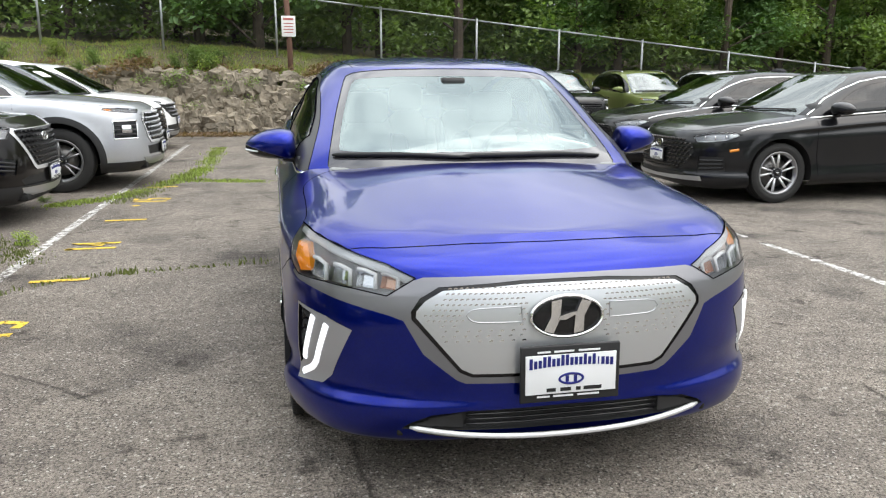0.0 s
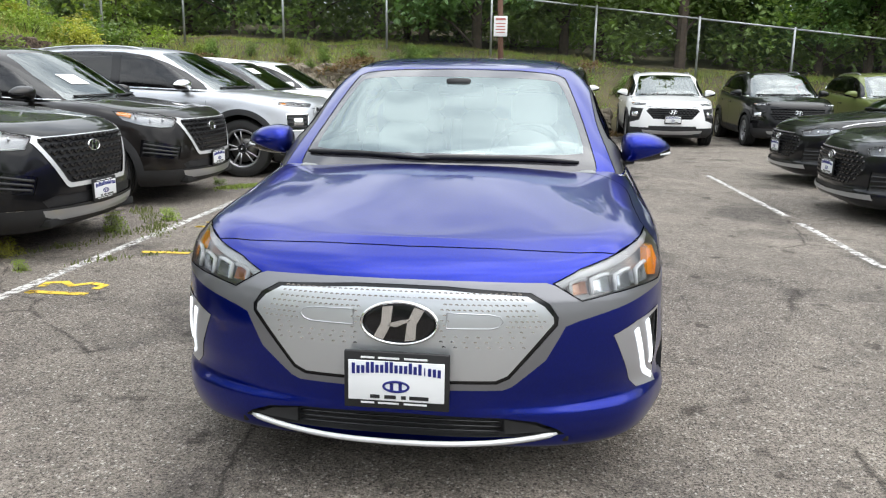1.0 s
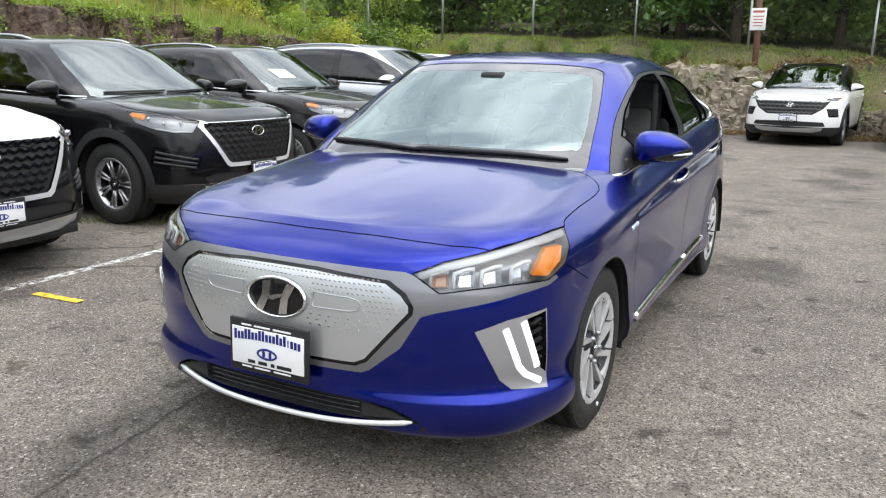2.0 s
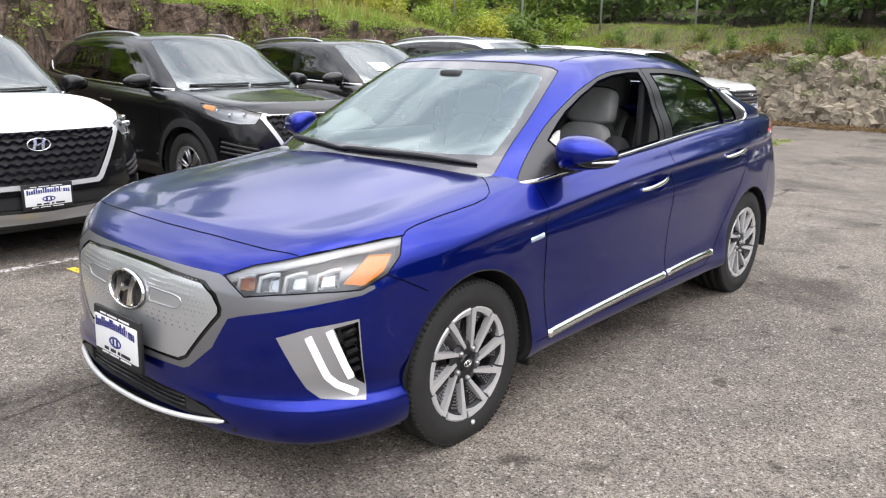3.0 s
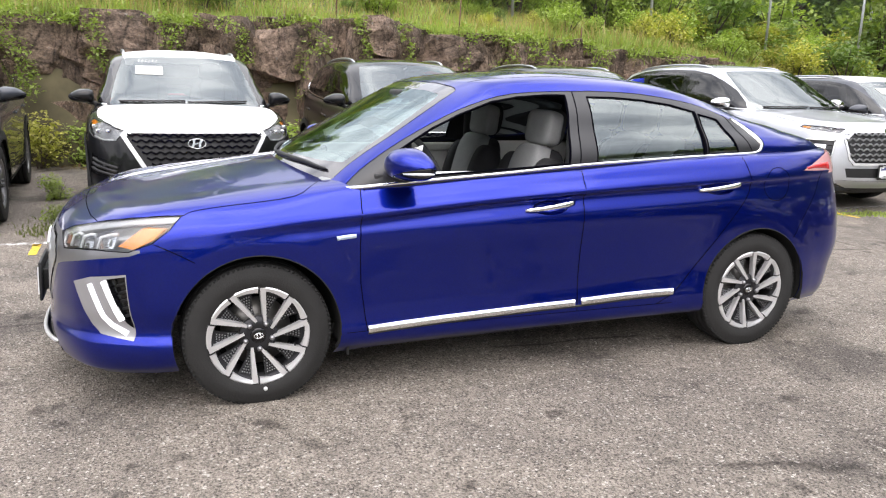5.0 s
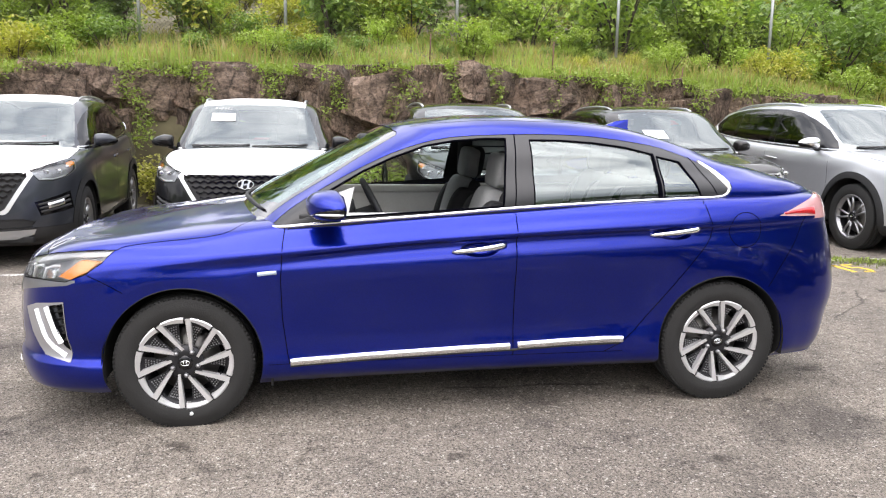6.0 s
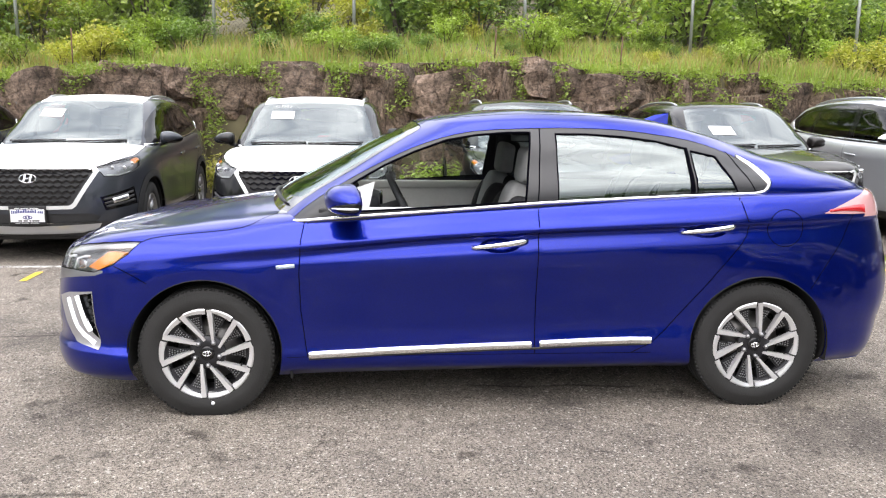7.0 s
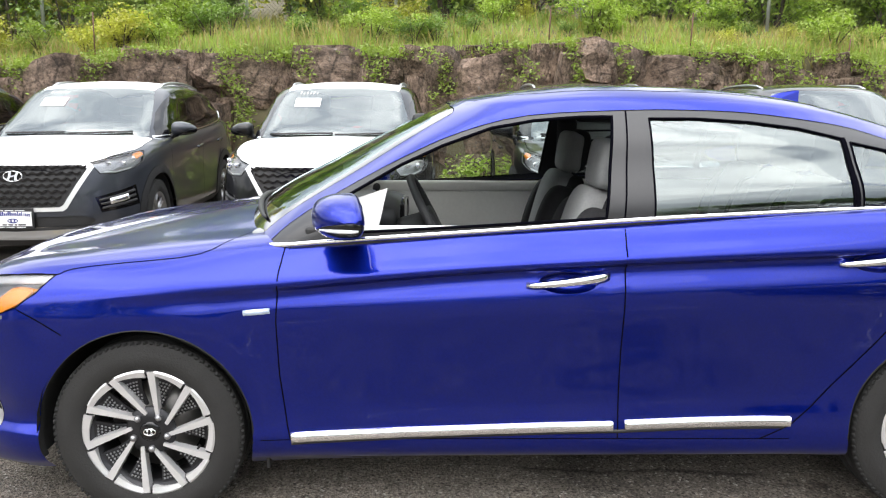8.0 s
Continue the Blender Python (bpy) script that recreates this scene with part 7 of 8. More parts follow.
# ---- ground, paint, banks, rock, fences ----
def asphalt_mat():
    """Worn lot surface: pale and dark grit, blotches, oil stains and a net of cracks."""
    m = bpy.data.materials.new("worn_asphalt")
    m.use_nodes = True
    nd, ln = m.node_tree.nodes, m.node_tree.links
    b = nd["Principled BSDF"]
    co = nd.new("ShaderNodeTexCoord")

    def tex(kind, scale, detail=4.0, rough=.6):
        t = nd.new(kind)
        t.inputs["Scale"].default_value = scale
        if kind == "ShaderNodeTexNoise":
            t.inputs["Detail"].default_value = detail
            t.inputs["Roughness"].default_value = rough
        ln.new(co.outputs["Object"], t.inputs["Vector"])
        return t

    def ramp(src, p0, c0, p1, c1):
        r = nd.new("ShaderNodeValToRGB")
        r.color_ramp.elements[0].position, r.color_ramp.elements[1].position = p0, p1
        r.color_ramp.elements[0].color, r.color_ramp.elements[1].color = (*c0, 1), (*c1, 1)
        ln.new(src, r.inputs[0])
        return r.outputs[0]

    def mul(a, c, f=1.0):
        x = nd.new("ShaderNodeMix")
        x.data_type, x.blend_type = 'RGBA', 'MULTIPLY'
        x.inputs[0].default_value = f
        ln.new(a, x.inputs[6])
        ln.new(c, x.inputs[7])
        return x.outputs[2]

    big = tex("ShaderNodeTexNoise", .35, 5, .6)
    midn = tex("ShaderNodeTexNoise", 2.2, 6, .65)
    grit = tex("ShaderNodeTexVoronoi", 120)
    grit2 = tex("ShaderNodeTexNoise", 85, 4, .9)
    base = ramp(big.outputs[0], .3, (.150, .135, .122), .72, (.236, .213, .190))
    base = mul(base, ramp(midn.outputs[0], .28, (.74, .73, .73), .62, (1.12, 1.11, 1.09)))
    base = mul(base, ramp(grit2.outputs[0], .34, (.05, .05, .05), .62, (2.0, 1.97, 1.9)))
    spot = nd.new("ShaderNodeMix")
    spot.data_type = 'RGBA'
    ln.new(ramp(grit.outputs["Color"], .84, (0, 0, 0), .88, (1, 1, 1)), spot.inputs[0])
    base = mul(base, ramp(grit.outputs["Color"], .20, (.42, .41, .40), .27, (1, 1, 1)))
    ln.new(base, spot.inputs[6])
    spot.inputs[7].default_value = (.48, .45, .405, 1)
    stain = tex("ShaderNodeTexNoise", .9, 3, .5)
    col = mul(spot.outputs[2], ramp(stain.outputs[0], .34, (.55, .55, .56), .45, (1, 1, 1)))
    blot = tex("ShaderNodeTexNoise", 3.4, 5, .62)
    col = mul(col, ramp(blot.outputs[0], .33, (.42, .41, .40), .40, (1, 1, 1)))
    patch = tex("ShaderNodeTexNoise", 19, 7, .8)
    col = mul(col, ramp(patch.outputs[0], .36, (.66, .655, .65), .60, (1.2, 1.19, 1.18)))
    # cracks: edges of large distorted cells
    warp = nd.new("ShaderNodeMix")
    warp.data_type = 'VECTOR'
    warp.inputs[0].default_value = .16
    wn = tex("ShaderNodeTexNoise", 1.6, 6, .7)
    ln.new(co.outputs["Object"], warp.inputs[4])
    ln.new(wn.outputs["Color"], warp.inputs[5])
    vo = nd.new("ShaderNodeTexVoronoi")
    vo.feature = 'DISTANCE_TO_EDGE'
    vo.inputs["Scale"].default_value = .42
    ln.new(warp.outputs[1], vo.inputs["Vector"])
    gate = tex("ShaderNodeTexNoise", .5, 2)
    crack = nd.new("ShaderNodeMath")
    crack.operation = 'ADD'
    ln.new(vo.outputs["Distance"], crack.inputs[0])
    gm = nd.new("ShaderNodeMapRange")
    gm.inputs[1].default_value, gm.inputs[2].default_value = .46, .56
    gm.inputs[3].default_value, gm.inputs[4].default_value = 0.0, .05
    ln.new(gate.outputs[0], gm.inputs[0])
    ln.new(gm.outputs[0], crack.inputs[1])
    col = mul(col, ramp(crack.outputs[0], .0015, (.30, .29, .28), .005, (1, 1, 1)))
    ln.new(col, b.inputs["Base Color"])
    b.inputs["Roughness"].default_value = .82
    b.inputs["Specular IOR Level"].default_value = .35
    bp = nd.new("ShaderNodeBump")
    bp.inputs["Strength"].default_value = .9
    bp.inputs["Distance"].default_value = .010
    ad = nd.new("ShaderNodeMath")
    ad.operation = 'ADD'
    ln.new(grit.outputs["Distance"], ad.inputs[0])
    ln.new(grit2.outputs[0], ad.inputs[1])
    ln.new(ad.outputs[0], bp.inputs["Height"])
    ln.new(bp.outputs[0], b.inputs["Normal"])
    return m


M_ASPHALT = asphalt_mat()


def worn_paint(name, color, wear):
    """Road paint with gaps where it has worn through to the asphalt."""
    m = mat(name, color, rough=.75, noise_amt=.25, noise_scale=25)
    nd, ln = m.node_tree.nodes, m.node_tree.links
    co = nd.new("ShaderNodeTexCoord")
    n = nd.new("ShaderNodeTexNoise")
    n.inputs["Scale"].default_value = 16
    n.inputs["Detail"].default_value = 8
    n.inputs["Roughness"].default_value = .75
    r = nd.new("ShaderNodeMapRange")
    r.inputs[1].default_value, r.inputs[2].default_value = wear - .06, wear + .06
    ln.new(co.outputs["Object"], n.inputs["Vector"])
    ln.new(n.outputs[0], r.inputs[0])
    ln.new(r.outputs[0], nd["Principled BSDF"].inputs["Alpha"])
    return m


M_LINEWHITE = worn_paint("worn_white_line_paint", (0.58, 0.5655, 0.5365), .49)
M_LINEYELLOW = worn_paint("worn_yellow_paint", (0.6525, 0.4495, 0.0435), .41)
M_EARTH = mat("grassy_earth", (0.095, 0.082, 0.045), rough=.95, noise_amt=.55, noise_scale=2.5, bump=.5, bump_scale=9)


def rock_mat():
    """Fractured brown rock: broad tone patches, fine dark grain, pale lichen specks, two scales of relief."""
    m = mat("brown_quarry_rock", (0.20, 0.142, 0.105), rough=.9, noise_amt=.6, noise_scale=4.5, random_amt=.45)
    nd, ln = m.node_tree.nodes, m.node_tree.links
    b = nd["Principled BSDF"]
    co = nd.new("ShaderNodeTexCoord")
    src = b.inputs["Base Color"].links[0].from_socket
    grain = nd.new("ShaderNodeTexNoise")
    grain.inputs["Scale"].default_value, grain.inputs["Detail"].default_value, grain.inputs["Roughness"].default_value = 16, 8, .8
    ln.new(co.outputs["Object"], grain.inputs["Vector"])
    r = nd.new("ShaderNodeValToRGB")
    r.color_ramp.elements[0].position, r.color_ramp.elements[1].position = .38, .62
    r.color_ramp.elements[0].color, r.color_ramp.elements[1].color = (.25, .24, .23, 1), (1.45, 1.45, 1.45, 1)
    ln.new(grain.outputs[0], r.inputs[0])
    mu = nd.new("ShaderNodeMix")
    mu.data_type, mu.blend_type = 'RGBA', 'MULTIPLY'
    mu.inputs[0].default_value = 1.0
    ln.new(src, mu.inputs[6])
    ln.new(r.outputs[0], mu.inputs[7])
    li = nd.new("ShaderNodeTexNoise")
    li.inputs["Scale"].default_value, li.inputs["Detail"].default_value, li.inputs["Roughness"].default_value = 9, 6, .75
    ln.new(co.outputs["Object"], li.inputs["Vector"])
    lr = nd.new("ShaderNodeMapRange")
    lr.inputs[1].default_value, lr.inputs[2].default_value = .60, .68
    lr.inputs[4].default_value = .7
    ln.new(li.outputs[0], lr.inputs[0])
    mx = nd.new("ShaderNodeMix")
    mx.data_type = 'RGBA'
    ln.new(lr.outputs[0], mx.inputs[0])
    ln.new(mu.outputs[2], mx.inputs[6])
    mx.inputs[7].default_value = (.26, .245, .22, 1)
    # vertical fractures
    mp = nd.new("ShaderNodeMapping")
    mp.inputs["Scale"].default_value = (3.0, 3.0, 1.1)
    wob = nd.new("ShaderNodeMix")
    wob.data_type = 'VECTOR'
    wob.inputs[0].default_value = .12
    ln.new(co.outputs["Object"], wob.inputs[4])
    ln.new(grain.outputs["Color"], wob.inputs[5])
    ln.new(wob.outputs[1], mp.inputs["Vector"])
    fr = nd.new("ShaderNodeTexVoronoi")
    fr.feature = 'DISTANCE_TO_EDGE'
    fr.inputs["Scale"].default_value = 1.4
    ln.new(mp.outputs["Vector"], fr.inputs["Vector"])
    fm = nd.new("ShaderNodeMapRange")
    fm.inputs[1].default_value, fm.inputs[2].default_value = .0, .035
    fm.inputs[3].default_value, fm.inputs[4].default_value = .5, 1.0
    ln.new(fr.outputs["Distance"], fm.inputs[0])
    fs = nd.new("ShaderNodeVectorMath")
    fs.operation = 'SCALE'
    ln.new(mx.outputs[2], fs.inputs[0])
    ln.new(fm.outputs[0], fs.inputs["Scale"])
    ln.new(fs.outputs[0], b.inputs["Base Color"])
    big = nd.new("ShaderNodeTexVoronoi")
    big.inputs["Scale"].default_value = 3.0
    ln.new(co.outputs["Object"], big.inputs["Vector"])
    ad = nd.new("ShaderNodeMath")
    ad.operation = 'MULTIPLY_ADD'
    ad.inputs[1].default_value = 2.0
    ln.new(big.outputs["Distance"], ad.inputs[0])
    ad2 = nd.new("ShaderNodeMath")
    ad2.operation = 'ADD'
    ln.new(grain.outputs[0], ad2.inputs[0])
    ln.new(fm.outputs[0], ad2.inputs[1])
    ln.new(ad2.outputs[0], ad.inputs[2])
    bp = nd.new("ShaderNodeBump")
    bp.inputs["Strength"].default_value, bp.inputs["Distance"].default_value = .9, .06
    ln.new(ad.outputs[0], bp.inputs["Height"])
    ln.new(bp.outputs[0], b.inputs["Normal"])
    return m


M_ROCK = rock_mat()
M_RUBBLE = mat("pale_rubble_stone", (0.24, 0.205, 0.155), rough=.9, noise_amt=.5, noise_scale=5, bump=.8, bump_scale=12, random_amt=.4)
M_GALV = mat("galvanised_steel", (.38, .39, .40), rough=.45, metal=.6, noise_amt=.12, noise_scale=14)
M_WIRE = mat("dull_fence_wire", (.055, .06, .055), rough=.6, metal=.4)
M_RUSTPOLE = mat("brown_painted_pole", (.11, .055, .035), rough=.8, noise_amt=.3, noise_scale=12)


def leaf_mat(name, color, spread=.45):
    """Leaves: matt green with light passing through, each leaf a little different."""
    m = mat(name, color, rough=.6, noise_amt=.12, noise_scale=1.2, random_amt=spread)
    nd, ln = m.node_tree.nodes, m.node_tree.links
    b = nd["Principled BSDF"]
    tr = nd.new("ShaderNodeBsdfTranslucent")
    src = b.inputs["Base Color"].links[0].from_socket
    sc = nd.new("ShaderNodeVectorMath")
    sc.operation = 'MULTIPLY'
    sc.inputs[1].default_value = (1.25, 1.5, .5)
    ln.new(src, sc.inputs[0])
    ln.new(sc.outputs[0], tr.inputs[0])
    mx = nd.new("ShaderNodeMixShader")
    mx.inputs[0].default_value = .4
    ln.new(b.outputs[0], mx.inputs[1])
    ln.new(tr.outputs[0], mx.inputs[2])
    ln.new(mx.outputs[0], nd["Material Output"].inputs[0])
    return m


M_LEAF = leaf_mat("bright_green_leaves", (0.27, 0.335, 0.085))
M_LEAF2 = leaf_mat("mid_green_leaves", (0.175, 0.245, 0.08))
M_LEAF3 = leaf_mat("dark_green_leaves", (0.1093, 0.185, 0.0696))
M_LEAFY = leaf_mat("yellow_green_leaves", (0.3828, 0.3602, 0.0915))
M_GRASS = leaf_mat("grass_blades", (0.27, 0.33, 0.09))
M_WEED = leaf_mat("low_weeds", (0.1196, 0.1305, 0.0543))
M_DRYGRASS = leaf_mat("dry_grass_blades", (0.377, 0.3045, 0.1305))
M_DEADLEAF = leaf_mat("dry_brown_litter", (0.20, 0.125, 0.08))
M_BARK = mat("grey_brown_bark", (.085, .065, .05), rough=.95, noise_amt=.4, noise_scale=9, bump=.8, bump_scale=25)

WALL_X = -8.6
FENCE_Y = 18.0


def wall_top(y):
    return along([(-14, 1.9), (-6, 1.98), (-4.7, 2.14), (-2.6, 2.14), (0, 2.25), (2, 2.28), (4, 2.2), (7, 2.03), (9, 1.9), (12, 1.3), (15, 1.2)], y)


def bank_height(x, y):
    """Height of the banks that close the lot on two sides."""
    d = WALL_X - x + .12 * math.sin(y * 1.7)
    west = -1.0
    if d > 0:
        west = min(1, d / .25) * wall_top(y) + max(0, d - .25) * .24 if d < 3 else wall_top(y) + .66 + (d - 3) * .22
    f = y - 15.7 - .15 * math.sin(x * .9)
    north = -1.0
    if f > 0:
        crest = along([(-12, 2.35), (-7, 2.3), (-1, 2.0), (5, 1.5), (12, 1.2), (30, .6)], x)
        foot = along([(-12, 1.6), (-2, 1.45), (1, .8), (4, .35), (30, .15)], x)
        north = foot * min(1, f / .9) + (crest - foot) * min(1, max(0, f - .9) / 1.6) + max(0, f - 2.5) * .10
    return max(west, north)


def build_ground():
    bm = bmesh.new()
    s = 600
    vs = [bm.verts.new((x, y, 0)) for x, y in ((-s, -s), (s, -s), (s, s), (-s, s))]
    bm.faces.new(vs)
    tagged(part("ground", bm, M_ASPHALT), "worn grey asphalt of the car lot with cracks", "ground", kind="structure")
    # banks
    bm = bmesh.new()
    xs = [-45 + i * 1.5 for i in range(22)] + [-12.5 + i * .3 for i in range(84)] + [13 + i * 1.5 for i in range(20)]
    ys = [-40 + i * 1.5 for i in range(17)] + [-15 + i * .3 for i in range(117)] + [20.5 + i * 1.5 for i in range(16)]
    grid = {}
    for i, x in enumerate(xs):
        for j, y in enumerate(ys):
            z = bank_height(x, y)
            if z > -.5:
                z += .16 * noise.noise((x * .6, y * .6, 0)) + .05 * noise.noise((x * 2.1, y * 2.1, 3))
            grid[i, j] = bm.verts.new((x, y, z if z > -.5 else -.25))
    for i in range(len(xs) - 1):
        for j in range(len(ys) - 1):
            q = (grid[i, j], grid[i + 1, j], grid[i + 1, j + 1], grid[i, j + 1])
            if max(v.co.z for v in q) > -.1:
                bm.faces.new(q)
    bmesh.ops.delete(bm, geom=[v for v in bm.verts if not v.link_faces], context='VERTS')
    tagged(part("bank", bm, M_EARTH), "grassy earth bank round the car lot", "bank", kind="structure")


def flat_strip(name, pts, w, material, label, z=.004):
    bm = bmesh.new()
    pts = [Vector((*p, z)) for p in pts]
    rows = []
    for i, p in enumerate(pts):
        t = (pts[min(i + 1, len(pts) - 1)] - pts[max(i - 1, 0)]).normalized()
        n = Vector((-t.y, t.x, 0))
        rows.append((bm.verts.new(p - n * w / 2), bm.verts.new(p + n * w / 2)))
    for a, b in zip(rows, rows[1:]):
        bm.faces.new((a[0], b[0], b[1], a[1]))
    return tagged(part(name, bm, material, None, "", smooth=False), label, "road marking", kind="structure")


def digits(text, cx, cy, w, h):
    """Stall numbers as brushed strokes, read along +y with their tops towards -x."""
    strokes = {"1": [[(.5, 1), (.5, 0)], [(.35, .85), (.5, 1)]], "2": [[(.1, .8), (.3, 1), (.75, 1), (.9, .75), (.1, 0), (.95, 0)]], "3": [[(.1, .95), (.7, 1), (.95, .75), (.45, .53), (.97, .28), (.7, 0), (.1, .05)]],
               "4": [[(.75, 0), (.75, 1), (.1, .35), (1, .35)]], "5": [[(.95, 1), (.15, 1), (.12, .58), (.7, .60), (.95, .3), (.7, 0), (.1, .05)]]}
    k = len(text)
    for i, ch in enumerate(text):
        y0 = cy - h / 2 + i * h / k
        for st in strokes[ch]:
            flat_strip("stall_number", [(cx + w / 2 - py * w, y0 + px * h / k * .85) for px, py in st], .06, M_LINEYELLOW, "worn yellow painted stall number", .005)


def build_paint():
    flat_strip("stall_line", [(-2.86, -14), (-2.85, -4), (-2.83, 0), (-2.83, 4), (-2.82, 12.5)], .085, M_LINEWHITE, "worn white line along the parked row")
    flat_strip("lane_line", [(3.10, -2.2), (3.08, -.1), (3.06, 1.25)], .075, M_LINEWHITE, "worn white line along the sedan row")
    flat_strip("lane_line", [(3.05, 1.5), (3.02, 3.35)], .075, M_LINEWHITE, "worn white line along the sedan row")
    flat_strip("lane_line", [(3.01, 3.75), (2.93, 7.2)], .075, M_LINEWHITE, "worn white line along the sedan row")
    for y in (-5.9, -3.6, -1.33, 1.04, 3.40, 5.8):
        flat_strip("stall_dash", [(-2.60, y), (-2.22, y + .02)], .06, M_LINEYELLOW, "short yellow stall dash", .006)
    digits("13", -2.55, -.03, .40, .36)
    digits("14", -2.44, 2.20, .38, .34)
    digits("15", -2.37, 4.70, .36, .34)
    digits("12", -2.60, -2.5, .40, .36)
    flat_strip("moss_line", [(-2.45, 4.30), (-2.5, 4.35)], .08, M_LINEYELLOW, "yellow paint fleck")


def rock_mesh(seed, rough=.16, cuts=14):
    """An angular broken block: a box chipped by many planes, its faces roughened."""
    rng = random.Random(seed)
    bm = bmesh.new()
    bmesh.ops.create_cube(bm, size=1.0)
    for _ in range(cuts):
        n = Vector((rng.gauss(0, 1), rng.gauss(0, 1), rng.gauss(0, .8))).normalized()
        reach = abs(n.x) * .5 + abs(n.y) * .5 + abs(n.z) * .5
        r = bmesh.ops.bisect_plane(bm, geom=bm.verts[:] + bm.edges[:] + bm.faces[:], plane_co=n * reach * rng.uniform(.66, .88), plane_no=n, clear_outer=True)
        es = [g for g in r["geom_cut"] if isinstance(g, bmesh.types.BMEdge)]
        if es:
            bmesh.ops.contextual_create(bm, geom=es)
    bmesh.ops.triangulate(bm, faces=bm.faces)
    long_edges = [e for e in bm.edges if e.calc_length() > .3]
    bmesh.ops.subdivide_edges(bm, edges=long_edges, cuts=2)
    bmesh.ops.triangulate(bm, faces=bm.faces)
    off = Vector((rng.uniform(0, 50), rng.uniform(0, 50), rng.uniform(0, 50)))
    for v in bm.verts:
        v.co += noise.noise_vector(v.co * 2.3 + off) * rough * .45 + noise.noise_vector(v.co * 6 + off) * rough * .25
    bmesh.ops.recalc_face_normals(bm, faces=bm.faces)
    me = bpy.data.meshes.new("rock")
    bm.to_mesh(me)
    bm.free()
    me.materials.append(M_ROCK)
    return me


def build_rock_wall():
    wall = thing("rock_wall", pose(0, 0, 0), "brown fractured rock face behind the parked row", "rock wall", kind="structure")
    rng = random.Random(4)
    protos = [rock_mesh(k) for k in range(14)]
    y = -13.0
    while y < 12.5:
        w = rng.uniform(.24, .62) if rng.random() < .7 else rng.uniform(.6, .95)
        top = wall_top(y + w / 2) + rng.uniform(-.14, -.02)
        z = -.05
        while z < top - .1:
            h = min(rng.uniform(.3, 1.1), top - z + .05)
            last = z + h > top - .12
            if h < .2:
                break
            ob = new("rock", protos[rng.randrange(14)])
            ob.parent = wall
            dx = rng.uniform(-.22, .16) - .12 * z / 2
            ob.matrix_basis = pose(WALL_X - .35 + dx, y + w / 2 + rng.uniform(-.06, .06), z + h / 2, rng.uniform(-6, 6), rng.uniform(-6, 6), rng.uniform(-9, 9)) @ Matrix.Diagonal((rng.uniform(.8, 1.1), w * 1.30, h * (1.12 if last else 1.30), 1))
            z += h * .95
        y += w * .93
    bank = thing("rubble_face", pose(0, 0, 0), "pale rubble stone face at the foot of the far bank", "rubble wall", kind="structure")
    protos2 = []
    for k in range(6):
        me = rock_mesh(40 + k, .2, 10)
        me.materials[0] = M_RUBBLE
        protos2.append(me)
    def stone_pose(x, z, size):
        f = .04 + z * .5
        return pose(x, 15.72 + f + .15 * math.sin(x * .9), z, rng.uniform(-25, 25), rng.uniform(-25, 25), rng.uniform(0, 360)) @ Matrix.Diagonal((size * 1.4, size * 1.1, size, 1))

    def face_top(x):
        return along([(-10, 1.6), (-1, 1.45), (2, .5)], x)

    for k in range(300):
        x = rng.uniform(-5.5, 1.8)
        ob = new("stone", protos2[rng.randrange(6)])
        ob.parent = bank
        ob.matrix_basis = stone_pose(x, rng.uniform(0, face_top(x)), rng.uniform(.16, .34))
    # the small stones that fill the face
    verts, faces = [], []
    for k in range(1500):
        x = rng.uniform(-10, 2.2)
        m = stone_pose(x, rng.uniform(0, face_top(x)), rng.uniform(.10, .24))
        me = protos2[rng.randrange(6)]
        n = len(verts)
        verts += [tuple(m @ v.co) for v in me.vertices]
        faces += [tuple(n + i for i in p.vertices) for p in me.polygons]
    me = bpy.data.meshes.new("small_stones")
    me.from_pydata(verts, [], faces)
    me.materials.append(M_RUBBLE)
    fill = new("small_stones", me)
    fill.parent = bank
    fill["kind"] = "stuff"


def chain_link(bm, a, b, z0a, z0b, h, step=.075, w=.0017):
    a, b = Vector(a), Vector(b)
    L = (b - a).length
    d = (b - a) / L
    n = int(L / step)
    m = int(h / step)
    for i in range(-m, n + m):
        for s in (1, -1):
            t0, t1 = (i * step, i * step + h) if s > 0 else (i * step + h, i * step)
            p = []
            for t, z in ((t0, 0.0), (t1, h)):
                p.append([t, z])
            # clip to the panel
            (ta, za), (tb, zb) = p
            if max(ta, tb) <= 0 or min(ta, tb) >= L:
                continue
            def clip(t, za_, zb_, ta_, tb_):
                return za_ + (zb_ - za_) * (t - ta_) / (tb_ - ta_)
            for lim in (0.0, L):
                if (ta - lim) * (tb - lim) < 0:
                    z = clip(lim, za, zb, ta, tb)
                    if (lim == 0.0 and ta < 0) or (lim == L and ta > L):
                        ta, za = lim, z
                    else:
                        tb, zb = lim, z
            q = []
            for t, z in ((ta, za), (tb, zb)):
                base = z0a + (z0b - z0a) * t / L
                q.append(a + d * t + Vector((0, 0, base + z)))
            side = d * w
            bm.faces.new([bm.verts.new(v) for v in (q[0] - side, q[0] + side, q[1] + side, q[1] - side)])


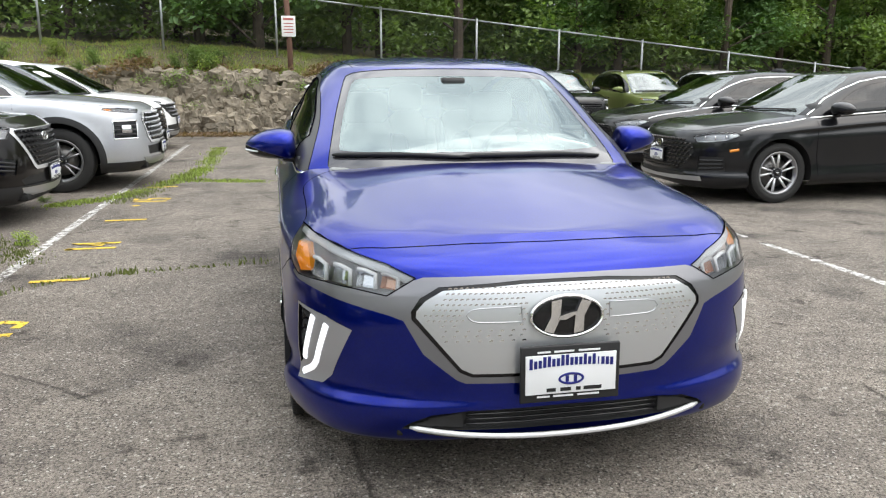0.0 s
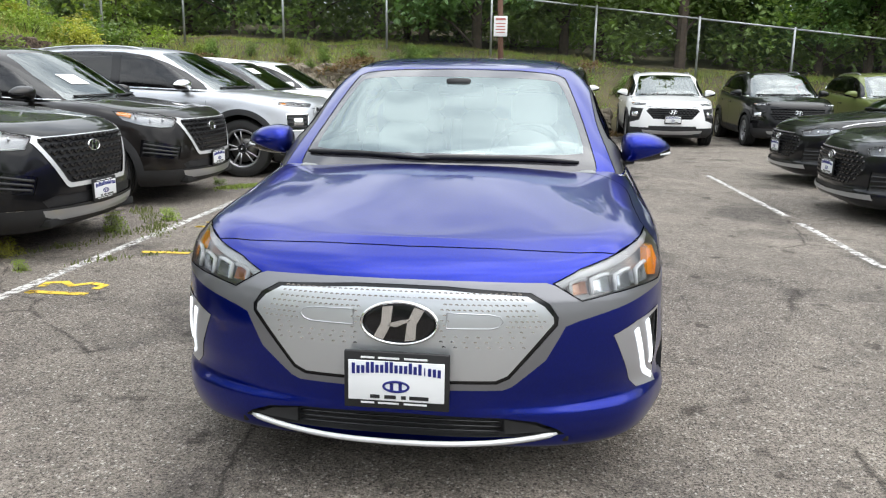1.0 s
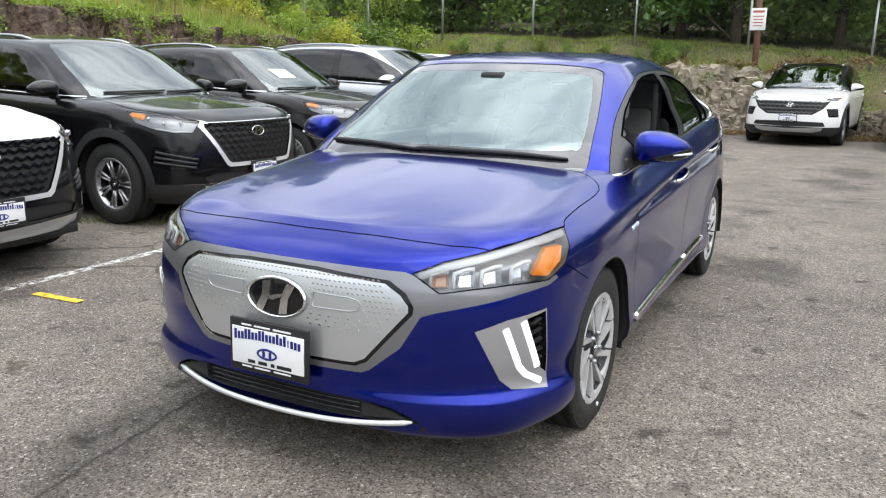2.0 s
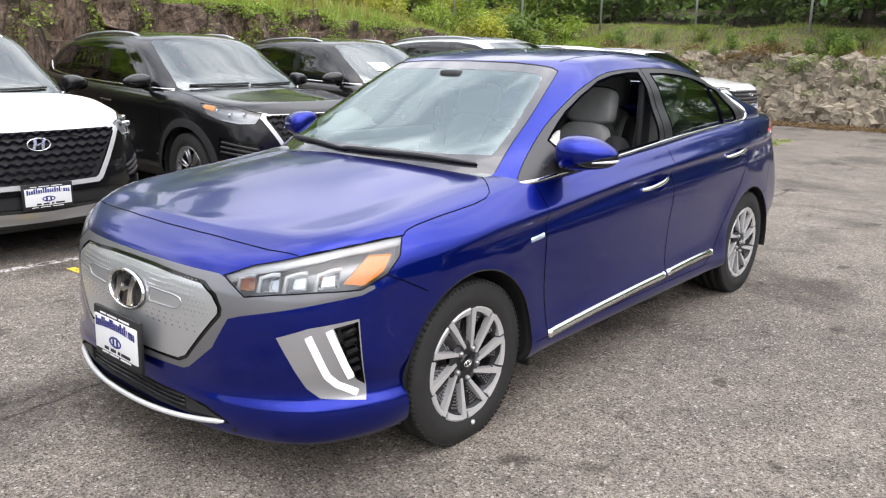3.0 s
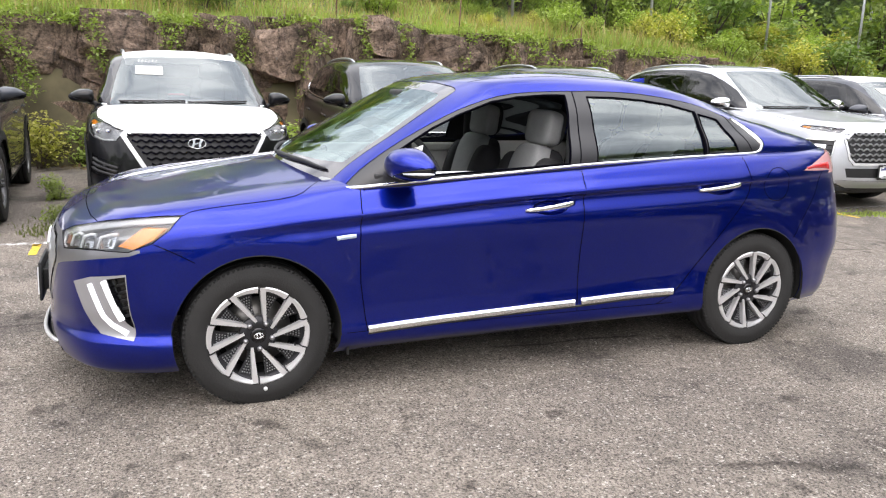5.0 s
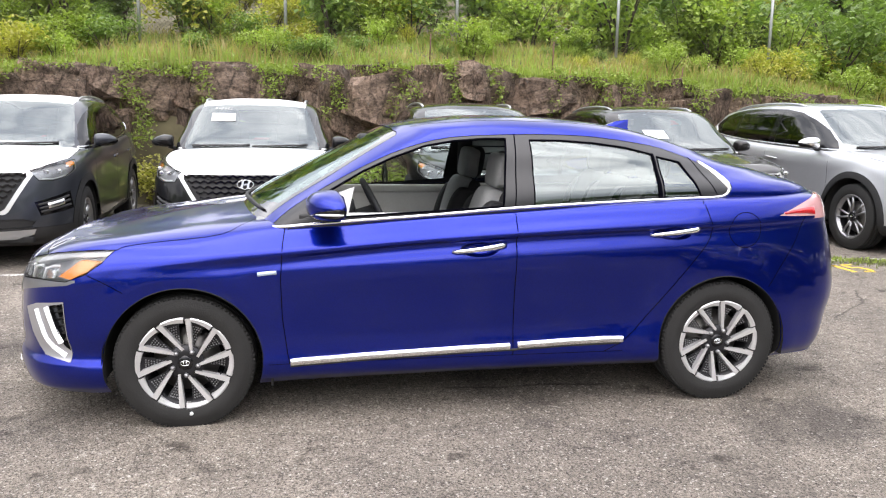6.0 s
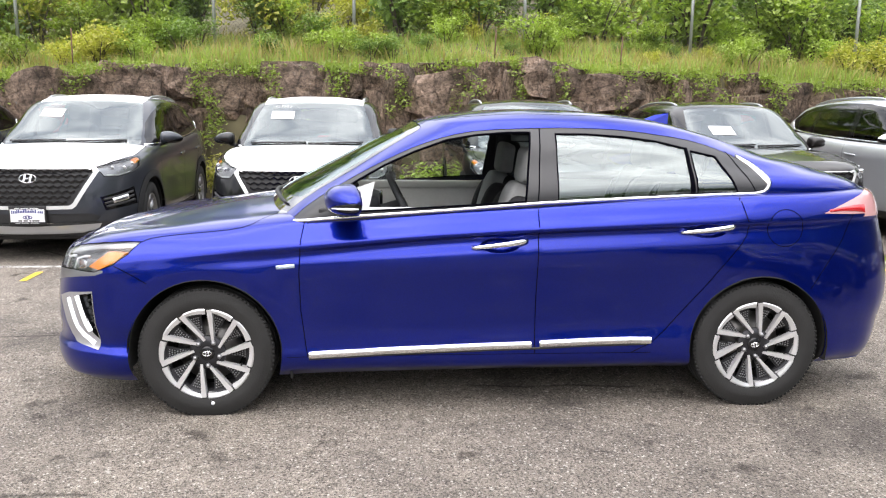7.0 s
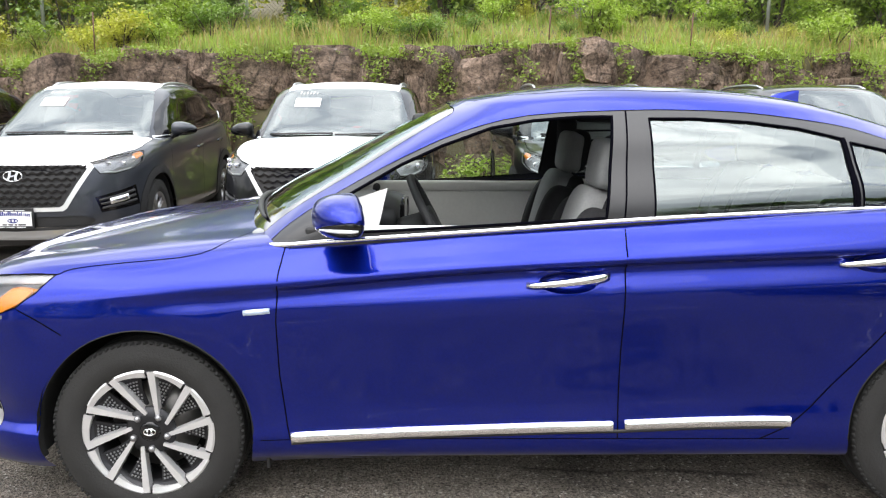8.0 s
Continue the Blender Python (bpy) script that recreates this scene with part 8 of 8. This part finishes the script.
def fence_run(label, posts, tops, height, rail=True):
    f = thing("chain_link_fence", pose(0, 0, 0), label, "fence")
    bm = bmesh.new()
    for (x, y), zt in zip(posts, tops):
        zb = bank_height(x, y) - .2
        part("post", tube(bmesh.new(), [(x, y, zb), (x, y, zt + .06)], .032, 10), M_GALV, f)
    for i in range(len(posts) - 1):
        a, b = posts[i], posts[i + 1]
        if rail:
            part("top_rail", tube(bmesh.new(), [(*a, tops[i]), (*b, tops[i + 1])], .024, 8), M_GALV, f)
        chain_link(bm, (*a, 0), (*b, 0), tops[i] - height, tops[i + 1] - height, height)
    ob = part("wire_mesh", bm, M_WIRE, f, "dull wire mesh", smooth=False)
    ob["kind"] = "stuff"
    return f


def build_fences():
    xs = [-19, -16, -13, -9.95, -6.95, -3.92, -.95, 1.93, 4.70, 7.2, 9.85, 12.75, 15.8, 18.8, 21.8]
    fence_run("grey chain-link fence with top rail above the far bank", [(x, FENCE_Y) for x in xs], [3.47 - .103 * x for x in xs], 1.9)
    ys = [-17.2, -13.9, -10.6, -7.31, -3.70, -1.06, 2.25, 5.60, 9.04, 12.4, 15.4]
    fence_run("chain-link fence with steel posts above the rock face", [(-11.0, y) for y in ys], [4.75] * len(ys), 2.0)
    for y, x, h in ((3.55, -8.9, .55), (6.0, -8.9, .6), (-5.6, -9.0, .7), (6.9, -8.8, .5), (1.4, -9.1, .5)):
        zb = bank_height(x, y)
        tagged(part("stake", tube(bmesh.new(), [(x, y, zb - .15), (x + .02, y + .02, zb + h)], .012, 6), M_RUSTPOLE), "thin rusty stake at the rock edge", "stake")


def build_sign():
    s = thing("sign_post", pose(-.6, 16.9, 0), "white notice on a brown pole", "sign")
    part("pole", tube(bmesh.new(), [(0, 0, .3), (-.02, 0, 2.2), (-.10, 0, 4.4)], .075, 10), M_RUSTPOLE, s, "brown pole")
    panel = part("notice", box_bm(-.03, -.09, 2.68, .36, .012, .52, .004), M_PAPERWHITE, s, "white notice panel")
    bm = bmesh.new()
    add_box(bm, -.03, -.0985, 2.86, .26, .004, .05)
    part("writing_bar", bm, M_REDPRINT, panel, "faded red writing bar", smooth=False)
    for k in range(4):
        part("writing_bar", box_bm(-.03, -.0985, 2.75 - k * .075, .25 - .03 * (k % 2), .004, .022), M_REDPRINT, panel, "faded red writing bar", smooth=False)


M_REDPRINT = mat("faded_red_print", (.45, .12, .10), rough=.7)
build_ground()
build_paint()
build_rock_wall()
build_fences()
build_sign()


# ---- plants ----
def leaf_cloud(me_name, blobs, n, size, material, seed, droop=.3):
    """Many single folded leaves spread through and over a set of (centre, radii) blobs."""
    rng = random.Random(seed)
    verts, faces = [], []
    vol = [b[1][0] * b[1][1] * b[1][2] for b in blobs]
    tot = sum(vol)
    for (c, r), v in zip(blobs, vol):
        for _ in range(int(n * v / tot) + 1):
            while True:
                d = Vector((rng.uniform(-1, 1), rng.uniform(-1, 1), rng.uniform(-1, 1)))
                if .05 < d.length < 1:
                    break
            d = d.normalized() * (rng.random() ** .45)
            p = Vector((c[0] + d.x * r[0], c[1] + d.y * r[1], c[2] + d.z * r[2]))
            s = size * rng.uniform(.55, 1.35)
            u = Vector((rng.gauss(0, 1), rng.gauss(0, 1), rng.gauss(0, .5) - droop)).normalized()
            w = u.cross(Vector((rng.gauss(0, .4), rng.gauss(0, .4), 1))).normalized()
            n0 = u.cross(w) * s * .12
            k = len(verts)
            verts += [tuple(p), tuple(p + u * s * .5 + w * s * .32 - n0), tuple(p + u * s), tuple(p + u * s * .5 - w * s * .32 - n0)]
            faces += [(k, k + 1, k + 2), (k, k + 2, k + 3)]
    me = bpy.data.meshes.new(me_name)
    me.from_pydata(verts, [], faces)
    me.materials.append(material)
    return me


def shrub_proto(seed, material, n=900, size=.10):
    rng = random.Random(seed)
    blobs = []
    for k in range(9):
        a = rng.uniform(0, 6.28)
        rr = rng.uniform(0, .55)
        blobs.append(((math.cos(a) * rr, math.sin(a) * rr, rng.uniform(.25, 1.05)), (rng.uniform(.22, .42), rng.uniform(.22, .42), rng.uniform(.2, .36))))
    return leaf_cloud("leaves", blobs, n, size, material, seed + 100)


def stem_mesh(seed, h=1.0):
    rng = random.Random(seed)
    bm = bmesh.new()
    for k in range(6):
        a = rng.uniform(0, 6.28)
        e = Vector((math.cos(a) * .4, math.sin(a) * .4, h * rng.uniform(.6, 1.0)))
        tube(bm, [(0, 0, -.2), e * .4 + Vector((0, 0, .1)), e], [.022, .014, .005], 5)
    me = bpy.data.meshes.new("stems")
    bm.to_mesh(me)
    bm.free()
    me.materials.append(M_BARK)
    return me


SHRUB_LEAVES = [shrub_proto(1, M_LEAF), shrub_proto(2, M_LEAF2), shrub_proto(3, M_LEAFY), shrub_proto(4, M_LEAF2), shrub_proto(5, M_LEAF)]
SHRUB_STEMS = [stem_mesh(1), stem_mesh(2)]


def shrub(x, y, s, kind, rz, label, sz=1.0):
    z = bank_height(x, y)
    t = thing("shrub", pose(x, y, max(z, 0) - .05, 0, 0, rz) @ Matrix.Diagonal((s, s, s * sz, 1)), label, "shrub", "shrubs on the banks")
    for me, nm in ((SHRUB_LEAVES[kind], "foliage"), (SHRUB_STEMS[kind % 2], "stem")):
        o = new(nm, me)
        o.parent = t
    return t


def tree_protos():
    out = []
    for k in range(6):
        rng = random.Random(60 + k)
        H = rng.uniform(7.5, 10)
        bm = bmesh.new()
        lean = rng.uniform(-.3, .3)
        tube(bm, [(0, 0, -.4), (lean * .2, 0, H * .25), (lean * .6, .1, H * .55), (lean, .15, H * .9)], [.17, .14, .10, .03], 8)
        blobs = []
        for b in range(22):
            z = H * rng.uniform(.14, .98)
            a = rng.uniform(0, 6.28)
            reach = rng.uniform(.8, 2.3) * (1.25 - z / H)
            e = Vector((math.cos(a) * reach + lean * z / H, math.sin(a) * reach, z))
            s = Vector((lean * z / H * .8, 0, z - rng.uniform(.5, 1.1)))
            tube(bm, [s, (s + e) / 2 + Vector((0, 0, .15)), e], [.05, .03, .012], 5)
            blobs.append((tuple(e), (rng.uniform(.6, 1.15), rng.uniform(.6, 1.15), rng.uniform(.4, .8))))
        tr = bpy.data.meshes.new("trunk")
        bm.to_mesh(tr)
        bm.free()
        tr.materials.append(M_BARK)
        out.append((tr, leaf_cloud("crown", blobs, 9500, .19, (M_LEAF3, M_LEAF2, M_LEAF3, M_LEAF2, M_LEAF, M_LEAFY)[k], 80 + k)))
    return out


TREES = tree_protos()


def tree(x, y, k, s, rz, label):
    t = thing("tree", pose(x, y, max(0, bank_height(x, y)) - .1, 0, 0, rz) @ Matrix.Diagonal((s, s, s, 1)), label, "tree", "trees behind the fence")
    for me, nm in zip(TREES[k], ("trunk", "crown")):
        o = new(nm, me)
        o.parent = t
    return t


def blades(name, spots, material, label, hmin, hmax, seed, wide=.006):
    """Grass: thin bent blades on a list of ground spots, one object."""
    rng = random.Random(seed)
    verts, faces = [], []
    for x, y, z, sc in spots:
        h = rng.uniform(hmin, hmax) * sc
        a = rng.uniform(0, 6.28)
        d = Vector((math.cos(a), math.sin(a), 0))
        lean = Vector((rng.gauss(0, .3), rng.gauss(0, .3), 0)) * h
        w = wide * rng.uniform(.7, 1.6) * (1 + sc * .3)
        p = Vector((x, y, z - .03))
        k = len(verts)
        verts += [tuple(p - d * w), tuple(p + d * w), tuple(p + lean * .35 + d * w * .8 + Vector((0, 0, h * .6))), tuple(p + lean * .35 - d * w * .8 + Vector((0, 0, h * .6))), tuple(p + lean + Vector((0, 0, h)))]
        faces += [(k, k + 1, k + 2, k + 3), (k + 3, k + 2, k + 4)]
    me = bpy.data.meshes.new(name)
    me.from_pydata(verts, [], faces)
    me.materials.append(material)
    return tagged(new(name, me), label, "grass", kind="stuff")


def build_grass():
    rng = random.Random(9)
    spots, dry = [], []
    for _ in range(52000):
        y = rng.uniform(-13, 15)
        x = WALL_X - .15 - 3.6 * rng.random() ** 1.3
        z = bank_height(x, y)
        n = noise.noise((x * .5, y * .5, 5))
        sc = .6 + .9 * max(0, n + .3)
        (dry if rng.random() < .16 + .25 * max(0, noise.noise((x * .4, y * .3, 11))) else spots).append((x, y, z + .16 * noise.noise((x * .6, y * .6, 0)), sc))
    # grass and weeds that hang over the edge of the rock
    for _ in range(9000):
        y = rng.uniform(-12.5, 12.5)
        x = rng.uniform(-9.3, -8.72)
        if noise.noise((y * .8, 3, 1)) > -.25:
            spots.append((x, y, wall_top(y) - .02, .5 + .5 * max(0, noise.noise((y * 1.3, 1, 5)) + .3)))
    for _ in range(60000):
        x = rng.uniform(-13, 16)
        y = 16.4 + 2.6 * rng.random()
        z = bank_height(x, y)
        sc = .35 + .5 * max(0, noise.noise((x * .5, y * .5, 7)) + .3)
        (dry if rng.random() < .10 else spots).append((x, y, z + .16 * noise.noise((x * .6, y * .6, 0)), sc))
    blades("grass", spots, M_GRASS, "long green grass on the banks", .08, .24, 21)
    blades("dry_grass", dry, M_DRYGRASS, "straw-coloured dry grass among the green", .12, .40, 22)
    # weeds in the cracks of the lot
    low = []
    for line, wd, n in (([(-3.35, 4.45), (-2.82, 4.92), (-2.26, 6.46), (-1.17, 6.14)], .07, 900), ([(-2.12, 11.6), (-2.09, 7.8), (-2.26, 6.5)], .06, 600), ([(-2.9, .55), (-2.37, 1.09), (-1.9, 1.2), (-1.04, 1.34)], .03, 260),
                        ([(-4.6, .2), (-3.7, .55), (-3.2, 1.2), (-2.9, 2.2)], .07, 600), ([(-3.6, 2.9), (-3.05, 2.2), (-2.75, 1.6)], .06, 420), ([(-3.9, -2.6), (-3.2, -2.6)], .12, 350), ([(-2.75, 4.5), (-2.4, 5.5)], .08, 300)):
        seg = [np.array(p) for p in line]
        for _ in range(n):
            i = rng.randrange(len(seg) - 1)
            p = seg[i] + (seg[i + 1] - seg[i]) * rng.random()
            low.append((p[0] + rng.gauss(0, wd), p[1] + rng.gauss(0, wd), .03, .4 + 1.2 * max(0, noise.noise((p[0] * 3, p[1] * 3, 2)) + .2)))
    moss = []
    for line, n in (([(-3.35, 4.45), (-2.82, 4.92), (-2.26, 6.46), (-1.17, 6.14)], 2200), ([(-2.12, 11.6), (-2.09, 7.8), (-2.26, 6.5)], 1800)):
        seg = [np.array(p) for p in line]
        for _ in range(n):
            i = rng.randrange(len(seg) - 1)
            p = seg[i] + (seg[i + 1] - seg[i]) * rng.random()
            moss.append((p[0] + rng.gauss(0, .08), p[1] + rng.gauss(0, .08), .03, .5 + 1.2 * max(0, noise.noise((p[0] * 3, p[1] * 3, 2)) + .3)))
    blades("moss_strip", moss, M_GRASS, "thick green grass along a crack in the lot", .012, .04, 24, .005)
    blades("crack_weeds", low, M_WEED, "low green weeds in the asphalt cracks", .015, .06, 23, .004)
    for x, y, s, k in ((-3.25, 1.75, .22, 0), (-3.5, .75, .16, 2), (-3.15, .35, .12, 0), (-3.9, -2.55, .2, 0), (-3.5, 4.75, .12, 1), (-3.02, 2.35, .16, 0), (-5.2, -2.65, .3, 0)):
        shrub(x, y, s, k, x * 90, "small green weed growing from the asphalt")


def build_plants():
    rng = random.Random(3)
    for _ in range(92):
        y = rng.uniform(-15, 17)
        x = -11.3 - rng.random() ** 1.4 * 5.5
        s = rng.uniform(.8, 1.8)
        shrub(x, y, s, rng.choice((0, 0, 1, 1, 2, 3, 4)), rng.uniform(0, 360), "leafy green shrub behind the fence on the bank", rng.uniform(.8, 1.4))
    for _ in range(88):
        y = rng.uniform(-13, 15.5)
        x = rng.uniform(-10.8, -9.2)
        shrub(x, y, rng.uniform(.25, .7), rng.choice((0, 1, 2, 4)), rng.uniform(0, 360), "low shrub in the grass above the rock face")
    for _ in range(34):
        x, y = rng.uniform(-15, -9.3), rng.uniform(11.5, 17.6)
        shrub(x, y, rng.uniform(.5, 1.2), rng.choice((0, 1, 2, 4)), rng.uniform(0, 360), "leafy shrub where the banks meet", rng.uniform(.6, 1.0))
    for _ in range(24):
        x = rng.uniform(-10, 3)
        y = rng.uniform(16.2, 17.6)
        shrub(x, y, rng.uniform(.25, .55), rng.choice((0, 1, 3)), rng.uniform(0, 360), "low shrub on the far bank")
    blobs = []
    for _ in range(800):
        x, y = rng.uniform(-26, 42), rng.uniform(18.8, 25)
        g = bank_height(x, y)
        h = rng.uniform(.3, 1.9)
        blobs.append(((x, y, g + h), (rng.uniform(.5, 1.0), rng.uniform(.5, 1.0), rng.uniform(.35, .7))))
    tagged(new("undergrowth", leaf_cloud("undergrowth", blobs, 70000, .19, M_LEAF2, 33)), "tangled green undergrowth in the wood behind the fence", "undergrowth", kind="stuff")
    for _ in range(60):
        y = rng.uniform(-14, 14)
        x = rng.uniform(-13.2, -11.25)
        shrub(x, y, rng.uniform(.5, 1.25), rng.choice((0, 0, 4, 2, 1)), rng.uniform(0, 360), "bright leafy shrub along the fence on the bank", rng.uniform(.7, 1.2))
    for y in (-7.5, -5.4, -3.1, -2.4):
        shrub(-8.1 + rng.uniform(-.2, .1), y, rng.uniform(.45, .7), 2 if y < -3 else 0, y * 70, "yellow-green bush at the foot of the rock face")
    for y in (.15, .62, -1.9):
        shrub(-7.6, y, .72, 0, y * 130, "bright green bush at the foot of the rock face")
    for i in range(76):
        x = -26 + i * .95 + rng.uniform(-.6, .6)
        y = rng.uniform(21, 31) if i % 2 else rng.uniform(19.4, 21.5)
        tree(x, y, rng.choice((0, 1, 2, 3)), rng.uniform(.75, 1.05), rng.uniform(0, 360), "tall leafy tree in the wood behind the fence")
    for i in range(22):
        y = -20 + i * 1.9 + rng.uniform(-.6, .6)
        x = rng.uniform(-27, -19)
        tree(x, y, rng.choice((4, 4, 5, 5, 3)), rng.uniform(.45, .7), rng.uniform(0, 360), "leafy tree on the slope above the fence")
    # the depth of the wood behind the first trees
    blobs = []
    for k in range(330):
        blobs.append(((rng.uniform(-38, 62), rng.uniform(29, 37), rng.uniform(.2, 12)), (rng.uniform(2, 3.4), rng.uniform(1.2, 2), rng.uniform(1.2, 2.2))))
    tagged(new("deep_wood", leaf_cloud("deep_wood", blobs, 88000, .62, M_LEAF3, 31)), "dense dark green foliage deep in the wood", "woods", kind="stuff")
    blobs = []
    for k in range(260):
        y = rng.uniform(-48, 38)
        x = rng.uniform(-31, -22)
        blobs.append(((x - 5, y, rng.uniform(4, 9.5)), (rng.uniform(1.2, 2), rng.uniform(2, 3.4), rng.uniform(1.2, 2.2))))
    tagged(new("hillside_wood", leaf_cloud("hillside_wood", blobs, 52000, .5, M_LEAF2, 35)), "dense green wood on the rising slope", "woods", kind="stuff")
    # ivy down the rock
    blobs = []
    for y0, zlo, w in ((.85, 1.1, .22), (1.65, 1.3, .18), (2.45, 1.45, .16), (-1.15, 1.2, .25), (-3.3, 1.0, .3), (-2.2, 1.4, .2), (4.3, 1.3, .25), (6.2, 1.2, .2), (-5.2, 1.4, .35), (-6.6, 1.3, .4), (7.8, 1.0, .4), (9.3, .8, .5), (-.2, 1.5, .2), (3.4, 1.6, .2), (5.2, 1.4, .3)):
        top = wall_top(y0) + .05
        z = zlo
        while z < top:
            blobs.append(((WALL_X + .12 + rng.uniform(-.05, .1), y0 + rng.gauss(0, w * .5), z), (.10, w * rng.uniform(.5, 1.0), .18)))
            z += .16
    for k in range(95):
        y0 = rng.uniform(-12, 12)
        blobs.append(((WALL_X - .1 + rng.uniform(-.2, .12), y0, wall_top(y0) + rng.uniform(-.12, .06)), (.20, rng.uniform(.15, .45), .10)))
    tagged(new("ivy", leaf_cloud("ivy", blobs, 17000, .058, M_LEAF, 5)), "bright ivy and creepers hanging over the rock", "ivy", kind="stuff")
    blobs = [((rng.uniform(-9, 2), 16.0 + rng.uniform(-.1, .8), rng.uniform(.2, 1.5)), (.35, .2, .14)) for _ in range(150)]
    tagged(new("creeper", leaf_cloud("creeper", blobs, 12000, .06, M_LEAF2, 6)), "straggling plants between the rubble stones", "plants", kind="stuff")
    blobs = [((rng.uniform(-9, 2.5), 15.2 + rng.uniform(-.45, .5), .03), (.5, .3, .03)) for _ in range(90)] + [((-8.05 + rng.uniform(-.2, .25), rng.uniform(-10, 11), .03), (.15, .5, .03)) for _ in range(40)]
    tagged(new("leaf_litter", leaf_cloud("leaf_litter", blobs, 16000, .06, M_DEADLEAF, 7, 0)), "brown dry leaves at the foot of the banks", "leaf litter", kind="stuff")
    blobs = [((rng.uniform(-9.5, 2), 16.5 + rng.uniform(-.2, .9), 1.5 + rng.uniform(-.2, .3)), (.4, .3, .15)) for _ in range(50)]
    tagged(new("dry_brush", leaf_cloud("dry_brush", blobs, 7000, .09, M_DEADLEAF, 8, 0)), "brown dry brush above the rubble", "brush", kind="stuff")
    # distant woods all round the open sides of the lot
    blobs = []
    for k in range(300):
        a = radians(-118 + rng.random() * 178)
        d = 48 + rng.uniform(-4, 8)
        top = 8.5 + 2.5 * math.sin(a * 5) + 1.5 * math.sin(a * 13 + 1)
        blobs.append(((math.cos(a) * d, math.sin(a) * d, rng.uniform(.8, top)), (2.8, 2.8, rng.uniform(1.2, 2.4))))
    tagged(new("distant_woods", leaf_cloud("distant_woods", blobs, 36000, .8, M_LEAF3, 12)), "dark line of distant woods round the lot", "woods", kind="stuff")


build_grass()
build_plants()
